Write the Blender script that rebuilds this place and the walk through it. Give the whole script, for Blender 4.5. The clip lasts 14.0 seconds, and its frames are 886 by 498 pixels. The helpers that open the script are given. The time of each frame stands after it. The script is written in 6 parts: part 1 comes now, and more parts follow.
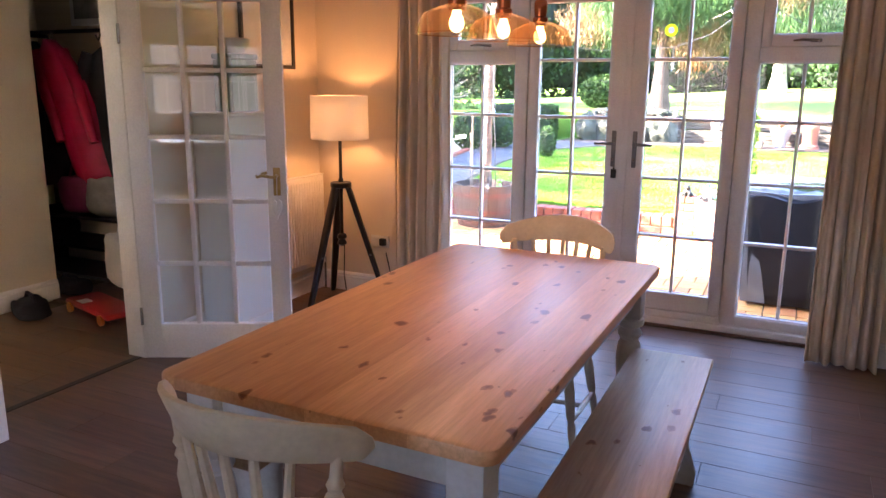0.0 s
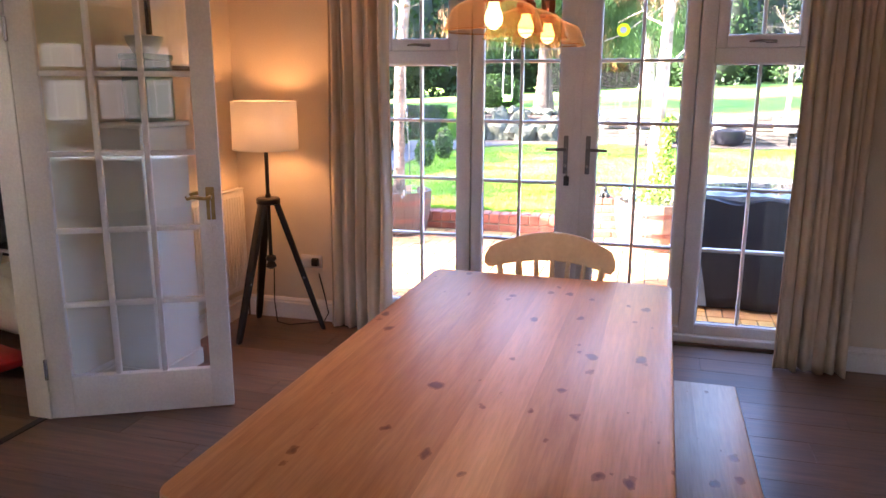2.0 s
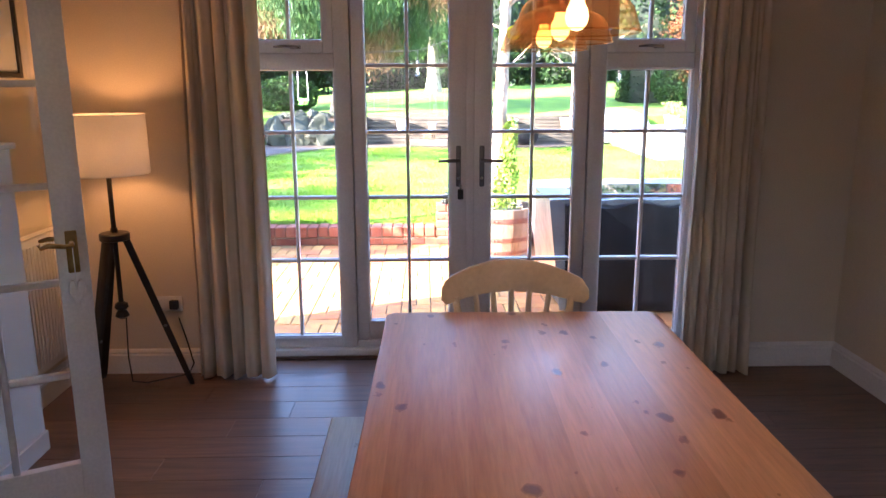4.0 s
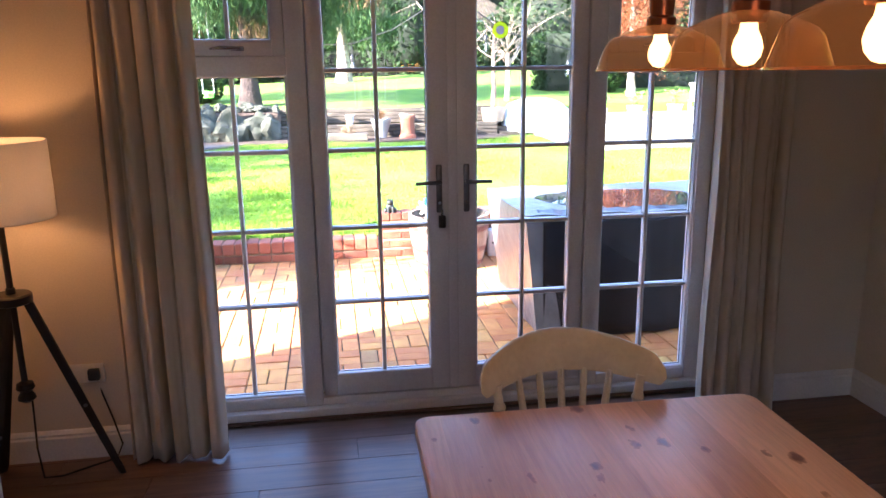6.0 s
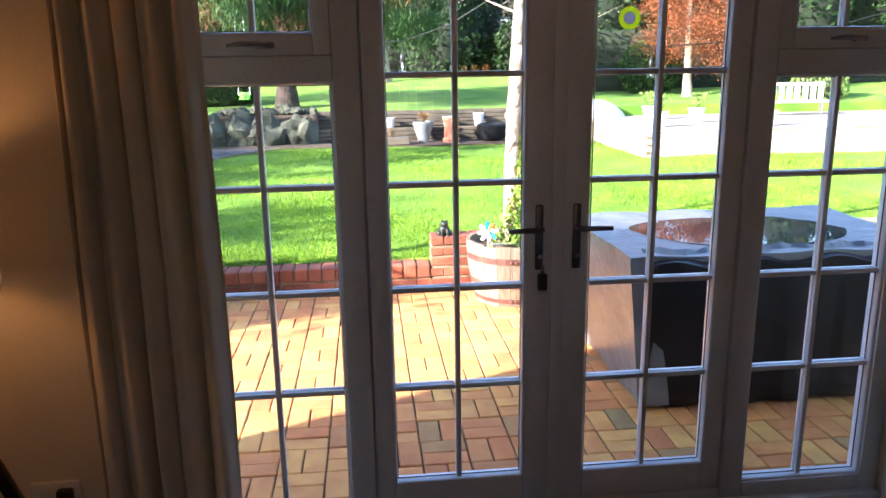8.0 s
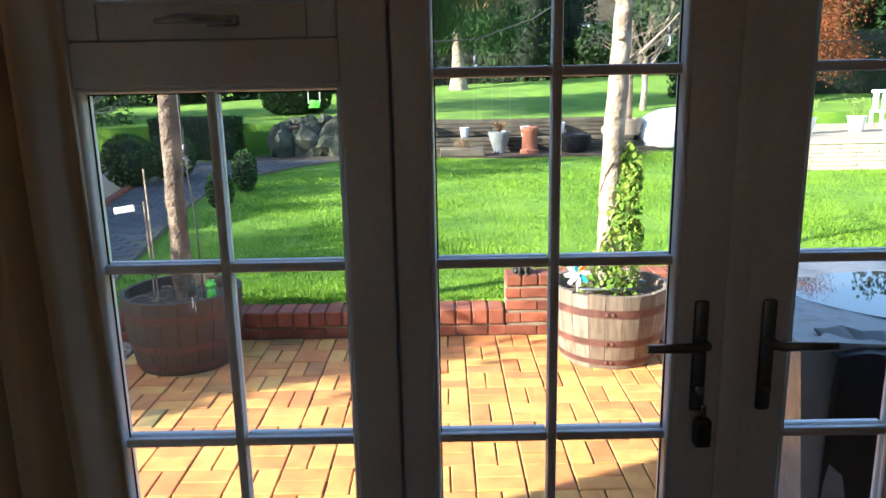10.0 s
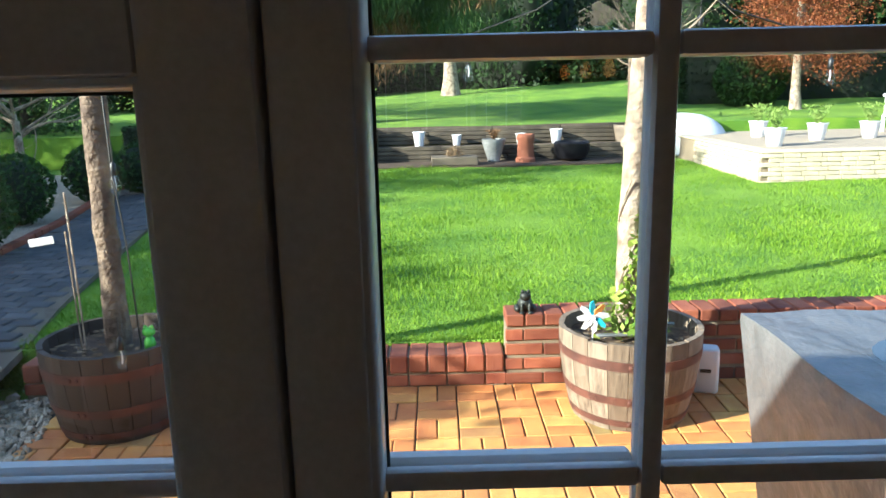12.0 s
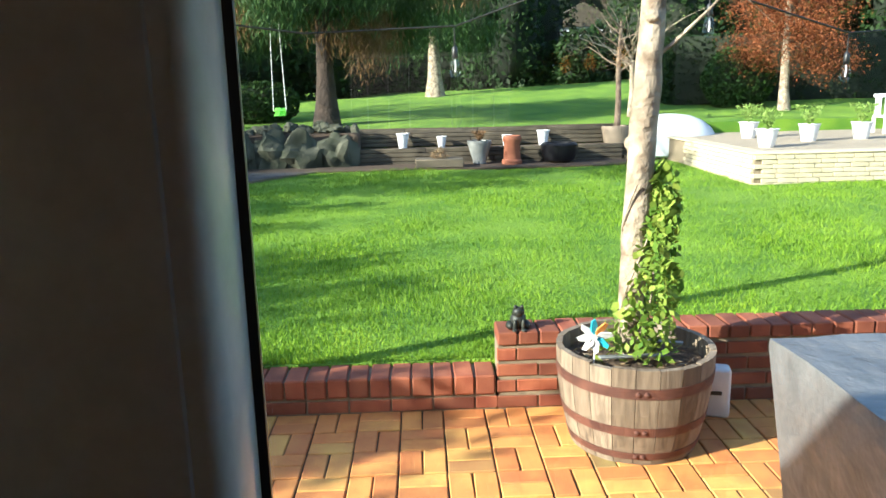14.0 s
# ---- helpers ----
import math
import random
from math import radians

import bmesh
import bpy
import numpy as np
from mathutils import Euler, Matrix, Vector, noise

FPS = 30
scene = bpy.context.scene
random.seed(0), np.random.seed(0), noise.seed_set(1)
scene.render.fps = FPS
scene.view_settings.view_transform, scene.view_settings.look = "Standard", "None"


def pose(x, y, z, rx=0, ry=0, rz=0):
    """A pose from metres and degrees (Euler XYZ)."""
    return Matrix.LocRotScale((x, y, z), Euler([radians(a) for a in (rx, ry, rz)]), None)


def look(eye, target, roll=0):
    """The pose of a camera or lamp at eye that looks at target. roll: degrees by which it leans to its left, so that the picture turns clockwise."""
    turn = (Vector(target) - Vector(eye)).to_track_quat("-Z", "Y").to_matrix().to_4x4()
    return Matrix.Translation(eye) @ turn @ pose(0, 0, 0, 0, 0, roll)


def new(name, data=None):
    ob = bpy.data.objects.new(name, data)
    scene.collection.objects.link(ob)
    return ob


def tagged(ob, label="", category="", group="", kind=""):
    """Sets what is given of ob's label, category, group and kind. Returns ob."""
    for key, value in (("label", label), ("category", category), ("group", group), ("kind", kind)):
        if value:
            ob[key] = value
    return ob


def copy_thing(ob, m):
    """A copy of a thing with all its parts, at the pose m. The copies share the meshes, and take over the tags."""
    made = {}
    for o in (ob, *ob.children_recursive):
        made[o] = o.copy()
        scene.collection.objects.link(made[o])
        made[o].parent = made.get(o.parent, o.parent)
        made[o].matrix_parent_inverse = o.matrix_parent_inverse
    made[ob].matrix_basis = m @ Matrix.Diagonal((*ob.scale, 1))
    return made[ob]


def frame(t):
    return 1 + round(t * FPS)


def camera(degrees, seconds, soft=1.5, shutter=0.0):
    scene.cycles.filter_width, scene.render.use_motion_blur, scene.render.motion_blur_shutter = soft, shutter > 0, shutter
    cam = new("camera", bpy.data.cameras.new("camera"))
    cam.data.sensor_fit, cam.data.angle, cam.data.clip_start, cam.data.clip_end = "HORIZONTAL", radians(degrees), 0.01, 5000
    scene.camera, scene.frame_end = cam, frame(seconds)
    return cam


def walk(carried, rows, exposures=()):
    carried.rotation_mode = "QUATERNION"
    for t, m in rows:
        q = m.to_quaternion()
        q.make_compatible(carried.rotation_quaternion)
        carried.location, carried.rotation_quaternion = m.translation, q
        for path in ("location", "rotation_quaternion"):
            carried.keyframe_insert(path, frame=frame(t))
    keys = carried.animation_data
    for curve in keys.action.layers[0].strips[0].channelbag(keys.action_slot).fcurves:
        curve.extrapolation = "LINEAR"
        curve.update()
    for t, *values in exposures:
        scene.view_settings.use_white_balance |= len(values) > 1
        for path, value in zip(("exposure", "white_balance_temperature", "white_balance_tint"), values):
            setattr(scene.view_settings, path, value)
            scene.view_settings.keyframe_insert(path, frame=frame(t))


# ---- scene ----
cam = camera(62.1, 14.0)
PATH = [
    (0, (0.994, -0.271, 1.509), (0.154, 1.491, 1.074), 0.5),
    (0.5, (0.879, -0.25, 1.503), (0.064, 1.526, 1.077), 0.7),
    (1, (0.751, -0.196, 1.504), (0.006, 1.609, 1.071), 0.3),
    (1.5, (0.598, -0.116, 1.518), (-0.059, 1.722, 1.082), 0.3),
    (2, (0.437, -0.039, 1.528), (-0.093, 1.84, 1.094), 0.2),
    (2.5, (0.249, 0.017, 1.536), (-0.13, 1.933, 1.106), 0.0),
    (3, (0.062, 0.078, 1.531), (-0.152, 2.02, 1.103), 0.0),
    (3.5, (-0.098, 0.202, 1.529), (-0.181, 2.152, 1.096), -0.1),
    (4, (-0.246, 0.331, 1.557), (-0.203, 2.283, 1.127), -0.2),
    (6.5, (-0.631, 1.269, 1.681), (-0.337, 3.19, 1.208), -0.8),
    (7, (-0.687, 1.512, 1.698), (-0.405, 3.434, 1.224), -0.9),
    (7.5, (-0.688, 1.77, 1.676), (-0.43, 3.696, 1.204), -0.8),
    (8, (-0.644, 2.042, 1.681), (-0.45, 3.977, 1.213), -0.9),
    (8.5, (-0.638, 2.31, 1.662), (-0.51, 4.253, 1.209), -1.0),
    (11, (-0.523, 3.573, 1.655), (-0.555, 5.524, 1.217), -1.1),
    (11.5, (-0.522, 3.763, 1.648), (-0.53, 5.716, 1.219), -1.0),
    (12, (-0.529, 3.919, 1.644), (-0.516, 5.872, 1.213), -1.3),
    (12.5, (-0.536, 4.052, 1.637), (-0.516, 6.007, 1.216), -1.5),
    (13, (-0.538, 4.158, 1.631), (-0.507, 6.112, 1.203), -1.4),
    (13.5, (-0.529, 4.235, 1.616), (-0.486, 6.189, 1.190), -1.1),
    (14, (-0.526, 4.299, 1.614), (-0.472, 6.252, 1.187), -1.3),
]
EXPOSURES = [(0, 5.05, 5850, 31), (2, 4.85, 5750, 31), (4, 4.25, 5550, 26), (6.5, 3.75, 5450, 27), (8.5, 2.6, 5650, 16), (11, 2.05, 5500, 6), (12.5, 1.8, 5600, 4), (14, 1.75, 5750, 4)]
walk(cam, [(t, look(eye, target, roll)) for t, eye, target, roll in PATH], EXPOSURES)

# ---- world, sun, lamps ----
SUN_EL, SUN_AZ = 23.0, 24.0      # light travels along +x, turned by SUN_AZ towards +y
world = bpy.data.worlds.new("sky")
scene.world = world
world.use_nodes = True
wn = world.node_tree
sky = wn.nodes.new("ShaderNodeTexSky")
sky.sky_type, sky.sun_disc = "NISHITA", False
sky.sun_elevation, sky.sun_rotation = radians(SUN_EL), radians(270 - SUN_AZ)
wn.links.new(sky.outputs["Color"], wn.nodes["Background"].inputs["Color"])
wn.nodes["Background"].inputs["Strength"].default_value = 0.125
sun = new("sun", bpy.data.lights.new("sun", "SUN"))
sun.data.energy, sun.data.angle, sun.data.color = 5.0, radians(0.53), (1.0, 0.89, 0.70)
_d = Vector((math.cos(radians(SUN_EL)) * math.cos(radians(SUN_AZ)), math.cos(radians(SUN_EL)) * math.sin(radians(SUN_AZ)), -math.sin(radians(SUN_EL))))
sun.matrix_world = look((-40, -8, 16), Vector((-40, -8, 16)) + _d)


def lamp(name, place, watts, colour, size):
    ob = new(name, bpy.data.lights.new(name, "POINT"))
    ob.data.energy, ob.data.color, ob.data.shadow_soft_size = watts, colour, size
    ob.location = place
    return ob


LAMP_AT = (-1.80, 3.955)
PENDANTS = [(0.045, 1.80), (0.07, 2.12), (0.085, 2.46)]
lamp("floor_lamp_light", (*LAMP_AT, 1.30), 0.37, (1.0, 0.45, 0.13), 0.05)
for px, py in PENDANTS:
    lamp("pendant_light", (px, py, 1.69), 0.045, (1.0, 0.52, 0.2), 0.02)
    beam = new("pendant_beam", bpy.data.lights.new("pendant_beam", "SPOT"))      # the light that the shade throws down
    beam.data.energy, beam.data.color, beam.data.shadow_soft_size = 0.135, (1.0, 0.58, 0.29), 0.04
    beam.data.spot_size, beam.data.spot_blend = radians(124), 0.55
    beam.location = (px, py, 1.65)
# fill lamp added in the kitchen window's opening, tinted warm to brighten the room
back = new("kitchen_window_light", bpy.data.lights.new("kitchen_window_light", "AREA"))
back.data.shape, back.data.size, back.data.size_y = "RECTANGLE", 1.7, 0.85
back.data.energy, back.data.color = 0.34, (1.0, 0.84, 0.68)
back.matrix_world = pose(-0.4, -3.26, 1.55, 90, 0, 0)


# ---- materials ----
class Net:
    def __init__(self, name):
        self.m = bpy.data.materials.new(name)
        self.m.use_nodes = True
        self.t = self.m.node_tree
        self.b = self.t.nodes["Principled BSDF"]

    def add(self, kind, **props):
        n = self.t.nodes.new(kind)
        for k, v in props.items():
            if k in n.inputs:
                n.inputs[k].default_value = v
        return n

    def link(self, a, b):
        self.t.links.new(a, b)

    def coords(self, scale=(1, 1, 1), turn=0.0, which="Object", shift=False):
        c = self.add("ShaderNodeTexCoord")
        mp = self.add("ShaderNodeMapping")
        mp.inputs["Scale"].default_value = scale
        mp.inputs["Rotation"].default_value = (0, 0, radians(turn))
        self.link(c.outputs[which], mp.inputs["Vector"])
        if shift:
            oi = self.add("ShaderNodeObjectInfo")
            mul = self.add("ShaderNodeMath")
            mul.operation = "MULTIPLY"
            mul.inputs[1].default_value = 37.0
            self.link(oi.outputs["Random"], mul.inputs[0])
            self.link(mul.outputs[0], mp.inputs["Location"])
        return mp.outputs["Vector"]

    def noise(self, vec, scale, detail=4.0, rough=0.55, dist=0.0):
        n = self.add("ShaderNodeTexNoise")
        n.inputs["Scale"].default_value, n.inputs["Detail"].default_value = scale, detail
        n.inputs["Roughness"].default_value, n.inputs["Distortion"].default_value = rough, dist
        self.link(vec, n.inputs["Vector"])
        return n.outputs["Fac"]

    def ramp(self, fac, stops):
        r = self.add("ShaderNodeValToRGB")
        el = r.color_ramp.elements
        while len(el) < len(stops):
            el.new(0.5)
        for e, (p, c) in zip(el, stops):
            e.position, e.color = p, (*c, 1) if len(c) == 3 else c
        self.link(fac, r.inputs["Fac"])
        return r.outputs["Color"]

    def mix(self, a, b, fac, mode="MIX"):
        n = self.add("ShaderNodeMix")
        n.data_type, n.blend_type = "RGBA", mode
        ia, ib = [q for q in n.inputs if q.type == "RGBA"][:2]
        for sock, v in ((n.inputs[0], fac), (ia, a), (ib, b)):
            if isinstance(v, (int, float)):
                sock.default_value = v
            elif isinstance(v, tuple):
                sock.default_value = (*v, 1)
            else:
                self.link(v, sock)
        return [q for q in n.outputs if q.type == "RGBA"][0]

    def bump(self, fac, strength=0.2, distance=0.01):
        n = self.add("ShaderNodeBump")
        n.inputs["Strength"].default_value, n.inputs["Distance"].default_value = strength, distance
        self.link(fac, n.inputs["Height"])
        self.link(n.outputs["Normal"], self.b.inputs["Normal"])

    def set(self, colour=None, rough=0.6, metal=0.0, **more):
        if colour is not None:
            if isinstance(colour, tuple):
                self.b.inputs["Base Color"].default_value = (*colour, 1)
            else:
                self.link(colour, self.b.inputs["Base Color"])
        if isinstance(rough, (int, float)):
            self.b.inputs["Roughness"].default_value = rough
        else:
            self.link(rough, self.b.inputs["Roughness"])
        self.b.inputs["Metallic"].default_value = metal
        for k, v in more.items():
            self.b.inputs[k.replace("_", " ")].default_value = v
        return self.m


def mottled(name, a, b, scale=6.0, rough=0.6, metal=0.0, bump=0.15, fine=60.0, spread=(0.35, 0.65), vary=0.0, dist=0.004, island=False, hues=None, **more):
    """Two colours mixed by coarse and fine noise, with fine relief."""
    n = Net(name)
    v = n.coords(shift=vary > 0 and not island)
    coarse = n.noise(v, scale, 5)
    fineN = n.noise(v, fine, 3)
    c = n.ramp(coarse, [(spread[0], a), (spread[1], b)])
    g = n.ramp(fineN, [(0.3, (0.82, 0.82, 0.82)), (0.7, (1.0, 1.0, 1.0))])
    c = n.mix(c, g, 0.6, "MULTIPLY")
    if vary:
        src = n.add("ShaderNodeNewGeometry").outputs["Random Per Island"] if island else n.add("ShaderNodeObjectInfo").outputs["Random"]
        tint = n.ramp(src, hues or [(0.0, (1 - vary,) * 3), (1.0, (1.0, 1.0, 1.0))])
        c = n.mix(c, tint, 1.0, "MULTIPLY")
    if bump:
        n.bump(fineN, bump, dist)
    return n.set(c, rough, metal, **more)


def wood(name, light, dark, along=1, rough=0.45, knots=True, scale=1.0, vary=0.25, knot_colour=(0.13, 0.040, 0.015), boards=0.0, relief=0.12):
    """Grain along the object's axis `along` (0 x, 1 y, 2 z), with dark knots."""
    n = Net(name)
    st = [14.0, 14.0, 14.0]
    st[along] = 0.9
    v = n.coords(tuple(x * scale for x in st), shift=True)
    hue = None
    if boards:      # glued strips, each with its own grain
        tc, sx = n.add("ShaderNodeTexCoord"), n.add("ShaderNodeSeparateXYZ")
        n.link(tc.outputs["Object"], sx.inputs[0])
        dv, fl_, wn_ = n.add("ShaderNodeMath"), n.add("ShaderNodeMath"), n.add("ShaderNodeTexWhiteNoise")
        dv.operation, fl_.operation, wn_.noise_dimensions = "DIVIDE", "FLOOR", "1D"
        dv.inputs[1].default_value = boards
        n.link(sx.outputs[0], dv.inputs[0])
        n.link(dv.outputs[0], fl_.inputs[0])
        n.link(fl_.outputs[0], wn_.inputs["W"])
        hue = wn_.outputs["Value"]
        sh_, ad = n.add("ShaderNodeVectorMath"), n.add("ShaderNodeVectorMath")
        sh_.operation, ad.operation = "SCALE", "ADD"
        n.link(wn_.outputs["Color"], sh_.inputs[0])
        sh_.inputs["Scale"].default_value = 9.0
        n.link(v, ad.inputs[0])
        n.link(sh_.outputs[0], ad.inputs[1])
        v = ad.outputs[0]
    g1 = n.noise(v, 2.2, 6, 0.6, 0.6)
    g2 = n.noise(v, 9.0, 4, 0.6)
    c = n.ramp(g1, [(0.3, dark), (0.62, light)])
    c = n.mix(c, n.ramp(g2, [(0.35, (0.78, 0.74, 0.7)), (0.6, (1, 1, 1))]), 0.6, "MULTIPLY")
    oi = n.add("ShaderNodeObjectInfo")
    c = n.mix(c, n.ramp(oi.outputs["Random"], [(0, (1 - vary, 1 - vary * 1.1, 1 - vary * 1.2)), (1, (1.0, 1.0, 1.0))]), 1.0, "MULTIPLY")
    if hue is not None:
        c = n.mix(c, n.ramp(hue, [(0.0, (0.80, 0.74, 0.68)), (0.5, (1.0, 0.97, 0.95)), (1.0, (1.10, 1.14, 1.18))]), 1.0, "MULTIPLY")
    if knots:
        kv = n.coords(tuple(1.0 if i != along else 0.62 for i in range(3)), shift=True)
        wob, ws, wa = n.add("ShaderNodeTexNoise"), n.add("ShaderNodeVectorMath"), n.add("ShaderNodeVectorMath")
        wob.inputs["Scale"].default_value, wob.inputs["Detail"].default_value = 34.0, 3.0
        n.link(kv, wob.inputs["Vector"])
        ws.operation, wa.operation = "SCALE", "ADD"
        ws.inputs["Scale"].default_value = 0.030
        n.link(wob.outputs["Color"], ws.inputs[0])
        n.link(kv, wa.inputs[0])
        n.link(ws.outputs[0], wa.inputs[1])
        kv = wa.outputs[0]
        vo = n.add("ShaderNodeTexVoronoi")
        vo.inputs["Scale"].default_value = 14.5
        vo.inputs["Randomness"].default_value = 1.0
        n.link(kv, vo.inputs["Vector"])
        sep = n.add("ShaderNodeSeparateColor")
        n.link(vo.outputs["Color"], sep.inputs["Color"])
        size = n.add("ShaderNodeMath")
        size.operation = "MULTIPLY_ADD"
        size.inputs[1].default_value, size.inputs[2].default_value = -0.26, 0.285
        n.link(sep.outputs["Red"], size.inputs[0])
        dd = n.add("ShaderNodeMath")
        dd.operation = "SUBTRACT"
        n.link(size.outputs[0], dd.inputs[0])
        n.link(vo.outputs["Distance"], dd.inputs[1])
        k = n.ramp(dd.outputs[0], [(0.0, (0, 0, 0)), (0.10, (0.8, 0.8, 0.8))])
        halo = n.ramp(dd.outputs[0], [(0.0, (1, 1, 1)), (0.02, (0.8, 0.66, 0.55))])
        c = n.mix(c, halo, 1.0, "MULTIPLY")
        c = n.mix(c, knot_colour, k)
    n.bump(g2, relief, 0.003)
    r = n.ramp(g1, [(0.2, (rough - 0.08,) * 3), (0.8, (rough + 0.1,) * 3)])
    return n.set(c, r)


def glass(name, tint=(1, 1, 1), gloss=1.0, ior=1.5, body=None, share=0.0):
    m = bpy.data.materials.new(name)
    m.use_nodes = True
    t = m.node_tree
    t.nodes.remove(t.nodes["Principled BSDF"])
    tr, gl, mx, lw, pw_, ml = (t.nodes.new(k) for k in ("ShaderNodeBsdfTransparent", "ShaderNodeBsdfGlossy", "ShaderNodeMixShader", "ShaderNodeLayerWeight", "ShaderNodeMath", "ShaderNodeMath"))
    tr.inputs["Color"].default_value = (*tint, 1)
    gl.inputs["Roughness"].default_value = 0.0
    gl.inputs["Color"].default_value = (gloss, gloss, gloss, 1)
    lw.inputs["Blend"].default_value = 0.5
    f0 = ((ior - 1) / (ior + 1)) ** 2
    pw_.operation, ml.operation = "POWER", "MULTIPLY_ADD"
    pw_.inputs[1].default_value = 5.0
    ml.inputs[1].default_value, ml.inputs[2].default_value = 1 - f0, f0
    t.links.new(lw.outputs["Facing"], pw_.inputs[0])
    t.links.new(pw_.outputs[0], ml.inputs[0])
    t.links.new(ml.outputs[0], mx.inputs[0])
    t.links.new(tr.outputs[0], mx.inputs[1])
    t.links.new(gl.outputs[0], mx.inputs[2])
    out = mx.outputs[0]
    if body:
        tl, m2 = t.nodes.new("ShaderNodeBsdfTranslucent"), t.nodes.new("ShaderNodeMixShader")
        tl.inputs["Color"].default_value = (*body, 1)
        m2.inputs[0].default_value = share
        t.links.new(out, m2.inputs[1])
        t.links.new(tl.outputs[0], m2.inputs[2])
        out = m2.outputs[0]
    t.links.new(out, t.nodes["Material Output"].inputs["Surface"])
    return m


def glow(name, colour, strength):
    n = Net(name)
    n.b.inputs["Emission Color"].default_value = (*colour, 1)
    n.b.inputs["Emission Strength"].default_value = strength
    return n.set(colour, 0.4)


M = {}
M["plaster"] = mottled("cream wall paint", (0.70, 0.61, 0.47), (0.74, 0.65, 0.51), 1.5, 0.75, bump=0.06, fine=140)
M["ceiling"] = mottled("white ceiling paint", (0.78, 0.77, 0.74), (0.82, 0.81, 0.78), 1.5, 0.8, bump=0.05)
M["white_paint"] = mottled("white satin paint", (0.76, 0.74, 0.71), (0.82, 0.80, 0.77), 3, 0.35, bump=0.04, fine=90)
M["upvc"] = mottled("white window frame", (0.74, 0.73, 0.73), (0.79, 0.78, 0.78), 4, 0.28, bump=0.03, fine=120)
M["cream_paint"] = mottled("cream chair paint", (0.60, 0.52, 0.37), (0.68, 0.60, 0.45), 9, 0.42, bump=0.08, vary=0.04)
M["grey_paint"] = mottled("pale grey paint", (0.52, 0.54, 0.53), (0.60, 0.61, 0.60), 7, 0.45, bump=0.08)
M["pine"] = wood("oiled pine", (0.78, 0.44, 0.21), (0.65, 0.33, 0.145), 1, 0.38, vary=0.06, boards=0.1325)
M["pine_edge"] = wood("pine edge", (0.40, 0.21, 0.09), (0.28, 0.13, 0.05), 1, 0.45, knots=False)
M["bench_pine"] = wood("worn pine", (0.72, 0.57, 0.41), (0.54, 0.40, 0.28), 1, 0.38, boards=0.155)
M["floor"] = wood("brown laminate", (0.235, 0.140, 0.096), (0.125, 0.074, 0.052), 0, 0.36, knots=False, vary=0.3, relief=0.04)
cu = Net("cream curtain cloth")
_cf, _cw = cu.noise(cu.coords(), 3.0, 4), cu.noise(cu.coords(), 300, 2)
_cc = cu.mix(cu.ramp(_cf, [(0.35, (0.72, 0.62, 0.48)), (0.65, (0.79, 0.69, 0.55))]), cu.ramp(_cw, [(0.3, (0.88, 0.88, 0.88)), (0.7, (1, 1, 1))]), 0.7, "MULTIPLY")
cu.set(_cc, 0.9)
cu.bump(_cw, 0.25, 0.002)
_ct, _cm = cu.add("ShaderNodeBsdfTranslucent"), cu.add("ShaderNodeMixShader")
_cm.inputs[0].default_value = 0.22
cu.link(_cc, _ct.inputs["Color"])
cu.link(cu.b.outputs[0], _cm.inputs[1])
cu.link(_ct.outputs[0], _cm.inputs[2])
cu.link(_cm.outputs[0], cu.t.nodes["Material Output"].inputs["Surface"])
M["curtain"] = cu.m
M["black_wood"] = mottled("black stained wood", (0.012, 0.010, 0.009), (0.022, 0.018, 0.016), 8, 0.4)
M["chrome"] = mottled("satin steel", (0.42, 0.42, 0.43), (0.5, 0.5, 0.5), 20, 0.25, 1.0, 0.02)
M["dark_steel"] = mottled("dark handle steel", (0.16, 0.16, 0.17), (0.22, 0.22, 0.23), 20, 0.3, 0.9, 0.02)
M["brass"] = mottled("aged brass", (0.42, 0.28, 0.10), (0.55, 0.38, 0.16), 25, 0.28, 1.0, 0.05)
M["copper"] = mottled("copper", (0.42, 0.15, 0.08), (0.55, 0.22, 0.12), 20, 0.25, 1.0, 0.03)
M["black"] = mottled("black plastic", (0.012, 0.012, 0.013), (0.02, 0.02, 0.021), 10, 0.4)
M["white_plastic"] = mottled("white plastic", (0.72, 0.71, 0.69), (0.78, 0.77, 0.75), 6, 0.35, bump=0.02)
M["radiator"] = mottled("white radiator enamel", (0.74, 0.72, 0.68), (0.79, 0.77, 0.73), 4, 0.3, bump=0.02)
M["glass"] = glass("clear glass", (0.97, 0.98, 0.98))
M["door_glass"] = glass("bevelled glass", (0.95, 0.97, 0.95), 1.0, 1.5)
M["amber_glass"] = glass("amber glass", (0.92, 0.76, 0.56), 1.0, 1.5, (0.9, 0.52, 0.22), 0.06)
M["bulb"] = glow("glowing bulb", (1.0, 0.55, 0.18), 0.5)
sh = Net("lamp shade cloth")
sh.b.inputs["Transmission Weight"].default_value = 0.0
sh.b.inputs["Subsurface Weight"].default_value = 0.0
_tl = sh.add("ShaderNodeBsdfTranslucent")
_tl.inputs["Color"].default_value = (0.62, 0.62, 0.62, 1)
_mx = sh.add("ShaderNodeMixShader")
_mx.inputs[0].default_value = 0.42
_wv = sh.noise(sh.coords((1, 1, 1)), 220, 2)
sh.set(sh.ramp(_wv, [(0.3, (0.76, 0.73, 0.68)), (0.7, (0.86, 0.83, 0.78))]), 0.9)
sh.bump(_wv, 0.2, 0.002)
sh.link(sh.b.outputs[0], _mx.inputs[1])
sh.link(_tl.outputs[0], _mx.inputs[2])
sh.link(_mx.outputs[0], sh.t.nodes["Material Output"].inputs["Surface"])
M["shade"] = sh.m
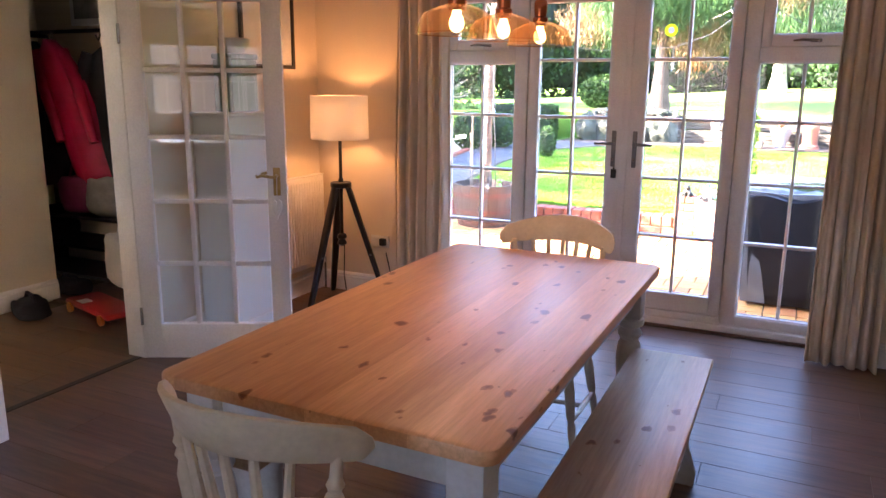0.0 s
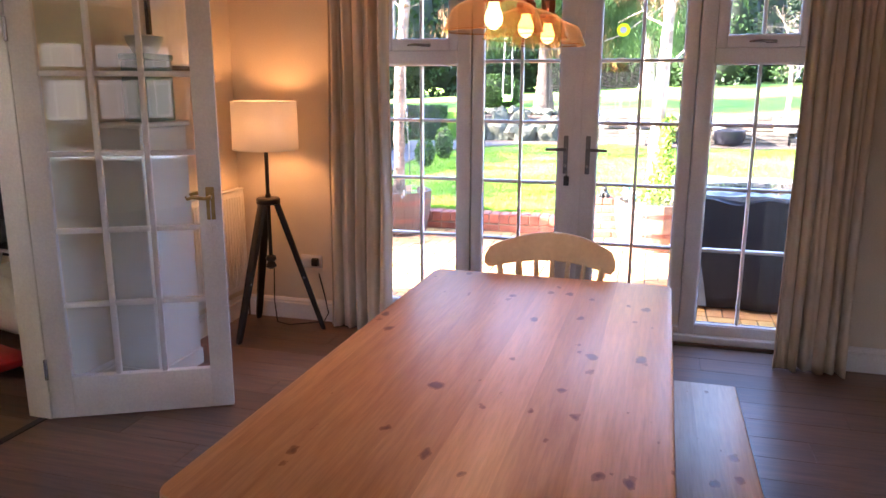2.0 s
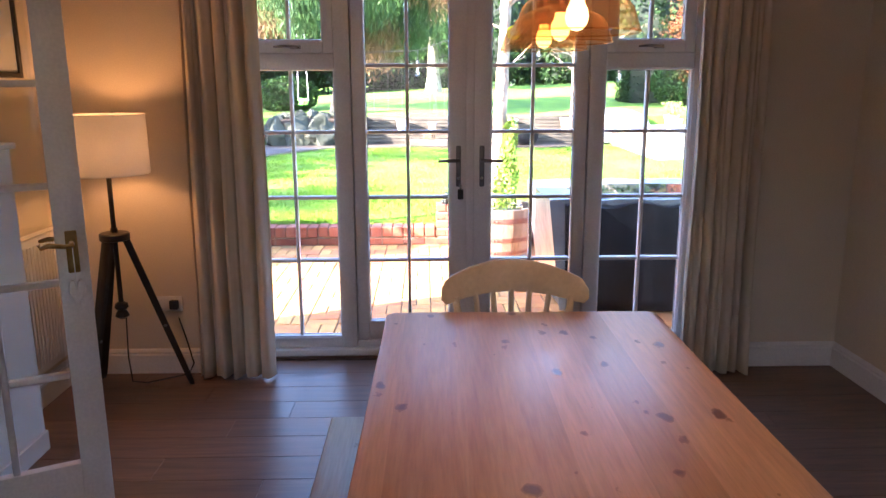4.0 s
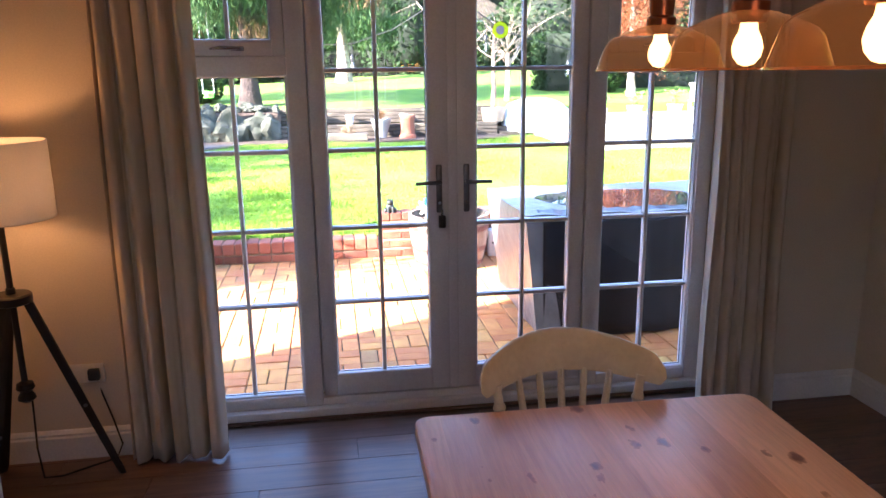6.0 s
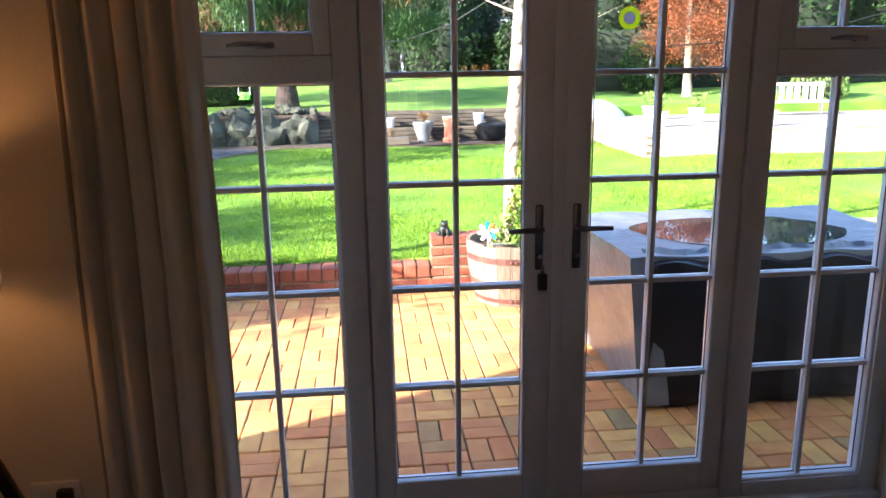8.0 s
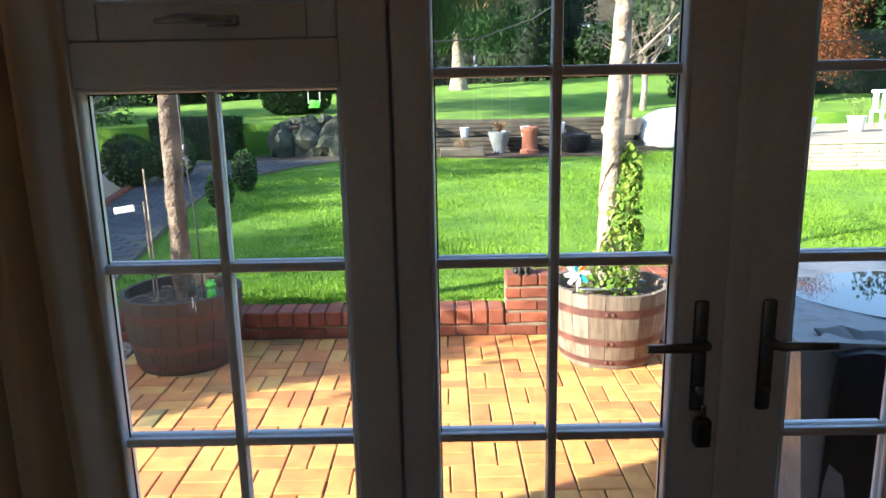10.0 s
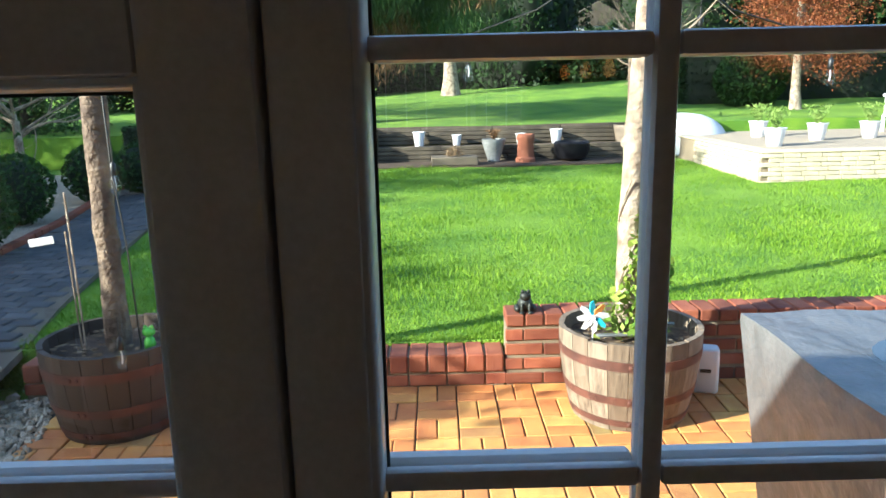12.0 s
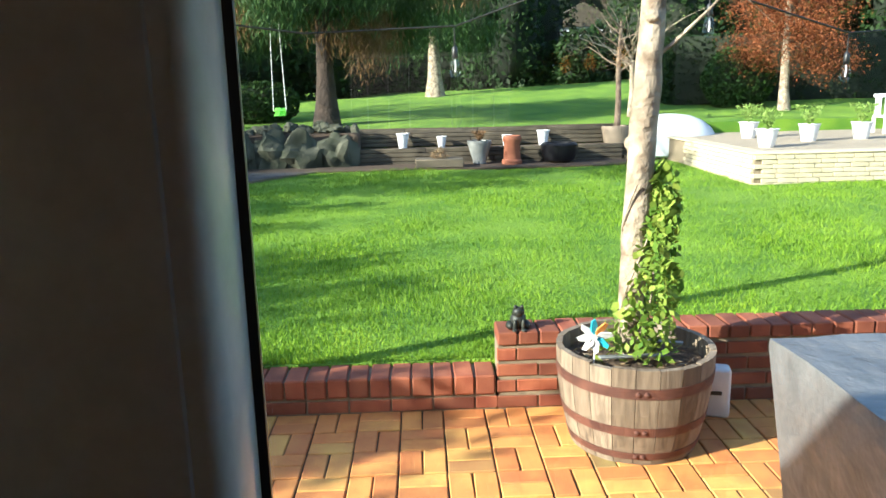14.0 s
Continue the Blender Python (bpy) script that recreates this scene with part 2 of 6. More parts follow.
M["brick"] = mottled("red brick", (0.24, 0.058, 0.028), (0.42, 0.135, 0.065), 7, 0.85, bump=0.5, fine=70, vary=0.5)
HUES = [(0.0, (0.42, 0.62, 0.80)), (0.10, (0.85, 0.58, 0.60)), (0.28, (0.95, 0.80, 0.75)), (0.48, (1.0, 1.05, 1.0)), (0.70, (1.0, 0.88, 0.85)), (0.90, (0.80, 0.60, 0.65))]
M["paver"] = mottled("clay paver", (0.60, 0.275, 0.080), (0.74, 0.41, 0.11), 8, 0.8, bump=0.45, fine=60, vary=0.45, hues=HUES)
M["paver_far"] = mottled("clay paver far", (0.60, 0.275, 0.080), (0.74, 0.41, 0.11), 8, 0.8, bump=0.45, fine=60, vary=0.45, island=True, hues=HUES)
M["path_far"] = mottled("blue-grey sett", (0.06, 0.060, 0.062), (0.115, 0.11, 0.108), 7, 0.75, bump=0.4, fine=30, vary=0.4, island=True)
M["mortar"] = mottled("mortar", (0.18, 0.14, 0.095), (0.28, 0.225, 0.15), 12, 0.95, bump=0.4)
M["joint"] = mottled("sandy joints", (0.10, 0.08, 0.055), (0.16, 0.13, 0.09), 14, 0.95, bump=0.4)
M["soil"] = mottled("dark soil", (0.05, 0.032, 0.02), (0.10, 0.065, 0.04), 6, 0.95, bump=0.6, fine=25, dist=0.03)
M["gravel"] = mottled("gravel", (0.30, 0.24, 0.17), (0.48, 0.40, 0.29), 30, 0.9, bump=0.7, fine=45, dist=0.02)
M["patio_joint"] = mottled("mossy dark joints", (0.030, 0.026, 0.016), (0.060, 0.050, 0.030), 14, 0.95, bump=0.4)
M["path"] = mottled("grey path stone", (0.10, 0.105, 0.115), (0.17, 0.17, 0.175), 7, 0.75, bump=0.4, fine=30, vary=0.35)
M["lawn"] = mottled("lawn", (0.085, 0.20, 0.010), (0.20, 0.34, 0.02), 1.3, 0.95, bump=0.8, fine=40, dist=0.05)
M["oak"] = wood("weathered oak", (0.33, 0.265, 0.195), (0.13, 0.098, 0.072), 2, 0.75, knots=False, scale=1.6, vary=0.4)
# same grain as the oak in darker colours, for the second barrel
M["dark_oak"] = wood("darker oak", (0.085, 0.060, 0.042), (0.035, 0.024, 0.018), 2, 0.7, knots=False, scale=1.6, vary=0.35)
M["hoop"] = mottled("rusty hoop", (0.085, 0.036, 0.028), (0.17, 0.070, 0.048), 14, 0.7, 0.3, 0.3)
M["brown_bark"] = mottled("brown bark", (0.07, 0.045, 0.032), (0.26, 0.19, 0.13), 9, 0.9, bump=0.9, fine=24, dist=0.04)
M["bark"] = mottled("pale bark", (0.17, 0.12, 0.08), (0.48, 0.40, 0.30), 8, 0.9, bump=0.8, fine=22, dist=0.03)
M["dark_bark"] = mottled("dark bark", (0.018, 0.013, 0.011), (0.065, 0.044, 0.034), 4, 0.95, bump=0.9, fine=14, dist=0.05)
M["sleeper"] = mottled("weathered timber", (0.045, 0.036, 0.025), (0.11, 0.09, 0.06), 4, 0.9, bump=0.5)
M["rock"] = mottled("grey rock", (0.025, 0.032, 0.016), (0.10, 0.10, 0.07), 3, 0.9, bump=0.7, fine=14, dist=0.03)
M["stone_wall"] = mottled("buff stone", (0.50, 0.42, 0.28), (0.62, 0.54, 0.38), 5, 0.85, bump=0.5)
M["grey_cover"] = mottled("grey tarpaulin", (0.11, 0.11, 0.115), (0.18, 0.18, 0.185), 5, 0.34, bump=0.6, fine=9, dist=0.03)
M["black_cover"] = mottled("black tarpaulin", (0.008, 0.008, 0.01), (0.014, 0.014, 0.017), 3, 0.30, bump=0.1, fine=20, Specular_IOR_Level=0.18)
M["water"] = Net("rain water").set((0.03, 0.035, 0.04), 0.02)
M["white_cover"] = mottled("white sheet cover", (0.66, 0.68, 0.70), (0.78, 0.79, 0.80), 3, 0.5)
M["terracotta"] = mottled("terracotta", (0.22, 0.07, 0.036), (0.32, 0.115, 0.06), 8, 0.85, bump=0.3)
M["grey_pot"] = mottled("grey glazed pot", (0.15, 0.155, 0.15), (0.25, 0.255, 0.245), 8, 0.5)
M["white_pot"] = mottled("white pot", (0.66, 0.66, 0.68), (0.74, 0.74, 0.75), 8, 0.4)


def leaf_mat(name, a, b, rough=0.55, trans=0.3, patch=False):
    n = Net(name)
    g = n.add("ShaderNodeNewGeometry")
    c = n.ramp(g.outputs["Random Per Island"], [(0.0, a), (1.0, b)])
    if patch:
        c = n.mix(c, n.ramp(n.noise(n.coords(), 1.6, 5, 0.65), [(0.34, (0.60, 0.66, 0.6)), (0.56, (1.05, 1.02, 1.0)), (0.72, (1.30, 1.10, 0.95))]), 1.0, "MULTIPLY")
    n.set(c, rough, 0.0, Specular_IOR_Level=0.15)
    tl = n.add("ShaderNodeBsdfTranslucent")
    n.link(c, tl.inputs["Color"])
    mx = n.add("ShaderNodeMixShader")
    mx.inputs[0].default_value = trans
    n.link(n.b.outputs[0], mx.inputs[1])
    n.link(tl.outputs[0], mx.inputs[2])
    n.link(mx.outputs[0], n.t.nodes["Material Output"].inputs["Surface"])
    return n.m


M["blade"] = leaf_mat("grass blades", (0.10, 0.22, 0.011), (0.28, 0.43, 0.038), patch=True)
M["box_leaf"] = leaf_mat("clipped box leaves", (0.022, 0.055, 0.014), (0.07, 0.13, 0.032))
M["conifer"] = leaf_mat("conifer foliage", (0.025, 0.06, 0.02), (0.07, 0.13, 0.035))
M["dry_conifer"] = leaf_mat("browned conifer foliage", (0.13, 0.075, 0.035), (0.24, 0.14, 0.065))
M["russet"] = leaf_mat("russet leaves", (0.15, 0.045, 0.018), (0.34, 0.115, 0.045))
M["ivy"] = leaf_mat("variegated climber leaves", (0.08, 0.17, 0.02), (0.32, 0.40, 0.07))
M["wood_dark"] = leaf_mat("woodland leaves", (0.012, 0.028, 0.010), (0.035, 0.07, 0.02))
# near-black colour stands in for the shade deep between leaves
M["shade_core"] = mottled("woodland shade", (0.006, 0.011, 0.005), (0.012, 0.020, 0.008), 2, 0.95)
M["fresh"] = leaf_mat("fresh leaves", (0.14, 0.24, 0.05), (0.30, 0.40, 0.10))
M["pink_cloth"] = mottled("magenta coat cloth", (0.34, 0.003, 0.045), (0.46, 0.006, 0.075), 5, 0.55, bump=0.2, fine=60)
M["purple_cloth"] = mottled("dark purple cloth", (0.10, 0.008, 0.05), (0.15, 0.012, 0.075), 6, 0.7, bump=0.3)
M["dark_cloth"] = mottled("dark navy cloth", (0.012, 0.014, 0.022), (0.025, 0.026, 0.036), 6, 0.85, bump=0.3)
M["grey_bag"] = mottled("silver-grey bag", (0.17, 0.17, 0.18), (0.27, 0.27, 0.285), 6, 0.4, bump=0.2)
M["red_plastic"] = mottled("red plastic", (0.45, 0.02, 0.025), (0.52, 0.03, 0.035), 6, 0.4)
M["green_box"] = mottled("sage green tin", (0.16, 0.24, 0.21), (0.20, 0.29, 0.25), 6, 0.45)
M["cyan"] = mottled("turquoise plastic", (0.05, 0.45, 0.6), (0.07, 0.5, 0.66), 6, 0.35)
M["orange"] = mottled("orange plastic", (0.75, 0.28, 0.06), (0.8, 0.33, 0.08), 6, 0.35)
M["lime"] = mottled("lime green plastic", (0.15, 0.6, 0.06), (0.2, 0.65, 0.08), 6, 0.4)
M["frog"] = mottled("dark bronze", (0.02, 0.024, 0.02), (0.045, 0.05, 0.042), 12, 0.5, 0.3)
M["cord"] = mottled("black cord", (0.012, 0.012, 0.012), (0.02, 0.02, 0.02), 12, 0.5)


# ---- mesh helpers ----
def box(bm, x0, x1, y0, y1, z0, z1, bevel=0.0, seg=1, m=None):
    vs = [bm.verts.new((x, y, z)) for z in (z0, z1) for y in (y0, y1) for x in (x0, x1)]
    fs = [bm.faces.new([vs[i] for i in q]) for q in ((0, 2, 3, 1), (4, 5, 7, 6), (0, 1, 5, 4), (1, 3, 7, 5), (3, 2, 6, 7), (2, 0, 4, 6))]
    if bevel:
        es = list({e for f in fs for e in f.edges})
        got = bmesh.ops.bevel(bm, geom=es, offset=bevel, segments=seg, affect="EDGES", profile=0.5)
        vs = list({v for f in got["faces"] for v in f.verts} | {v for v in vs if v.is_valid})
    if m is not None:
        bmesh.ops.transform(bm, matrix=m, verts=[v for v in vs if v.is_valid])
    return bm


def bbox(x0, x1, y0, y1, z0, z1, bevel=0.0, seg=1, m=None):
    return box(bmesh.new(), x0, x1, y0, y1, z0, z1, bevel, seg, m)


def lathe(profile, n=24, bm=None, at=(0, 0, 0), close=True):
    bm = bm or bmesh.new()
    rings = []
    for r, z in profile:
        rings.append([bm.verts.new((at[0] + r * math.cos(2 * math.pi * k / n), at[1] + r * math.sin(2 * math.pi * k / n), at[2] + z)) for k in range(n)])
    for a, b in zip(rings, rings[1:]):
        for k in range(n):
            bm.faces.new((a[k], a[(k + 1) % n], b[(k + 1) % n], b[k]))
    if close:
        bm.faces.new(list(reversed(rings[0])))
        bm.faces.new(rings[-1])
    return bm


def tube(path, radii, n=8, bm=None, cap=True):
    bm = bm or bmesh.new()
    pts = [Vector(p) for p in path]
    if isinstance(radii, (int, float)):
        radii = [radii] * len(pts)
    rings = []
    up = Vector((0.31, 0.17, 0.94)).normalized()
    for i, p in enumerate(pts):
        d = (pts[min(i + 1, len(pts) - 1)] - pts[max(i - 1, 0)]).normalized()
        a = d.cross(up)
        if a.length < 1e-3:
            a = d.cross(Vector((1, 0, 0)))
        a.normalize()
        b = d.cross(a).normalized()
        rings.append([bm.verts.new(p + radii[i] * (math.cos(2 * math.pi * k / n) * a + math.sin(2 * math.pi * k / n) * b)) for k in range(n)])
    for r0, r1 in zip(rings, rings[1:]):
        for k in range(n):
            bm.faces.new((r0[k], r0[(k + 1) % n], r1[(k + 1) % n], r1[k]))
    if cap:
        bm.faces.new(list(reversed(rings[0])))
        bm.faces.new(rings[-1])
    return bm


def extrude_outline(pts, y0, y1, bm=None, bevel=0.0, axis="y"):
    """Closed outline in the x-z plane, given depth along y (or in x-y along z)."""
    bm = bm or bmesh.new()
    def v(p, d):
        return bm.verts.new((p[0], d, p[1]) if axis == "y" else (p[0], p[1], d))
    a, b = [v(p, y0) for p in pts], [v(p, y1) for p in pts]
    n = len(pts)
    f0 = bm.faces.new(a)
    f1 = bm.faces.new(list(reversed(b)))
    for k in range(n):
        bm.faces.new((a[k], b[k], b[(k + 1) % n], a[(k + 1) % n]))
    bmesh.ops.recalc_face_normals(bm, faces=bm.faces)
    if bevel:
        es = [e for e in list(f0.edges) + list(f1.edges)]
        bmesh.ops.bevel(bm, geom=es, offset=bevel, segments=2, affect="EDGES", profile=0.5)
    return bm


def mesh_of(bm, name, material, smooth=None):
    me = bpy.data.meshes.new(name)
    bmesh.ops.recalc_face_normals(bm, faces=bm.faces)
    bm.to_mesh(me)
    bm.free()
    if material is not None:
        me.materials.append(material)
    if smooth:
        me.shade_smooth()
        me.set_sharp_from_angle(angle=radians(smooth))
    return me


def part(name, bm, material, parent=None, label="", smooth=40, place=None):
    ob = new(name, mesh_of(bm, name, material, smooth))
    if parent is not None:
        ob.parent = parent
    if place is not None:
        ob.matrix_basis = place
    if label:
        tagged(ob, label)
    return ob


def thing(name, label, category, group="", kind="", at=(0, 0, 0), rz=0.0):
    ob = new(name)
    ob.empty_display_size = 0.05
    ob.matrix_basis = pose(*at, 0, 0, rz)
    return tagged(ob, label, category, group, kind)


def structure(name, bm, material, label, category, smooth=None):
    return tagged(part(name, bm, material, None, "", smooth), label, category, "", "structure")


def quads_mesh(name, verts, material, per=4):
    """One mesh of loose polygons from an array (n, per, 3)."""
    n = len(verts)
    me = bpy.data.meshes.new(name)
    me.vertices.add(n * per)
    me.vertices.foreach_set("co", np.ascontiguousarray(verts, dtype=np.float32).ravel())
    me.loops.add(n * per)
    me.loops.foreach_set("vertex_index", np.arange(n * per, dtype=np.int32))
    me.polygons.add(n)
    me.polygons.foreach_set("loop_start", np.arange(0, n * per, per, dtype=np.int32))
    me.update(calc_edges=True)
    me.materials.append(material)
    return me


def rand_dirs(rng, n):
    d = rng.normal(size=(n, 3))
    return d / np.linalg.norm(d, axis=1)[:, None]


def leaves(rng, centres, size, droop=0.0, aspect=0.5):
    """A small pointed leaf (4 corners) at each centre, turned at random."""
    n = len(centres)
    a = rand_dirs(rng, n)
    a[:, 2] -= droop
    a /= np.linalg.norm(a, axis=1)[:, None]
    b = np.cross(a, rand_dirs(rng, n))
    b /= np.linalg.norm(b, axis=1)[:, None] + 1e-6
    s = size * rng.uniform(0.6, 1.3, n)[:, None]
    c = np.asarray(centres)
    return np.stack([c - a * s * 0.5, c + b * s * aspect * 0.5, c + a * s * 0.5, c - b * s * aspect * 0.5], axis=1)


def shell_points(rng, n, centre, radii, inner=0.75, lump=0.18, seed=0.0):
    """Points in the outer shell of a lumpy ellipsoid."""
    d = rand_dirs(rng, n)
    bump = 1 + lump * (np.sin(d[:, 0] * 5 + seed) * np.cos(d[:, 1] * 4 + 2 * seed) + 0.6 * np.sin(d[:, 2] * 7 + seed * 3))
    r = rng.uniform(inner, 1.0, n) ** 0.7 * bump
    return np.asarray(centre) + d * r[:, None] * np.asarray(radii)


# ---- the room ----
XW, XE, YS, YN, HC = -2.18, 2.06, -3.2, 4.25, 2.40      # inner faces and ceiling
WIN_L, WIN_R, WIN_TOP = -1.31, 1.31, 2.18
DOOR_S, DOOR_N, DOOR_TOP = 1.62, 2.55, 2.06

bm = box(bmesh.new(), XW - 0.13, XE + 0.1, YS - 0.1, 4.60, -0.12, -0.012)
box(bm, -4.6, XW - 0.13, YS - 0.1, 3.96, -0.12, -0.012)
floor = structure("floor", bm, M["joint"], "dark brown wood-effect laminate floor", "floor")

bm = bmesh.new()
box(bm, XW - 0.13, WIN_L, YN, 4.61, -0.12, HC)
box(bm, WIN_R, XE + 0.3, YN, 4.61, -0.12, HC)
box(bm, WIN_L, WIN_R, YN, 4.61, WIN_TOP, HC)
structure("wall_north", bm, M["plaster"], "cream painted wall around the garden doors", "wall")
bm = bmesh.new()
box(bm, XW - 0.13, XW, YS, DOOR_S, -0.1, HC)
box(bm, XW - 0.13, XW, DOOR_N, YN, -0.1, HC)
box(bm, XW - 0.13, XW, DOOR_S, DOOR_N, DOOR_TOP, HC)
structure("wall_west", bm, M["plaster"], "cream painted wall with a doorway to the hall", "wall")
bm = bmesh.new()
box(bm, XE, XE + 0.15, YS, YN, -0.1, HC)
structure("wall_east", bm, M["plaster"], "plain cream painted side wall", "wall")
bm = bmesh.new()
SW0, SW1, SZ0, SZ1 = -1.3, 0.5, 1.10, 2.0
box(bm, -4.6, SW0, YS - 0.25, YS, -0.1, HC)
box(bm, SW1, XE + 0.15, YS - 0.25, YS, -0.1, HC)
box(bm, SW0, SW1, YS - 0.25, YS, -0.1, SZ0)
box(bm, SW0, SW1, YS - 0.25, YS, SZ1, HC)
structure("wall_south", bm, M["plaster"], "cream wall with a wide kitchen window", "wall")
bm = box(bmesh.new(), XW - 0.13, XE + 0.3, YS - 0.3, 4.61, HC, HC + 0.12)
box(bm, -4.75, XW - 0.13, YS - 0.3, 3.96, HC, HC + 0.12)
structure("ceiling", bm, M["ceiling"], "white painted ceiling", "ceiling")
# hall
bm = bmesh.new()
box(bm, -3.80, -3.67, YS, -0.3, -0.1, HC)
box(bm, -3.80, -3.67, 0.4, 3.12, -0.1, HC)
# unseen opening left between these two pieces, added to let daylight into the hall
box(bm, -3.80, -3.67, -0.3, 0.4, -0.1, 1.55)
box(bm, -3.80, -3.67, -0.3, 0.4, 2.05, HC)
box(bm, -4.75, -4.6, 3.12, 3.96, -0.1, HC)
box(bm, -4.6, -3.80, 3.02, 3.12, -0.1, HC)
structure("wall_hall", bm, M["plaster"], "cream hall wall beside the coat recess", "wall")
structure("wall_recess", bbox(-4.6, XW - 0.13, 3.86, 3.96, -0.1, HC), M["plaster"], "back wall of the coat recess", "wall")
# the roof and outer skin of the house
bm = box(bmesh.new(), -2.45, 3.4, -5.2, 5.02, 2.62, 2.74)
box(bm, -4.9, -2.45, -5.2, 4.25, 2.62, 2.74)
structure("roof", bm, M["sleeper"], "projecting eaves of the house", "roof")


def skirting(name, x0, x1, y0, y1, face):
    """face: the side that looks into the room, as 'x+', 'x-', 'y+', 'y-'."""
    bm = bmesh.new()
    out = [(0.018, 0.0), (0.018, 0.105), (0.012, 0.112), (0.014, 0.122), (0.006, 0.135), (0.0, 0.14), (0.0, 0.0)]
    ends = ((x0, y0), (x1, y1))
    dx, dy = {"x+": (1, 0), "x-": (-1, 0), "y+": (0, 1), "y-": (0, -1)}[face]
    rows = [[bm.verts.new((x + dx * o, y + dy * o, z)) for o, z in out] for x, y in ends]
    n = len(out)
    for k in range(n):
        bm.faces.new((rows[0][k], rows[0][(k + 1) % n], rows[1][(k + 1) % n], rows[1][k]))
    bm.faces.new(rows[0])
    bm.faces.new(list(reversed(rows[1])))
    return structure("baseboard", bm, M["white_paint"], "white moulded skirting board", "skirting board")


skirting("n1", XW, WIN_L - 0.02, YN, YN, "y-")
skirting("n2", WIN_R + 0.02, XE, YN, YN, "y-")
skirting("w1", XW, XW, DOOR_N + 0.09, YN, "x+")
skirting("w2", XW, XW, YS, DOOR_S - 0.09, "x+")
skirting("e1", XE, XE, YS, YN, "x-")
skirting("h1", -3.67, -3.67, 0.2, 3.12, "x+")

# door frame to the hall
bm = bmesh.new()
for y0, y1 in ((DOOR_S - 0.075, DOOR_S), (DOOR_N, DOOR_N + 0.075)):
    box(bm, XW, XW + 0.02, y0, y1, 0, DOOR_TOP + 0.075, 0.006)
    box(bm, XW - 0.15, XW - 0.13, y0, y1, 0, DOOR_TOP + 0.075, 0.006)
box(bm, XW, XW + 0.02, DOOR_S, DOOR_N, DOOR_TOP, DOOR_TOP + 0.075, 0.006)
box(bm, XW - 0.13, XW, DOOR_S, DOOR_S + 0.025, 0, DOOR_TOP, 0.003)
box(bm, XW - 0.13, XW, DOOR_N - 0.025, DOOR_N, 0, DOOR_TOP, 0.003)
box(bm, XW - 0.13, XW, DOOR_S + 0.025, DOOR_N - 0.025, DOOR_TOP - 0.025, DOOR_TOP, 0.003)
structure("trim", bm, M["white_paint"], "white architrave round the hall doorway", "door frame")
structure("threshold", bbox(XW - 0.06, XW - 0.02, DOOR_S + 0.03, DOOR_N - 0.03, 0.0, 0.006, 0.002), M["black_wood"], "narrow dark threshold strip", "threshold")

# ---- garden doors: a frame with two leaves and two sidelights ----
YF = 4.47           # inner face of the frame
YL = YF + 0.020     # leaves and sashes
ROWS_Z = (0.575, 0.942, 1.311, 1.673)
window = tagged(new("window_1"), "white garden doors with small panes and sidelights", "glazed doors", "", "structure")
bm = bmesh.new()
for x0, x1 in ((WIN_L, WIN_L + 0.077), (WIN_R - 0.077, WIN_R), (-0.747, -0.66), (0.66, 0.747)):
    box(bm, x0, x1, YF, YF + 0.085, 0.055, WIN_TOP, 0.007, 2)
for x0, x1 in ((WIN_L + 0.077, -0.747), (0.747, WIN_R - 0.077)):
    box(bm, x0, x1, YF + 0.002, YF + 0.083, 0.055, 0.117, 0.006, 2)
    box(bm, x0, x1, YF + 0.002, YF + 0.083, WIN_TOP - 0.06, WIN_TOP, 0.006, 2)
    box(bm, x0, x1, YF + 0.002, YF + 0.083, 1.656, 1.738, 0.008, 2)
box(bm, -0.66, 0.66, YF + 0.002, YF + 0.083, WIN_TOP - 0.06, WIN_TOP, 0.006, 2)
for x0, x1 in ((-0.66, -0.640), (0.640, 0.66)):      # stops behind the leaves
    box(bm, x0, x1, YF + 0.0715, YF + 0.085, 0.095, WIN_TOP - 0.06, 0.002)
box(bm, -0.02, 0.02, YF + 0.0715, YF + 0.085, 0.095, WIN_TOP - 0.06, 0.002)
part("window_frame", bm, M["upvc"], window)
bm = bmesh.new()
box(bm, WIN_L - 0.0, WIN_R, YF - 0.035, YF + 0.10, 0.012, 0.055, 0.008, 2)
box(bm, -0.66, 0.66, YF + 0.004, YF + 0.066, 0.055, 0.095, 0.006, 2)
part("window_sill", bm, M["upvc"], window)
part("sill_strip", bbox(WIN_L, WIN_R, YF - 0.045, YF - 0.02, 0.0, 0.012, 0.003), M["floor"], window, "dark wooden edging strip")


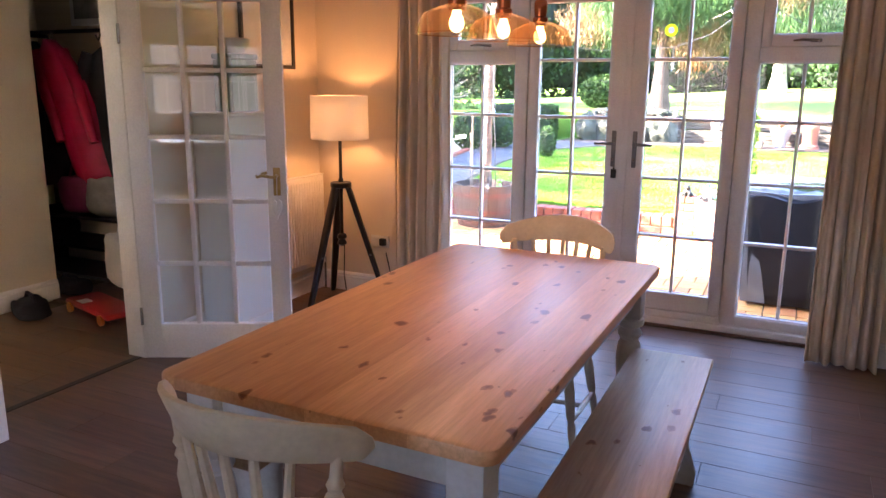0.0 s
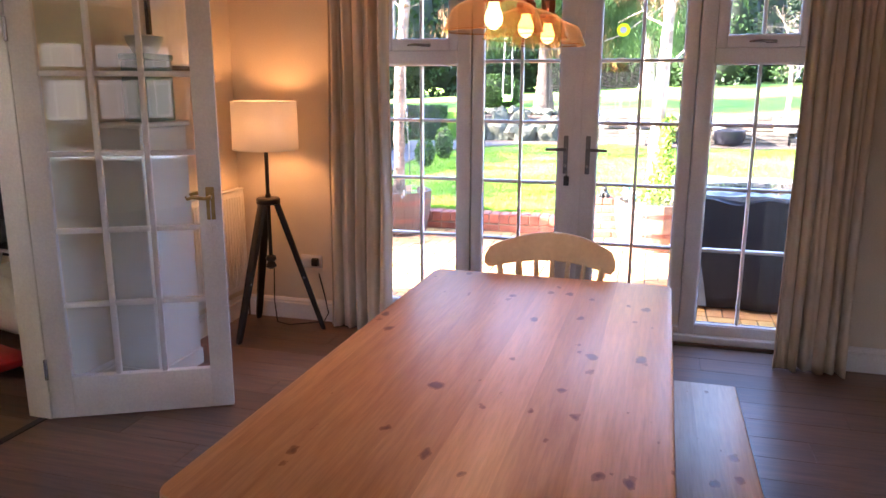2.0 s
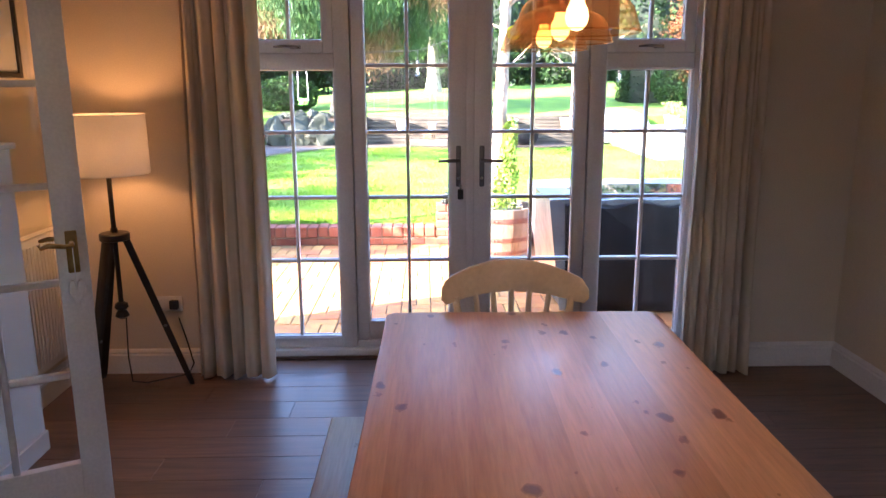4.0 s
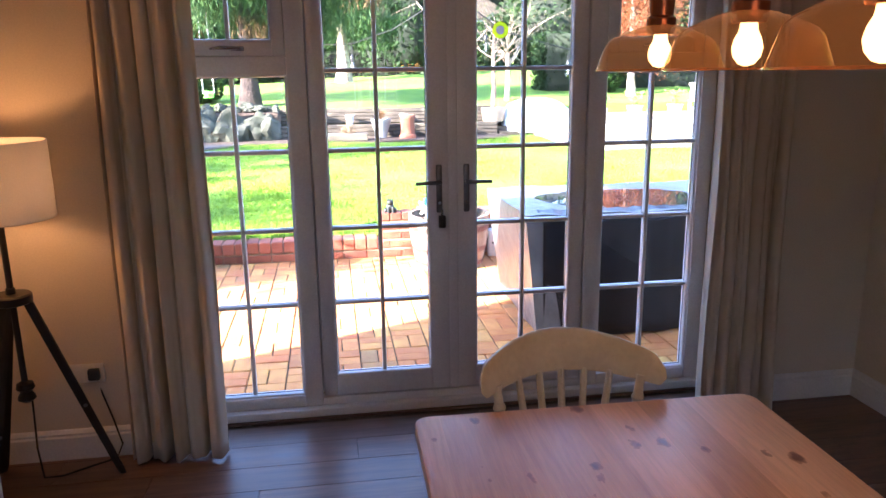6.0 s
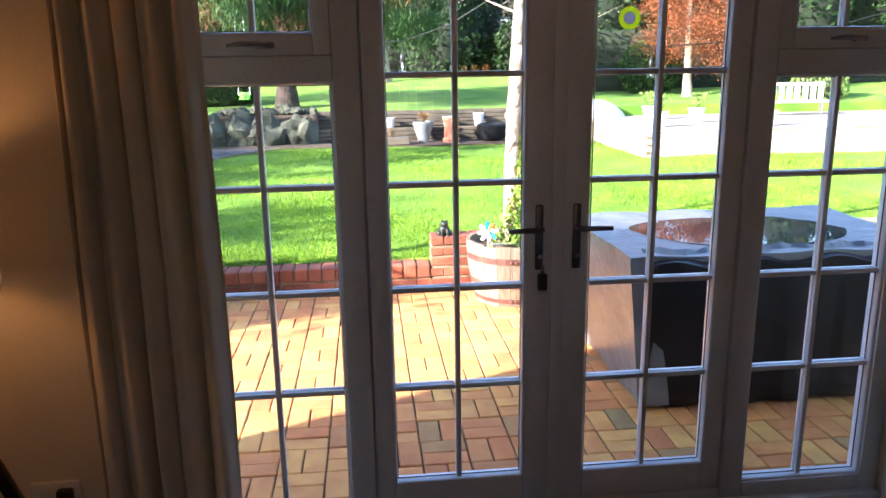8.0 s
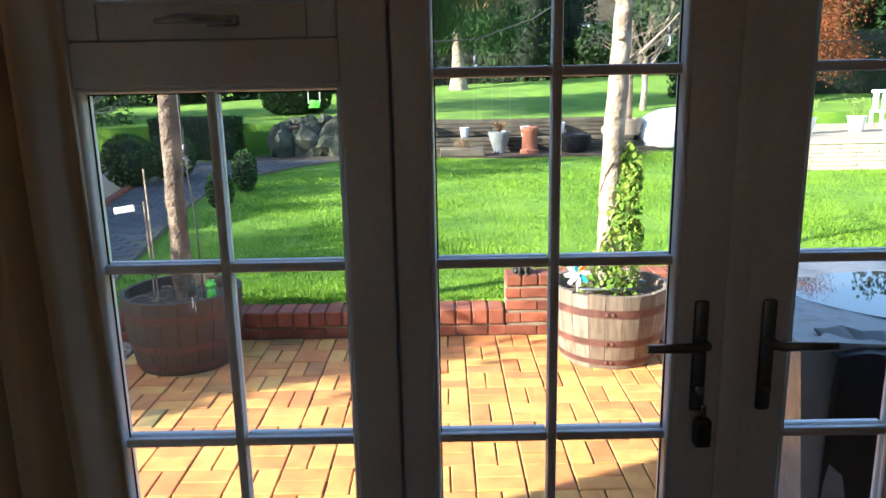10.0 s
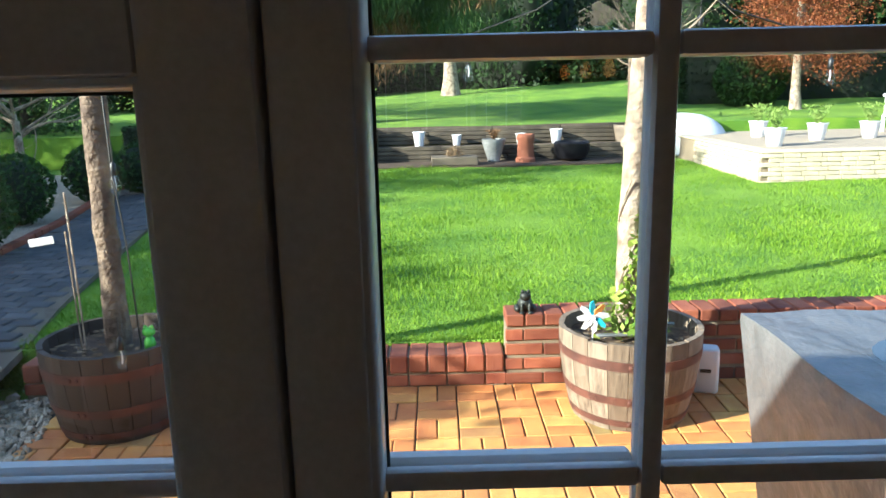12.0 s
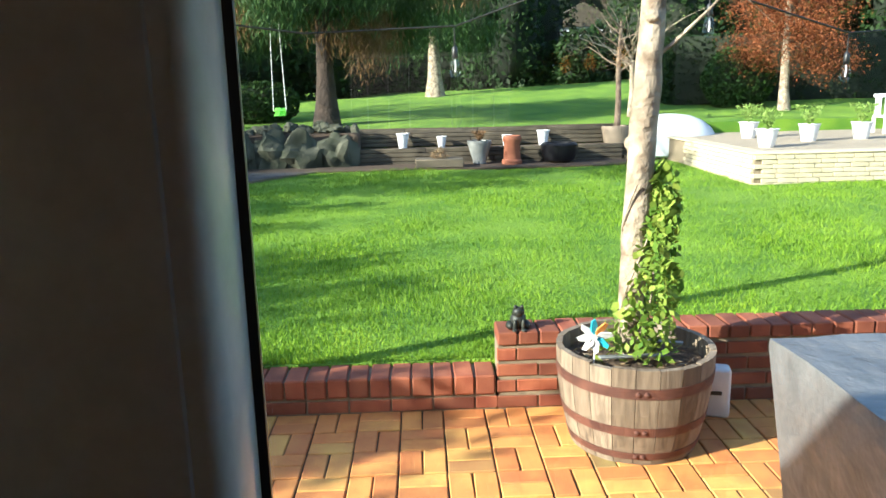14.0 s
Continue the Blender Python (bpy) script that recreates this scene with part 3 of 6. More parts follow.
def bars(parent, x0, x1, z0, z1, xs, zs, yg):
    """Glazing bars on both faces of the glass at depth yg, and a bead round the opening."""
    for x in xs:
        bm = bmesh.new()
        box(bm, x - 0.0098, x + 0.0098, yg - 0.018, yg - 0.002, z0, z1, 0.006, 2)
        box(bm, x - 0.0085, x + 0.0085, yg + 0.006, yg + 0.024, z0, z1, 0.005, 1)
        part("glazing_bar", bm, M["upvc"], parent)
    cuts = [x0] + list(xs) + [x1]
    for z in zs:
        for a, b in zip(cuts, cuts[1:]):
            bm = bmesh.new()
            ia, ib = a + (0.0098 if a != x0 else 0), b - (0.0098 if b != x1 else 0)
            box(bm, ia, ib, yg - 0.017, yg - 0.002, z - 0.0100, z + 0.0100, 0.005, 2)
            box(bm, ia, ib, yg + 0.006, yg + 0.025, z - 0.010, z + 0.010, 0.004, 1)
            part("glazing_bar", bm, M["upvc"], parent)
    prof_in = [(-0.0005, -0.0335), (0.003, -0.0325), (0.0065, -0.029), (0.0085, -0.023), (0.0095, -0.014), (0.0098, -0.006), (0.0098, -0.002)]
    prof_out = [(-0.010, 0.003), (0.008, 0.003), (0.008, 0.018), (0.004, 0.026), (-0.010, 0.027)]
    for nm, prof_, mat in (("glazing_bead", prof_in, "upvc"), ("outer_bead", prof_out, "upvc"), ("gasket", [(0.0098, -0.0045), (0.0125, -0.0035), (0.0125, -0.0015)], "black")):
        bm = bmesh.new()
        loops = [[bm.verts.new((x, yg + d, z)) for x, z in ((x0 + o, z0 + o), (x1 - o, z0 + o), (x1 - o, z1 - o), (x0 + o, z1 - o))] for o, d in prof_]
        for p, q in zip(loops, loops[1:]):
            for k in range(4):
                bm.faces.new((p[k], p[(k + 1) % 4], q[(k + 1) % 4], q[k]))
        part(nm, bm, M[mat], parent, "black rubber gasket" if nm == "gasket" else "", 50)
    zc = [z0] + list(zs) + [z1]
    for a, b in zip(cuts, cuts[1:]):
        for c, d in zip(zc, zc[1:]):
            p = part("pane", bbox(a, b, yg - 0.0012, yg + 0.0012, c, d), M["glass"], parent, "", None)
            p.visible_shadow = False


YG = YF + 0.042
for sgn in (-1, 1):
    leaf = tagged(new("door_leaf"), "", "")
    leaf.parent = window
    tagged(leaf, "closed white door leaf with ten panes")
    xa, xb = sorted((sgn * 0.012, sgn * 0.655))
    ga, gb = sorted((sgn * 0.112, sgn * 0.588))
    bm = bmesh.new()
    box(bm, xa, ga, YL - 0.012, YF + 0.07, 0.100, 2.116, 0.007, 2)
    box(bm, gb, xb, YL - 0.012, YF + 0.07, 0.100, 2.116, 0.007, 2)
    box(bm, ga, gb, YL - 0.011, YF + 0.069, 0.100, 0.205, 0.006, 2)
    box(bm, ga, gb, YL - 0.011, YF + 0.069, 2.035, 2.116, 0.006, 2)
    part("leaf_frame", bm, M["upvc"], leaf)
    bars(leaf, ga, gb, 0.205, 2.035, [sgn * 0.350], ROWS_Z, YG)
    # handle on a long back plate
    hx = sgn * 0.066
    h = part("door_handle", bbox(hx - 0.014, hx + 0.014, YL - 0.020, YL - 0.011, 1.005, 1.235, 0.006, 2), M["dark_steel"], leaf, "grey steel lever handle")
    bm = tube([(hx, YL - 0.018, 1.155), (hx, YL - 0.055, 1.155), (hx - sgn * 0.008 + sgn * 0.02, YL - 0.062, 1.155), (hx + sgn * 0.115, YL - 0.058, 1.153)], [0.010, 0.010, 0.010, 0.0085], 10)
    part("lever", bm, M["dark_steel"], h)
    part("lock_barrel", lathe([(0.009, 0), (0.009, 0.012)], 12, None), M["chrome"], h, "", 40, pose(hx, YL - 0.020, 1.055, 90))
part("centre_bead", bbox(-0.022, 0.022, YL - 0.020, YL - 0.012, 0.10, 2.116, 0.003, 2), M["upvc"], window)
for sgn in (-1, 1):
    xa, xb = sorted((sgn * 0.748, sgn * 1.232))
    bars(window, xa - 0.0005, xb + 0.0005, 0.1175, 1.6555, [sgn * 0.990], ROWS_Z[:3], YG)
    vent = new("vent_sash")
    vent.parent = window
    tagged(vent, "closed top vent with a steel stay handle")
    bm = bmesh.new()
    va, vb, vz0, vz1 = xa - 0.0005, xb + 0.0005, 1.7385, 2.1195
    ga, gb, gz0, gz1 = xa + 0.055, xb - 0.055, 1.802, 2.056
    box(bm, va, ga, YL - 0.014, YF + 0.07, vz0, vz1, 0.007, 2)
    box(bm, gb, vb, YL - 0.014, YF + 0.07, vz0, vz1, 0.007, 2)
    box(bm, ga, gb, YL - 0.013, YF + 0.069, vz0, gz0, 0.006, 2)
    box(bm, ga, gb, YL - 0.013, YF + 0.069, gz1, vz1, 0.006, 2)
    part("sash_frame", bm, M["upvc"], vent)
    bars(vent, ga, gb, gz0, gz1, [sgn * 0.990], [], YG)
    bm = tube([(sgn * 0.990 - 0.075, YL - 0.034, 1.770), (sgn * 0.990 - 0.03, YL - 0.04, 1.774), (sgn * 0.990 + 0.03, YL - 0.034, 1.772), (sgn * 0.990 + 0.055, YL - 0.022, 1.770)], [0.005, 0.009, 0.009, 0.006], 8)
    box(bm, sgn * 0.990 + 0.01, sgn * 0.990 + 0.07, YL - 0.024, YL - 0.013, 1.760, 1.780, 0.004)
    part("stay_handle", bm, M["chrome"], vent, "chrome stay handle")
# key lock hanging under the handle
lk = thing("door_lock", "small black key lock on the door stile", "lock", at=(-0.055, YL - 0.02, 0.962))
part("lock_body", bbox(-0.016, 0.016, -0.02, 0.006, -0.028, 0.03, 0.005, 2), M["black"], lk)
part("lock_key", bbox(-0.006, 0.006, -0.012, 0.0, 0.03, 0.06, 0.003), M["chrome"], lk, "steel key")


# ---- curtains ----
def curtain(x0, x1, y, lean, folds, seed):
    rng = np.random.default_rng(seed)
    th = thing("curtain", "full-length cream curtain drawn aside in folds", "curtain", "curtains", at=(0.5 * (x0 + x1), y, 0))
    nx, nz = folds * 12, 26
    bm = bmesh.new()
    w = x1 - x0
    ph = np.cumsum(rng.uniform(0.75, 1.25, folds + 2))
    grid = []
    for j in range(nz + 1):
        v = j / nz
        z = 0.012 + v * 2.26
        row = []
        for i in range(nx + 1):
            u = i / nx
            q = np.interp(u * folds, np.arange(folds + 2), ph) * 2 * math.pi
            amp = (0.040 + 0.020 * math.sin(3.1 * u * folds + seed)) * (0.75 + 0.25 * (1 - v))
            off = amp * math.sin(q) + 0.012 * math.sin(2.3 * q + 4 * v + seed)
            x = (u - 0.5) * w * (1.06 - 0.06 * v) + lean * (1 - v) ** 2 * (1 if lean < 0 else 1) + 0.010 * math.cos(q)
            row.append(bm.verts.new((x, off + 0.008 * math.sin(9 * v + 5 * u), z)))
        grid.append(row)
    for j in range(nz):
        for i in range(nx):
            bm.faces.new((grid[j][i], grid[j][i + 1], grid[j + 1][i + 1], grid[j + 1][i]))
    ob = part("cloth", bm, M["curtain"], th, "", 180)
    s = ob.modifiers.new("thick", "SOLIDIFY")
    s.thickness = 0.004
    return th


curtain(-1.470, -1.085, 4.15, -0.015, 5, 1)
curtain(1.140, 1.480, 4.15, 0.01, 6, 2)
rod = thing("curtain_pole", "dark metal curtain pole above the garden doors", "curtain pole", at=(0, 4.15, 2.30))
part("pole", tube([(-1.62, 0, 0), (1.62, 0, 0)], 0.012, 10), M["black"], rod)
for x in (-1.55, 1.55):
    part("bracket", bbox(x - 0.01, x + 0.01, 0.0, 0.112, -0.02, 0.02, 0.004), M["black"], rod)
for x in (-1.63, 1.63):
    part("finial", lathe([(0.004, -0.03), (0.022, -0.012), (0.022, 0.012), (0.004, 0.03)], 12), M["black"], rod, "", 40, pose(x, 0, 0, 0, 90))


# ---- glazed inner door, standing open ----
inner = tagged(new("door_1"), "open white hall door with fifteen bevelled panes", "door", "", "structure")
DA = math.degrees(math.atan2(0.37, 0.72))
inner.matrix_basis = pose(-2.175, 2.535, 0, 0, 0, DA)
W = 0.815
bm = bmesh.new()
box(bm, 0, 0.10, -0.02, 0.02, 0.008, 2.02, 0.004, 2)
box(bm, W - 0.10, W, -0.02, 0.02, 0.008, 2.02, 0.004, 2)
box(bm, 0.10, W - 0.10, -0.0195, 0.0195, 0.008, 0.205, 0.003, 2)
box(bm, 0.10, W - 0.10, -0.0195, 0.0195, 1.915, 2.02, 0.003, 2)
part("door_frame", bm, M["white_paint"], inner)
gx = [0.10 + (W - 0.20) * k / 3 for k in range(4)]
gz = [0.205 + (1.915 - 0.205) * k / 5 for k in range(6)]
for x in gx[1:3]:
    part("glazing_bar", bbox(x - 0.012, x + 0.012, -0.017, 0.017, 0.205, 1.915, 0.005, 2), M["white_paint"], inner)
for z in gz[1:5]:
    for a, b in zip(gx, gx[1:]):
        part("glazing_bar", bbox(a + 0.012 * (a > 0.11), b - 0.012 * (b < W - 0.11), -0.016, 0.016, z - 0.012, z + 0.012, 0.005, 2), M["white_paint"], inner)
for a, b in zip(gx, gx[1:]):
    for c, d in zip(gz, gz[1:]):
        bm = bmesh.new()
        e, i = 0.010, 0.028
        for side in (-1, 1):
            outer = [bm.verts.new((x, side * 0.001, z)) for x, z in ((a + e, c + e), (b - e, c + e), (b - e, d - e), (a + e, d - e))]
            innr = [bm.verts.new((x, side * 0.0028, z)) for x, z in ((a + i, c + i), (b - i, c + i), (b - i, d - i), (a + i, d - i))]
            for k in range(4):
                bm.faces.new((outer[k], outer[(k + 1) % 4], innr[(k + 1) % 4], innr[k]))
            bm.faces.new(innr)
        p = part("pane", bm, M["door_glass"], inner, "", None)
        p.visible_shadow = False
hd = part("door_handle", bbox(W - 0.068, W - 0.030, -0.026, -0.020, 0.925, 1.075, 0.003), M["brass"], inner, "brass scroll lever handle")
part("lever", tube([(W - 0.049, -0.024, 1.03), (W - 0.049, -0.062, 1.03), (W - 0.07, -0.066, 1.028), (W - 0.12, -0.064, 1.036), (W - 0.145, -0.060, 1.026), (W - 0.150, -0.06, 1.040)], [0.010, 0.009, 0.008, 0.009, 0.007, 0.005], 10), M["brass"], hd)
hb = part("door_handle", bbox(W - 0.068, W - 0.030, 0.020, 0.026, 0.925, 1.075, 0.003), M["brass"], inner, "brass scroll lever handle")
part("lever", tube([(W - 0.049, 0.024, 1.03), (W - 0.049, 0.062, 1.03), (W - 0.12, 0.064, 1.036), (W - 0.15, 0.06, 1.03)], [0.010, 0.009, 0.009, 0.006], 10), M["brass"], hb)
for z in (0.25, 1.75):
    part("hinge", bbox(-0.012, 0.004, -0.026, -0.012, z - 0.05, z + 0.05, 0.003), M["chrome"], inner)
hh = thing("hanging_heart", "white wooden heart hung from the door handle", "ornament", at=(-2.175 + 0.767 * math.cos(radians(DA)) + 0.045 * math.sin(radians(DA)), 2.535 + 0.767 * math.sin(radians(DA)) - 0.045 * math.cos(radians(DA)), 0.86), rz=DA)
pts = []
for k in range(28):
    a = 2 * math.pi * k / 28
    pts.append((0.0022 * 16 * math.sin(a) ** 3 * 0.75, 0.0030 * (13 * math.cos(a) - 5 * math.cos(2 * a) - 2 * math.cos(3 * a) - math.cos(4 * a)) * 1.25))
part("heart", extrude_outline(pts, -0.009, 0.009, None, 0.003), M["white_paint"], hh)
part("string", tube([(0, 0, 0.03), (0, 0.006, 0.10), (0.0, 0.012, 0.165)], 0.0018, 6), M["white_plastic"], hh)


# ---- dining table ----
TX0, TX1, TY0, TY1, TZ = -0.400, 0.528, 0.985, 2.775, 0.795
table = thing("dining_table", "pine-topped farmhouse dining table with pale grey turned legs", "table", at=((TX0 + TX1) / 2, (TY0 + TY1) / 2, 0), rz=-0.8)
hw, hl = (TX1 - TX0) / 2, (TY1 - TY0) / 2
rr = 0.04
pts = []
for cx, cy, a0 in ((hw - rr, -hl + rr, -90), (hw - rr, hl - rr, 0), (-hw + rr, hl - rr, 90), (-hw + rr, -hl + rr, 180)):
    pts += [(cx + rr * math.cos(radians(a0 + a)), cy + rr * math.sin(radians(a0 + a))) for a in np.linspace(0, 90, 8)]
part("tabletop", extrude_outline(pts, TZ - 0.038, TZ, None, 0.008, "z"), M["pine"], table, "oiled knotty pine top", 25)
for sx in (-1, 1):
    part("apron", bbox(sx * (hw - 0.085) - 0.011, sx * (hw - 0.085) + 0.011, -hl + 0.15, hl - 0.15, TZ - 0.155, TZ - 0.038, 0.003), M["grey_paint"], table)
for sy in (-1, 1):
    part("apron", bbox(-hw + 0.13, hw - 0.13, sy * (hl - 0.10) - 0.011, sy * (hl - 0.10) + 0.011, TZ - 0.155, TZ - 0.038, 0.003), M["grey_paint"], table)
LEG = [(0.030, 0.0), (0.038, 0.01), (0.040, 0.05), (0.032, 0.075), (0.030, 0.10), (0.040, 0.115), (0.040, 0.13), (0.030, 0.145), (0.034, 0.20), (0.046, 0.34), (0.052, 0.42), (0.046, 0.475), (0.034, 0.495), (0.046, 0.51), (0.050, 0.52), (0.046, 0.53), (0.036, 0.545), (0.052, 0.558), (0.055, 0.57), (0.052, 0.582), (0.040, 0.590)]
for sx in (-1, 1):
    for sy in (-1, 1):
        bm = lathe(LEG, 20)
        box(bm, -0.045, 0.045, -0.045, 0.045, 0.590, TZ - 0.038, 0.005, 2)
        part("leg", bm, M["grey_paint"], table, "", 40, pose(sx * (hw - 0.09), sy * (hl - 0.10), 0))


# ---- benches ----
def bench(at, length, width, height, label):
    th = thing("bench", label, "bench", "benches beside the table", at=at)
    part("seat_board", bbox(-width / 2, width / 2, -length / 2, length / 2, height - 0.030, height, 0.008, 3), M["bench_pine"], th, "", 25)
    for s in (-1, 1):
        pts = [(-width / 2 + 0.02, 0), (-width / 2 + 0.015, 0.05), (-width / 2 + 0.05, 0.16), (-width / 2 + 0.05, height - 0.12), (-width / 2 + 0.02, height - 0.03),
               (width / 2 - 0.02, height - 0.03), (width / 2 - 0.05, height - 0.12), (width / 2 - 0.05, 0.16), (width / 2 - 0.015, 0.05), (width / 2 - 0.02, 0), (0.05, 0), (0.0, 0.05), (-0.05, 0)]
        y = s * (length / 2 - 0.17)
        part("leg_panel", extrude_outline(pts, y - 0.013, y + 0.013, None, 0.002), M["grey_paint"], th)
    part("stretcher", bbox(-0.012, 0.012, -length / 2 + 0.183, length / 2 - 0.183, height - 0.17, height - 0.08, 0.003), M["grey_paint"], th)
    return th


bench((0.628, 1.93, 0), 1.46, 0.31, 0.465, "worn pine bench on grey legs along the table")
bench((-0.43, 1.93, 0), 1.46, 0.29, 0.465, "worn pine bench pushed under the table")


# ---- chairs ----
def chair(at, rz, label):
    th = thing("dining_chair", label, "chair", "painted dining chairs", at=at, rz=rz)
    # the backrest stands at +y, the sitter looks along -y
    pts = [(0.21 * math.copysign(abs(math.cos(a)) ** 0.7, math.cos(a)), 0.19 * math.copysign(abs(math.sin(a)) ** 0.7, math.sin(a)) - 0.03) for a in np.linspace(0, 2 * math.pi, 32, endpoint=False)]
    part("seat", extrude_outline(pts, 0.425, 0.455, None, 0.008, "z"), M["cream_paint"], th)
    # crest rail: a curved, bowed board
    bm = bmesh.new()
    nx, hwid = 34, 0.262
    rows = []
    for i in range(nx + 1):
        u = -1 + 2 * i / nx
        x = hwid * u
        y = 0.245 - 0.135 * u * u
        top = 0.925 - 0.048 * u * u
        bot = 0.798 + 0.016 * (1 - u * u)
        e = max(0.0, abs(u) - 0.90) / 0.10
        mid, half = 0.5 * (top + bot), 0.5 * (top - bot) * math.sqrt(max(0.16, 1 - e ** 2.6))
        top, bot = mid + half, mid - half
        t = 0.011
        zs = [(bot, 0.7), (bot + 0.006, 1), (0.5 * (top + bot), 1.05), (top - 0.006, 1), (top, 0.6)]
        ring = [(y - t * k, z) for z, k in zs] + [(y + t * k, z) for z, k in reversed(zs)]
        rows.append([bm.verts.new((x, yy + (z - 0.86) * 0.42, z)) for yy, z in ring])
    n = len(rows[0])
    for a, b in zip(rows, rows[1:]):
        for k in range(n):
            bm.faces.new((a[k], a[(k + 1) % n], b[(k + 1) % n], b[k]))
    bm.faces.new(rows[0])
    bm.faces.new(list(reversed(rows[-1])))
    part("crest_rail", bm, M["cream_paint"], th, "", 50)
    def top_at(u):
        return (0.262 * u, 0.245 - 0.135 * u * u - 0.022, 0.815 + 0.004)
    for u in (-0.52, -0.26, 0, 0.26, 0.52):
        tx, ty, tz = top_at(u)
        bm = bmesh.new()
        a, b = Vector((tx * 0.62, 0.145, 0.45)), Vector((tx, ty, tz))
        tube([a, a.lerp(b, 0.3), a.lerp(b, 0.6) + Vector((0, 0.006, 0)), b], [0.008, 0.013, 0.012, 0.010], 8, bm)
        part("spindle", bm, M["cream_paint"], th)
    for s in (-1, 1):
        tx, ty, tz = top_at(s * 0.80)
        a, b = Vector((s * 0.165, 0.13, 0.45)), Vector((tx, ty, tz))
        fr = [(0, 0.014), (0.2, 0.017), (0.45, 0.020), (0.62, 0.022), (0.70, 0.014), (0.74, 0.020), (0.78, 0.013), (0.82, 0.019), (0.86, 0.013), (1.0, 0.013)]
        part("back_post", tube([a.lerp(b, f) for f, _ in fr], [r for _, r in fr], 10), M["cream_paint"], th)
    for sx in (-1, 1):
        for sy in (-1, 1):
            a, b = Vector((sx * 0.205, sy * 0.19 - 0.02, 0.0)), Vector((sx * 0.15, sy * 0.135 - 0.03, 0.43))
            fr = [(0, 0.012), (0.1, 0.015), (0.25, 0.018), (0.3, 0.013), (0.34, 0.019), (0.6, 0.022), (0.8, 0.018), (0.86, 0.013), (1, 0.014)]
            part("leg", tube([a.lerp(b, f) for f, _ in fr], [r for _, r in fr], 10), M["cream_paint"], th)
    for sx in (-1, 1):
        part("stretcher", tube([(sx * 0.190, -0.18, 0.13), (sx * 0.190, 0.0, 0.13), (sx * 0.190, 0.14, 0.13)], [0.009, 0.013, 0.009], 8), M["cream_paint"], th)
    part("stretcher", tube([(-0.19, -0.02, 0.13), (0, -0.02, 0.13), (0.19, -0.02, 0.13)], [0.009, 0.013, 0.009], 8), M["cream_paint"], th)
    return th


chair((0.065, 2.745, 0), 0, "cream painted spindle-back chair at the table end facing the garden doors")
chair((0.055, 0.945, 0), 179, "cream painted spindle-back chair pulled up to the table end")


# ---- floor lamp ----
fl = thing("floor_lamp", "black tripod floor lamp with a white drum shade, lit", "lamp", at=(*LAMP_AT, 0))
bm = bmesh.new()
lathe([(0.192, 0.0), (0.195, 0.0), (0.192, 0.285), (0.189, 0.285), (0.192, 0.0)], 40, bm, (0, 0, 1.150), close=False)
part("shade", bm, M["shade"], fl, "white cloth drum shade")
part("shade_ring", tube([(0.193 * math.cos(a), 0.193 * math.sin(a), 1.150) for a in np.linspace(0, 2 * math.pi, 33)], 0.0025, 6), M["white_plastic"], fl)
part("bulb", lathe([(0.004, 0.055), (0.028, 0.035), (0.032, 0.0), (0.022, -0.03), (0.013, -0.06)], 14, None, (0, 0, 1.22)), M["bulb"], fl, "glowing lamp bulb").visible_shadow = False
part("stem", tube([(0, 0, 0.50), (0, 0, 1.16)], 0.012, 10), M["black_wood"], fl)
part("hub", lathe([(0.066, 0.818), (0.072, 0.822), (0.072, 0.850), (0.066, 0.856), (0.018, 0.858), (0.016, 0.88)], 24), M["black_wood"], fl)
for ang, reach in ((24, 0.31), (137, 0.32), (252, 0.29)):
    c, s_ = math.cos(radians(ang)), math.sin(radians(ang))
    foot, head = Vector((reach * c, reach * s_, 0.0)), Vector((0.045 * c, 0.045 * s_, 0.835))
    bm = bmesh.new()
    rows_ = []
    for p, w_, d_ in ((foot, 0.015, 0.012), (foot.lerp(head, 0.04), 0.019, 0.015), (foot.lerp(head, 0.5), 0.024, 0.017), (head, 0.026, 0.018)):
        rows_.append([bm.verts.new(p + Vector((-s_, c, 0)) * w_ * i_ + Vector((c, s_, 0)) * d_ * k_) for i_, k_ in ((-1, -1), (1, -1), (1, 1), (-1, 1))])
    for p, q in zip(rows_, rows_[1:]):
        for k in range(4):
            bm.faces.new((p[k], p[(k + 1) % 4], q[(k + 1) % 4], q[k]))
    bm.faces.new(rows_[0])
    bm.faces.new(rows_[-1])
    bmesh.ops.bevel(bm, geom=bm.edges[:], offset=0.004, segments=1, affect="EDGES")
    part("leg", bm, M["black_wood"], fl)
    part("leg_bolt", lathe([(0.008, -0.024), (0.011, -0.02), (0.011, 0.02), (0.008, 0.024)], 10), M["dark_steel"], fl, "", 40, Matrix.Translation(foot.lerp(head, 0.42)) @ pose(0, 0, 0, 90, 0, ang))
part("counterweight", lathe([(0.012, 0.50), (0.03, 0.49), (0.034, 0.47), (0.02, 0.455), (0.03, 0.44), (0.034, 0.425), (0.014, 0.41)], 16), M["black_wood"], fl)

# ---- pendant lamps ----
pend0 = thing("pendant_lamp", "copper pendant lamp with a shallow amber glass shade, lit", "lamp", "pendants over the table", at=(*PENDANTS[0], 0))
prof = [(0.122, 0.0), (0.118, 0.012), (0.110, 0.036), (0.105, 0.048), (0.096, 0.058), (0.070, 0.071), (0.045, 0.080), (0.022, 0.086)]
part("rim", tube([(0.122 * math.cos(a), 0.122 * math.sin(a), 1.658) for a in np.linspace(0, 2 * math.pi, 41)], 0.002, 6), M["amber_glass"], pend0).visible_shadow = False
part("shade", lathe(prof, 40, None, (0, 0, 1.658), close=False), M["amber_glass"], pend0, "clear amber glass shade").visible_shadow = False
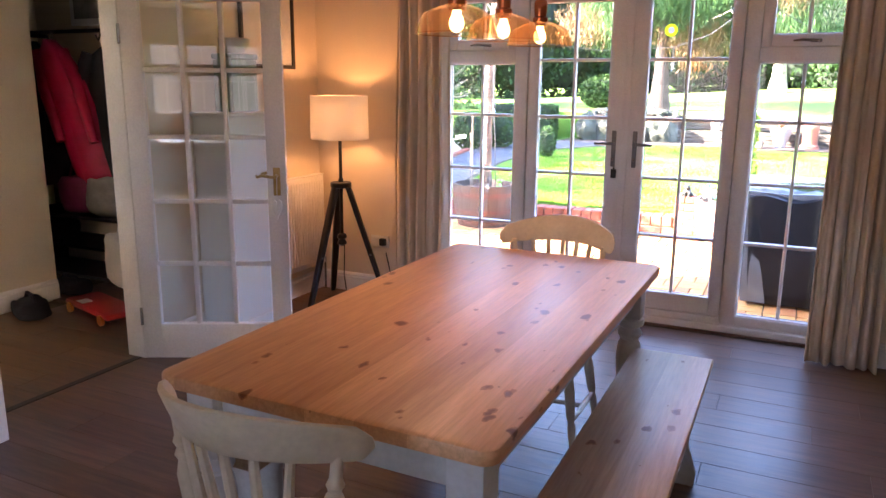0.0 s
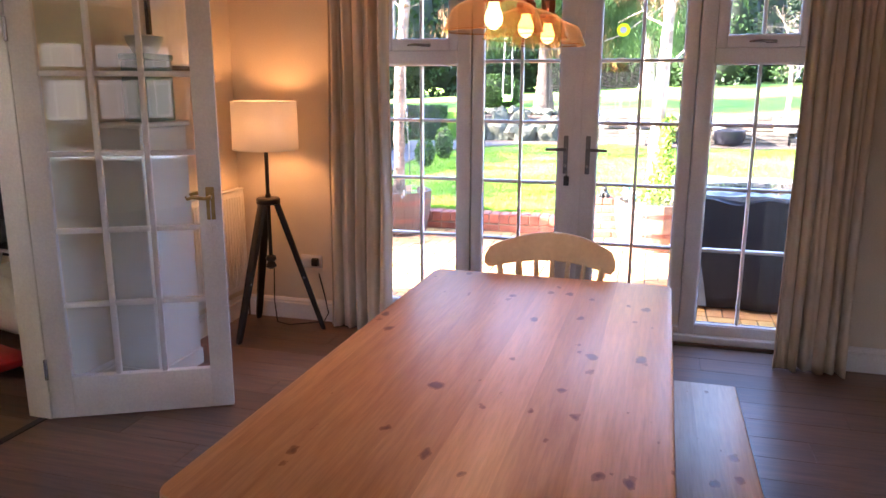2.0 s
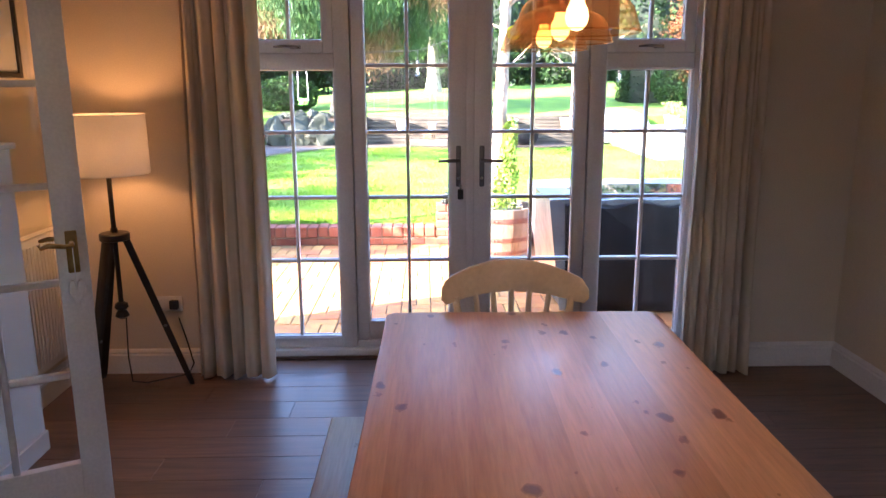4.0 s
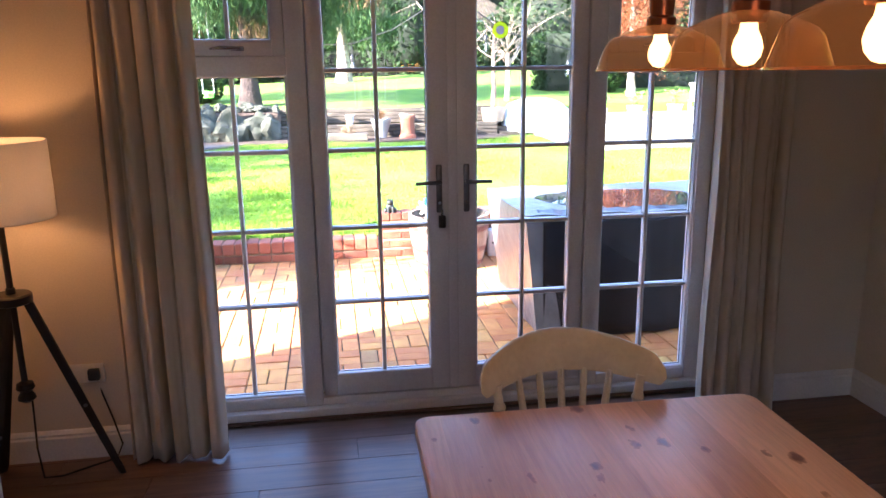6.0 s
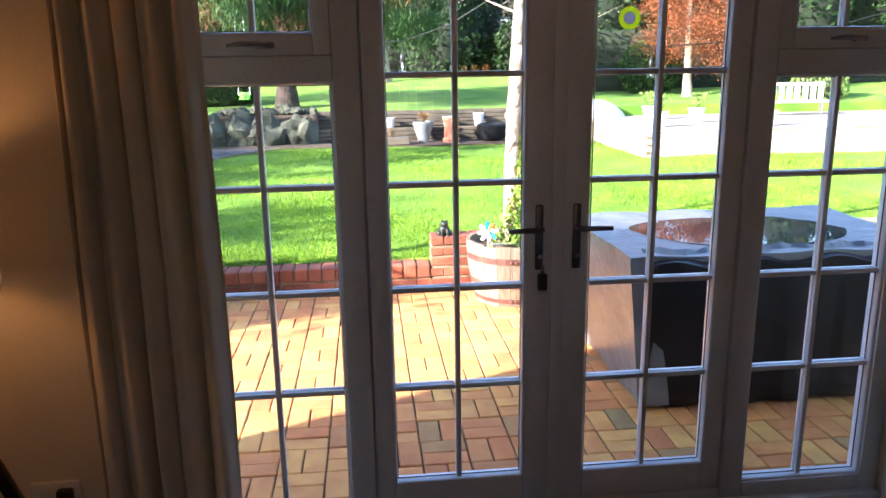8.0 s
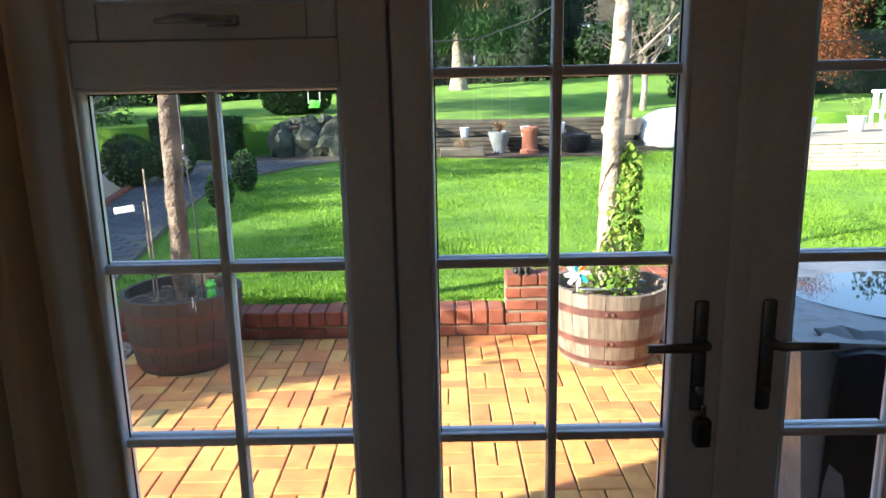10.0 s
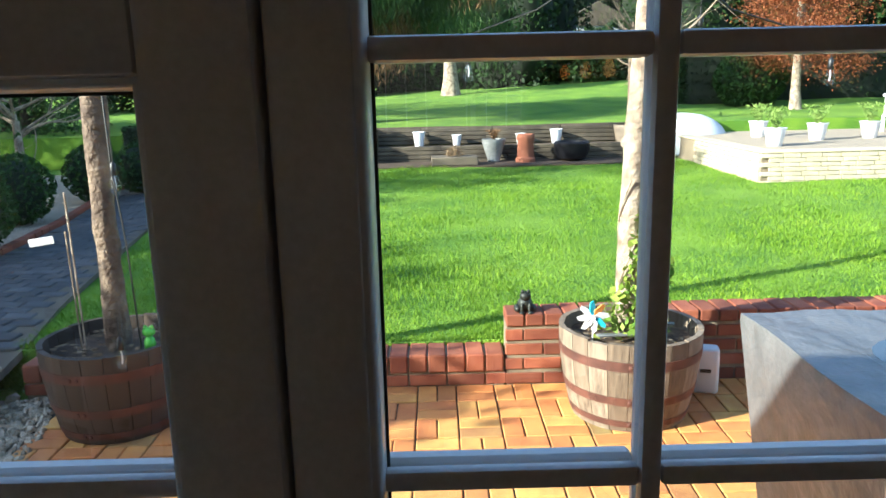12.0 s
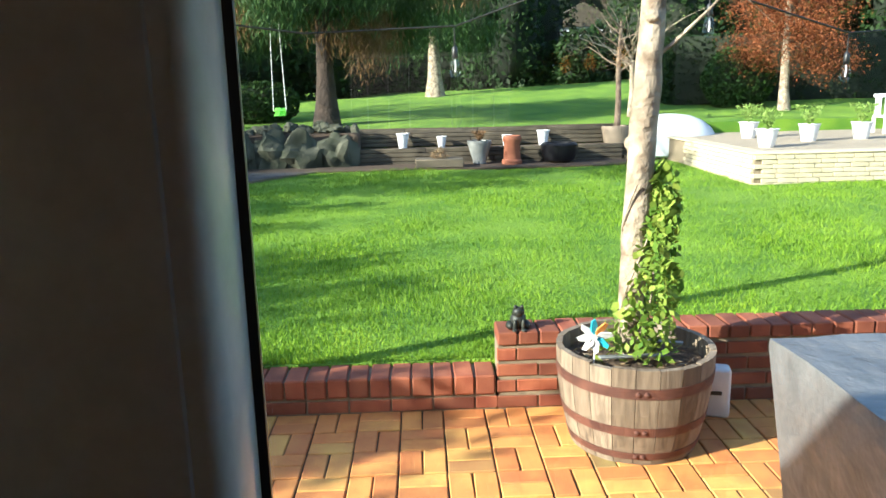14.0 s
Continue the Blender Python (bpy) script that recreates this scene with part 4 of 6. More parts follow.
part("lamp_holder", lathe([(0.024, 1.725), (0.028, 1.735), (0.028, 1.755), (0.022, 1.760), (0.024, 1.785), (0.024, 1.810), (0.018, 1.820), (0.018, 1.850), (0.010, 1.865), (0.006, 1.880)], 20), M["copper"], pend0, "copper lamp holder")
part("bulb", lathe([(0.003, 1.662), (0.012, 1.665), (0.020, 1.675), (0.023, 1.688), (0.020, 1.702), (0.014, 1.714), (0.012, 1.730)], 18), M["bulb"], pend0, "glowing filament bulb").visible_shadow = False
part("cord", tube([(0, 0, 1.875), (0, 0, 2.40)], 0.0035, 6), M["cord"], pend0)
part("ceiling_rose", lathe([(0.045, 2.372), (0.05, 2.38), (0.05, 2.40)], 20), M["copper"], pend0)
for p in PENDANTS[1:]:
    copy_thing(pend0, pose(*p, 0))
for ob in list(bpy.data.objects):
    if ob.name.startswith("bulb"):
        ob.visible_shadow = False


# ---- radiator, picture, sockets ----
rad = thing("radiator", "white panel radiator on the wall", "radiator", at=(XW, 3.81, 0))
bm = bmesh.new()
box(bm, 0.045, 0.062, -0.40, 0.40, 0.20, 0.86, 0.006, 2)
part("panel", bm, M["radiator"], rad)
for k in range(26):
    y = -0.375 + k * 0.03
    part("flute", bbox(0.0605, 0.067, y - 0.008, y + 0.008, 0.235, 0.825, 0.003), M["radiator"], rad)
part("top_grille", bbox(0.018, 0.064, -0.40, 0.40, 0.860, 0.872, 0.003), M["radiator"], rad)
for y in (-0.34, 0.34):
    part("bracket", bbox(0.0, 0.045, y - 0.02, y + 0.02, 0.3, 0.75, 0.003), M["radiator"], rad)
for y in (-0.41, 0.41):
    part("pipe", tube([(0.05, y, 0.24), (0.05, y, 0.0)], 0.008, 8), M["chrome"], rad)
pic = thing("picture_frame", "black-framed picture with a pale mount on the wall", "picture", at=(XW, 3.70, 1.605))
for y0, y1, z0, z1 in ((-0.27, -0.245, 0, 0.7), (0.245, 0.27, 0, 0.7), (-0.245, 0.245, 0, 0.025), (-0.245, 0.245, 0.675, 0.7)):
    part("frame_side", bbox(0.0, 0.024, y0, y1, z0, z1, 0.003), M["black_wood"], pic)
part("print", bbox(0.004, 0.010, -0.245, 0.245, 0.025, 0.675), M["white_pot"], pic, "pale printed sheet")
sk = thing("wall_socket", "white double wall socket with a black plug", "socket", at=(-1.665, YN, 0.40))
part("plate", bbox(-0.073, 0.073, -0.012, 0.0, -0.043, 0.043, 0.004, 2), M["white_plastic"], sk)
part("plug", bbox(0.01, 0.058, -0.042, -0.012, -0.026, 0.026, 0.008, 2), M["black"], sk, "black mains plug")
part("switch", bbox(-0.05, -0.036, -0.015, -0.012, 0.012, 0.03, 0.001), M["white_plastic"], sk)
cb = thing("lamp_cable", "black mains cable trailing to the floor", "cable", at=(0, 0, 0))
part("cable", tube([(-1.63, 4.262, 0.375), (-1.615, 4.25, 0.30), (-1.58, 4.24, 0.18), (-1.55, 4.23, 0.06), (-1.57, 4.2, 0.008), (-1.66, 4.15, 0.006), (-1.76, 4.08, 0.008), (-1.80, 4.0, 0.05), (-1.795, 3.965, 0.20), (-1.785, 3.965, 0.45)], 0.004, 6), M["cord"], cb)
cb2 = thing("aerial_cable", "thin black cable hanging by the curtain", "cable", at=(0, 0, 0))
part("cable", tube([(-1.50, 4.30, 0.66), (-1.515, 4.295, 0.45), (-1.54, 4.29, 0.22), (-1.56, 4.285, 0.145), (-1.58, 4.275, 0.01)], 0.003, 6), M["cord"], cb2)


# ---- the garden: ground ----
PZ = -0.08      # patio level


def ground_z(x, y):
    z = 0.13
    if y > 19.53:
        z = 0.79 + min(1.0, (y - 19.3) / 14.8) * (0.60 + 0.045 * max(-12, min(18, x))) + 0.05 * max(0, y - 39)
    return z


bm = bmesh.new()
xs = [-400, -150, -70, -40, -28] + list(np.arange(-20, 22, 1.5)) + [28, 40, 70, 150, 400]
ys = [8.18] + list(np.arange(9, 19.1, 1.2)) + [19.50, 19.56] + list(np.arange(20.2, 45, 1.5)) + [60, 90, 200, 500]
grid = [[bm.verts.new((x, y, min(ground_z(x, y), 4.0) + (0.02 * math.sin(x * 1.3) * math.cos(y * 0.9) if y < 19 else 0.03 * math.sin(x + y)))) for x in xs] for y in ys]
for a, b in zip(grid, grid[1:]):
    for k in range(len(xs) - 1):
        bm.faces.new((a[k], a[k + 1], b[k + 1], b[k]))
# the strip round the house, below the lawn
lo = [bm.verts.new((x, 8.18, -0.12)) for x in xs]
nr = [bm.verts.new((x, -400, -0.12)) for x in xs]
for k in range(len(xs) - 1):
    bm.faces.new((lo[k], lo[k + 1], grid[0][k + 1], grid[0][k]))
    bm.faces.new((nr[k], nr[k + 1], lo[k + 1], lo[k]))
lawn = structure("ground", bm, M["lawn"], "sunlit garden lawn rising to a bank", "lawn", 60)

rng = np.random.default_rng(5)
n = 210000
u = rng.random(n)
gy = 8.20 + 10.0 * u ** 1.7
gx = rng.uniform(-4.2, 6.5, n) * (0.55 + 0.06 * gy)
keep = gx > np.interp(gy, [8, 12.5, 17.5], [-3.1, -3.8, -4.0])
gx, gy = gx[keep], gy[keep]
n = len(gx)
h = rng.uniform(0.014, 0.040, n) * (1 + 0.35 * np.sin(gx * 3) * np.cos(gy * 2.3))
ang = rng.uniform(0, 2 * math.pi, n)
wd = rng.uniform(0.003, 0.006, n) * (0.6 + 0.07 * gy)
lean = rng.normal(0, 0.018, (n, 2))
z0 = 0.13 + 0.02 * np.sin(gx * 1.3) * np.cos(gy * 0.9) - 0.012
tri = np.stack([np.stack([gx - wd * np.cos(ang), gy - wd * np.sin(ang), z0], 1), np.stack([gx + wd * np.cos(ang), gy + wd * np.sin(ang), z0], 1), np.stack([gx + lean[:, 0], gy + lean[:, 1], z0 + 0.012 + h], 1)], 1)
tagged(new("grass", quads_mesh("grass", tri, M["blade"], 3)), "short green lawn grass", "grass", "", "stuff")

pave = structure("pavement", extrude_outline([(-1.98, 4.61), (6.0, 4.61), (6.0, 7.98), (-2.88, 7.98)], -0.14, PZ - 0.010, None, 0.0, "z"), M["patio_joint"], "brick patio laid in basketweave", "patio")
grav = structure("gravel_strip", bbox(-6.5, -1.9, 4.61, 7.97, -0.14, -0.097), M["gravel"], "gravel strip beside the patio", "gravel")

# garden path and gravel bed on the lawn's edge
def ribbon(name, pts, z, material, label, cat, thick=0.03):
    bm = bmesh.new()
    rows = [[bm.verts.new((x0, y, zz)) for zz in (z(y) - thick, z(y))] + [bm.verts.new((x1, y, zz)) for zz in (z(y), z(y) - thick)] for y, x0, x1 in pts]
    for a, b in zip(rows, rows[1:]):
        for k in range(4):
            bm.faces.new((a[k], a[(k + 1) % 4], b[(k + 1) % 4], b[k]))
    bm.faces.new(rows[0])
    bm.faces.new(list(reversed(rows[-1])))
    return structure(name, bm, material, label, cat)


PATH_Y = [5.2, 6.4, 7.4, 8.3, 9, 11, 12.5, 15, 17.0, 18.0]
PATH_L = [-4.6, -4.55, -4.5, -4.48, -4.5, -4.72, -4.92, -5.45, -5.6, -5.5]
PATH_R = [-2.75, -2.85, -3.02, -3.08, -3.25, -3.62, -3.85, -4.05, -3.2, -2.4]


def path_z(y):
    """The path ramps up from the house to the lawn."""
    return float(np.interp(y, [5.2, 6.4, 8.4], [-0.085, -0.07, 0.160]))


path = ribbon("road", list(zip(PATH_Y, PATH_L, PATH_R)), path_z, M["joint"], "curving blue-grey brick garden path", "path", 0.05)
ribbon("bed", [(5.0, -14, -4.72), (8.2, -14, -4.62), (9, -14, -4.63), (11, -14, -4.86), (12.5, -14, -5.06), (15, -14, -5.6), (18, -14, -5.65)], lambda y: path_z(y) - 0.006, M["gravel"], "gravel planting bed beside the path", "flower bed", 0.09)


# ---- retaining wall of brick round the patio ----
def wall_thing(name, label, x0, x1, y0, y1, z1):
    th = thing(name, label, "wall", "", "structure")
    part("core", bbox(x0 + 0.008, x1 - 0.008, y0 + 0.006, y1, -0.13, z1 - 0.012), M["mortar"], th)
    return th


BRICK = mesh_of(bbox(-0.1075, 0.1075, -0.005, 0.03, -0.0325, 0.0325, 0.004), "brick", M["brick"], None)
CAP = mesh_of(bbox(-0.051, 0.051, 0.0, 0.225, -0.034, 0.034, 0.006), "cap_brick", M["brick"], None)


def lay_wall(th, x0, x1, yf, courses, cap_z, pitch=0.081, cap_h=0.068):
    r = random.Random(int(x0 * 100))
    for c in range(courses):
        z = PZ + 0.040 + c * pitch
        x = x0 + (0.108 if c % 2 else 0.0)
        while x < x1 - 0.02:
            w = min(0.215, x1 - x)
            if c % 2 and x == x0 + 0.108:
                b = new("brick", BRICK)
                b.parent = th
                b.matrix_basis = Matrix.Translation((x0 + 0.049, yf, z)) @ Matrix.Diagonal((0.455, 1, 1, 1))
            b = new("brick", BRICK)
            b.parent = th
            b.matrix_basis = Matrix.Translation((x + w / 2, yf + r.uniform(-0.002, 0.002), z + r.uniform(-0.0015, 0.0015))) @ Matrix.Diagonal((w / 0.215, 1, 1, 1))
            x += 0.2255
    x = x0 + 0.055
    while x < x1 - 0.03:
        b = new("cap_brick", CAP)
        b.parent = th
        b.matrix_basis = pose(x, yf - 0.012 + r.uniform(-0.003, 0.003), cap_z - cap_h / 2 + r.uniform(-0.003, 0.003), r.uniform(-1, 1), 0, r.uniform(-1.2, 1.2)) @ Matrix.Diagonal((1, 0.96, cap_h / 0.068, 1))
        x += 0.1125


YW = 7.98
low = wall_thing("wall_low", "low red brick patio wall with a header cap", -2.97, -0.15, YW, YW + 0.205, 0.115)
high = wall_thing("wall_high", "red brick patio wall with a stepped-up cap", -0.15, 5.2, YW, YW + 0.205, 0.348)


# ---- half barrels with small trees ----
def barrel(at, label, spin, hue, staves="oak"):
    th = thing("barrel_planter", label, "planter", "half-barrel planters", at=at, rz=spin)
    H, R0, R1, n = 0.48, 0.300, 0.372, 22
    def rad(z):
        q = z / H
        return R0 + (R1 - R0) * math.sin(q * math.pi * 0.5) ** 0.9
    r = random.Random(int(spin))
    for k in range(n):
        a0, a1 = 2 * math.pi * k / n, 2 * math.pi * (k + 0.972) / n
        bm = bmesh.new()
        rows = []
        top = H + r.uniform(-0.006, 0.006)
        for j in range(6):
            z = top * j / 5
            row = []
            for a, dr in ((a0, 0), ((a0 + a1) / 2, 0.0), (a1, 0), (a1, -0.028), (a0, -0.028)):
                rr_ = rad(z) + dr
                row.append(bm.verts.new((rr_ * math.cos(a), rr_ * math.sin(a), z)))
            rows.append(row)
        for p, q in zip(rows, rows[1:]):
            for i in range(5):
                bm.faces.new((p[i], p[(i + 1) % 5], q[(i + 1) % 5], q[i]))
        bm.faces.new(rows[0])
        bm.faces.new(list(reversed(rows[-1])))
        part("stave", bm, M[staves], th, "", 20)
    for z0, z1 in ((0.03, 0.065), (0.155, 0.20), (0.345, 0.395)):
        o = 0.0025
        bm = lathe([(rad(z0) + o, z0), (rad(z1) + o, z1), (rad(z1) - 0.002, z1), (rad(z0) - 0.002, z0), (rad(z0) + o, z0)], 44, close=False)
        hp = part("hoop", bm, M["hoop"], th, "rusty iron hoop")
        for da in (-0.05, 0.05):
            a = radians(-100 - spin) + da
            zz = (z0 + z1) / 2
            part("rivet", lathe([(0.012, 0.0), (0.010, 0.005), (0.004, 0.008)], 10), M["hoop"], hp, "", 40, Matrix.Translation(((rad(zz) + o) * math.cos(a), (rad(zz) + o) * math.sin(a), zz)) @ Euler((0, radians(90), a)).to_matrix().to_4x4())
    rs = np.random.default_rng(int(spin) + 3)
    bm = bmesh.new()
    c0 = bm.verts.new((0, 0, 0.43))
    rings = []
    for q in (0.33, 0.66, 1.0):
        rings.append([bm.verts.new((q * 0.33 * math.cos(a), q * 0.33 * math.sin(a), 0.415 + 0.02 * rs.random() - 0.02 * q)) for a in np.linspace(0, 2 * math.pi, 20, endpoint=False)])
    for k in range(20):
        bm.faces.new((c0, rings[0][k], rings[0][(k + 1) % 20]))
        for p, q in zip(rings, rings[1:]):
            bm.faces.new((p[k], q[k], q[(k + 1) % 20], p[(k + 1) % 20]))
    part("soil", bm, M["soil"], th, "dark soil and dead leaves")
    nd = 260
    rad_ = 0.31 * np.sqrt(rs.random(nd))
    aa = rs.uniform(0, 2 * math.pi, nd)
    lv = leaves(rs, np.stack([rad_ * np.cos(aa), rad_ * np.sin(aa), 0.425 + rs.uniform(0, 0.015, nd)], 1), 0.045, 0.0, 0.45)
    lv[:, :, 2] = 0.43 + (lv[:, :, 2] - 0.43) * 0.25
    ob = new("dead_leaves", quads_mesh("dead_leaves", lv, hue))
    ob.parent = th
    return th


M["dead_leaf"] = leaf_mat("dead leaves", (0.16, 0.09, 0.04), (0.42, 0.32, 0.2))
B1, B2 = (0.475, 7.625), (-2.25, 7.645)
barrel((*B1, PZ), "weathered oak half barrel with rusty hoops and climber", 10, M["dead_leaf"])
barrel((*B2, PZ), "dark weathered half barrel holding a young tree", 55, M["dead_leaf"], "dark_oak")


def branch(bm, rng, start, d, length, r, depth, tips, bend=0.25, n=8):
    pts, rad = [Vector(start)], [r]
    d = Vector(d).normalized()
    for k in range(4):
        d = (d + Vector(rng.normal(0, bend, 3)) * 0.5 + Vector((0, 0, 0.06))).normalized()
        pts.append(pts[-1] + d * length / 4)
        rad.append(r * (1 - 0.17 * (k + 1)))
    tube(pts, rad, max(4, n), bm)
    tips.append(pts[-1])
    if depth > 0:
        for k in range(3):
            i = int(rng.integers(1, 5))
            nd = (d + Vector(rng.normal(0, 0.75, 3))).normalized()
            branch(bm, rng, pts[i], nd, length * rng.uniform(0.5, 0.75), rad[i] * 0.55, depth - 1, tips, bend, n - 2)


def patio_tree(at, lean, h, label, seed, bark="bark"):
    rng = np.random.default_rng(seed)
    th = thing("small_tree", label, "tree", at=(at[0], at[1], PZ + 0.40))
    pts, rad = [], []
    for k in range(29):
        q = k / 28
        pts.append((lean[0] * q + 0.02 * math.sin(5 * q + seed), lean[1] * q + 0.015 * math.cos(4 * q), h * q))
        rad.append((0.066 - 0.016 * q) * (1 + 0.07 * math.sin(9 * q + seed)))
    bm = tube(pts, rad, 14)
    for q, a in ((0.42, 2.2), (0.62, 4.4), (0.8, 5.2)):
        i = int(q * 28)
        c = Vector(pts[i]) + Vector((math.cos(a) * rad[i], math.sin(a) * rad[i], 0))
        bmesh.ops.create_icosphere(bm, subdivisions=2, radius=0.035, matrix=Matrix.Translation(c))
    for v in bm.verts:
        v.co += Vector(noise.noise_vector(v.co * 9.0)) * 0.012
    part("trunk", bm, M[bark], th, "knotty trunk")
    bm, tips = bmesh.new(), []
    for q in (0.55, 0.7, 0.78, 0.88, 0.96, 1.0):
        i = min(28, int(q * 28))
        a = rng.uniform(0, 6.28)
        branch(bm, rng, pts[i], (math.cos(a), math.sin(a), 0.5), 0.45 + 0.35 * (q > 0.9), 0.012, 1 if q < 0.9 else 2, tips)
    part("twigs", bm, M[bark], th)
    return th


patio_tree(B1, (0.03, 0.02), 2.6, "cut-back young tree with a pale trunk", 4)
patio_tree(B2, (0.10, 0.04), 2.6, "young tree with a brown knotty trunk", 9, "brown_bark")


def ivy():
    rng = np.random.default_rng(12)
    th = thing("climber", "leafy yellow-green climber round the young tree", "plant", at=(*B1, PZ + 0.40))
    n = 1050
    q = rng.random(n) ** 1.15
    a = rng.uniform(0, 2 * math.pi, n)
    r = 0.02 + 0.15 * (1 - q) ** 1.6 * rng.random(n) ** 0.6 + 0.05 * rng.random(n)
    wind = -1.35 + 1.5 * q + 0.5 * np.sin(7 * q)
    off = 0.080 * np.minimum(1, 2.2 * q)
    c = np.stack([r * np.cos(a) + off * np.cos(wind) + 0.03 * q, r * np.sin(a) + off * np.sin(wind) - 0.02, 0.05 + q * 0.86 + rng.normal(0, 0.015, n)], 1)
    ob = new("leaves", quads_mesh("leaves", leaves(rng, c, 0.054, 0.25, 0.6), M["ivy"]))
    ob.parent = th
    bm = bmesh.new()
    for k in range(3):
        tube([(0.075 * math.cos(k * 2 + 5 * z), 0.075 * math.sin(k * 2 + 5 * z), z) for z in np.linspace(0.03, 0.85, 14)], 0.005, 5, bm)
    part("stems", bm, M["bark"], th)


ivy()


def blob_core(bm, centre, radii, seed, sub=2):
    got = bmesh.ops.create_icosphere(bm, subdivisions=sub, radius=1.0)
    for v in got["verts"]:
        d = v.co.normalized()
        k = 0.86 + 0.10 * math.sin(5 * d.x + seed) * math.cos(4 * d.y + 2 * seed) + 0.05 * math.sin(7 * d.z + 3 * seed)
        v.co = Vector(centre) + Vector((d.x * radii[0], d.y * radii[1], d.z * radii[2])) * k


def clipped(name, label, at, radii, n, leaf, seed, cat="shrub", material="box_leaf", squash=False):
    """A clipped shrub: a dense ball, cone or block of small leaves on a core coloured as inner shade."""
    rng = np.random.default_rng(seed)
    th = thing(name, label, cat, at=at)
    bm = bmesh.new()
    if squash:
        box(bm, -radii[0], radii[0], -radii[1], radii[1], 0, 2 * radii[2])
        bmesh.ops.subdivide_edges(bm, edges=bm.edges[:], cuts=3, use_grid_fill=True)
        p = rng.uniform(-1, 1, (n, 3))
        ax = rng.integers(0, 3, n)
        p[np.arange(n), ax] = np.sign(p[np.arange(n), ax]) * rng.uniform(0.97, 1.05, n)
        p = p * np.asarray(radii) + np.array([0, 0, radii[2]])
        p[:, 2] = np.maximum(p[:, 2], 0.02)
    else:
        blob_core(bm, (0, 0, radii[2]), [r * 0.97 for r in radii], seed)
        p = shell_points(rng, n, (0, 0, radii[2]), radii, 0.86, 0.03, seed)
        p[:, 2] = np.maximum(p[:, 2], 0.02)
    part("core", bm, M["shade_core"], th, "", 180)
    ob = new("leaves", quads_mesh("leaves", leaves(rng, p, leaf, 0.0, 0.6), M[material]))
    ob.parent = th
    return th


LZ = 0.15
known = set(bpy.data.objects)
clipped("topiary_ball", "large clipped dark green box ball beside the path", (-6.05, 12.2, LZ), (0.62, 0.62, 0.58), 2600, 0.07, 1)
clipped("topiary_ball", "clipped dark green box ball beside the path", (-6.60, 14.4, LZ), (0.55, 0.55, 0.52), 2000, 0.07, 2)
clipped("topiary_ball", "clipped dark green box ball by the hedge", (-6.45, 16.6, LZ), (0.5, 0.5, 0.5), 1800, 0.07, 3)
clipped("topiary_ball", "clipped dark green box ball by the hedge", (-6.0, 17.6, LZ), (0.5, 0.5, 0.48), 1600, 0.07, 4)
clipped("cone_shrub", "small clipped evergreen cone on the lawn", (-3.95, 13.85, LZ), (0.21, 0.21, 0.30), 900, 0.06, 5)
clipped("cone_shrub", "small clipped evergreen cone by the path", (-4.05, 15.7, LZ), (0.22, 0.22, 0.38), 900, 0.06, 6)
clipped("hedge", "clipped box hedge beyond the path", (-6.9, 22.0, LZ), (1.05, 0.45, 0.52), 3600, 0.09, 7, "hedge", squash=True)
clipped("round_shrub", "big clipped dome of dark evergreen on the lawn", (-5.25, 27.0, 0.93), (1.15, 1.05, 0.68), 4200, 0.11, 8)
clipped("round_shrub", "tall clipped evergreen dome beneath the trees", (9.2, 27.0, 1.05), (1.15, 0.85, 0.95), 3800, 0.13, 9)
# added block in near-black leaves, darkens the area behind the terrace
clipped("hedge", "tall block of dark leaves added behind the terrace", (13.2, 28.6, 1.05), (5.6, 0.7, 1.15), 12000, 0.13, 12, "hedge", "wood_dark", squash=True)
clipped("round_shrub", "sunlit clipped green shrub at the terrace end", (13.6, 24.0, 0.7), (0.9, 0.8, 0.7), 1500, 0.1, 10, material="fresh")


# ---- conifer and other large trees ----
def big_tree(name, label, at, trunk_r, h, clumps, seed, mats, bark="dark_bark", leaf=0.16, per=900, droop=0.8, trunk_h=None):
    """clumps: (x, y, z, rx, ry, rz, material index) relative to the foot."""
    rng = np.random.default_rng(seed)
    th = thing(name, label, "tree", at=at)
    pts = [(0.18 * math.sin(2.2 * q + seed) * q, 0.1 * math.cos(3 * q) * q, h * q) for q in np.linspace(0, 1, 12)]
    rad = [trunk_r * (1.55 if k == 0 else 1.15 if k == 1 else 1.0 - 0.07 * k) for k in range(12)]
    bm = tube(pts, rad, 16)
    for v in bm.verts:
        v.co += Vector(noise.noise_vector(v.co * 3.1)) * trunk_r * 0.16
    part("trunk", bm, M[bark], th)
    bm = bmesh.new()
    for c in clumps:
        s = Vector((0, 0, min(h * 0.96, max(1.2, c[2] + 0.2))))
        e = Vector(c[:3])
        tube([s, s.lerp(e, 0.4) + Vector((0, 0, 0.25)), s.lerp(e, 0.8) + Vector((0, 0, 0.15)), e], [trunk_r * 0.26, trunk_r * 0.18, trunk_r * 0.1, trunk_r * 0.04], 6, bm)
    part("limbs", bm, M[bark], th)
    for mi, mat in enumerate(mats):
        pp = []
        for k, c in enumerate(clumps):
            if c[6] == mi:
                sub = max(4, per // 55)
                cen = shell_points(rng, sub, c[:3], c[3:6], 0.2, 0.2, seed + k)
                base = np.repeat(cen, per // sub, axis=0)
                q = base + rng.normal(0, 1, base.shape) * np.array([0.20, 0.20, 0.16]) * (c[3] ** 0.5)
                q[:, 2] -= droop * rng.random(len(q)) ** 2 * c[5] * 0.9
                pp.append(q)
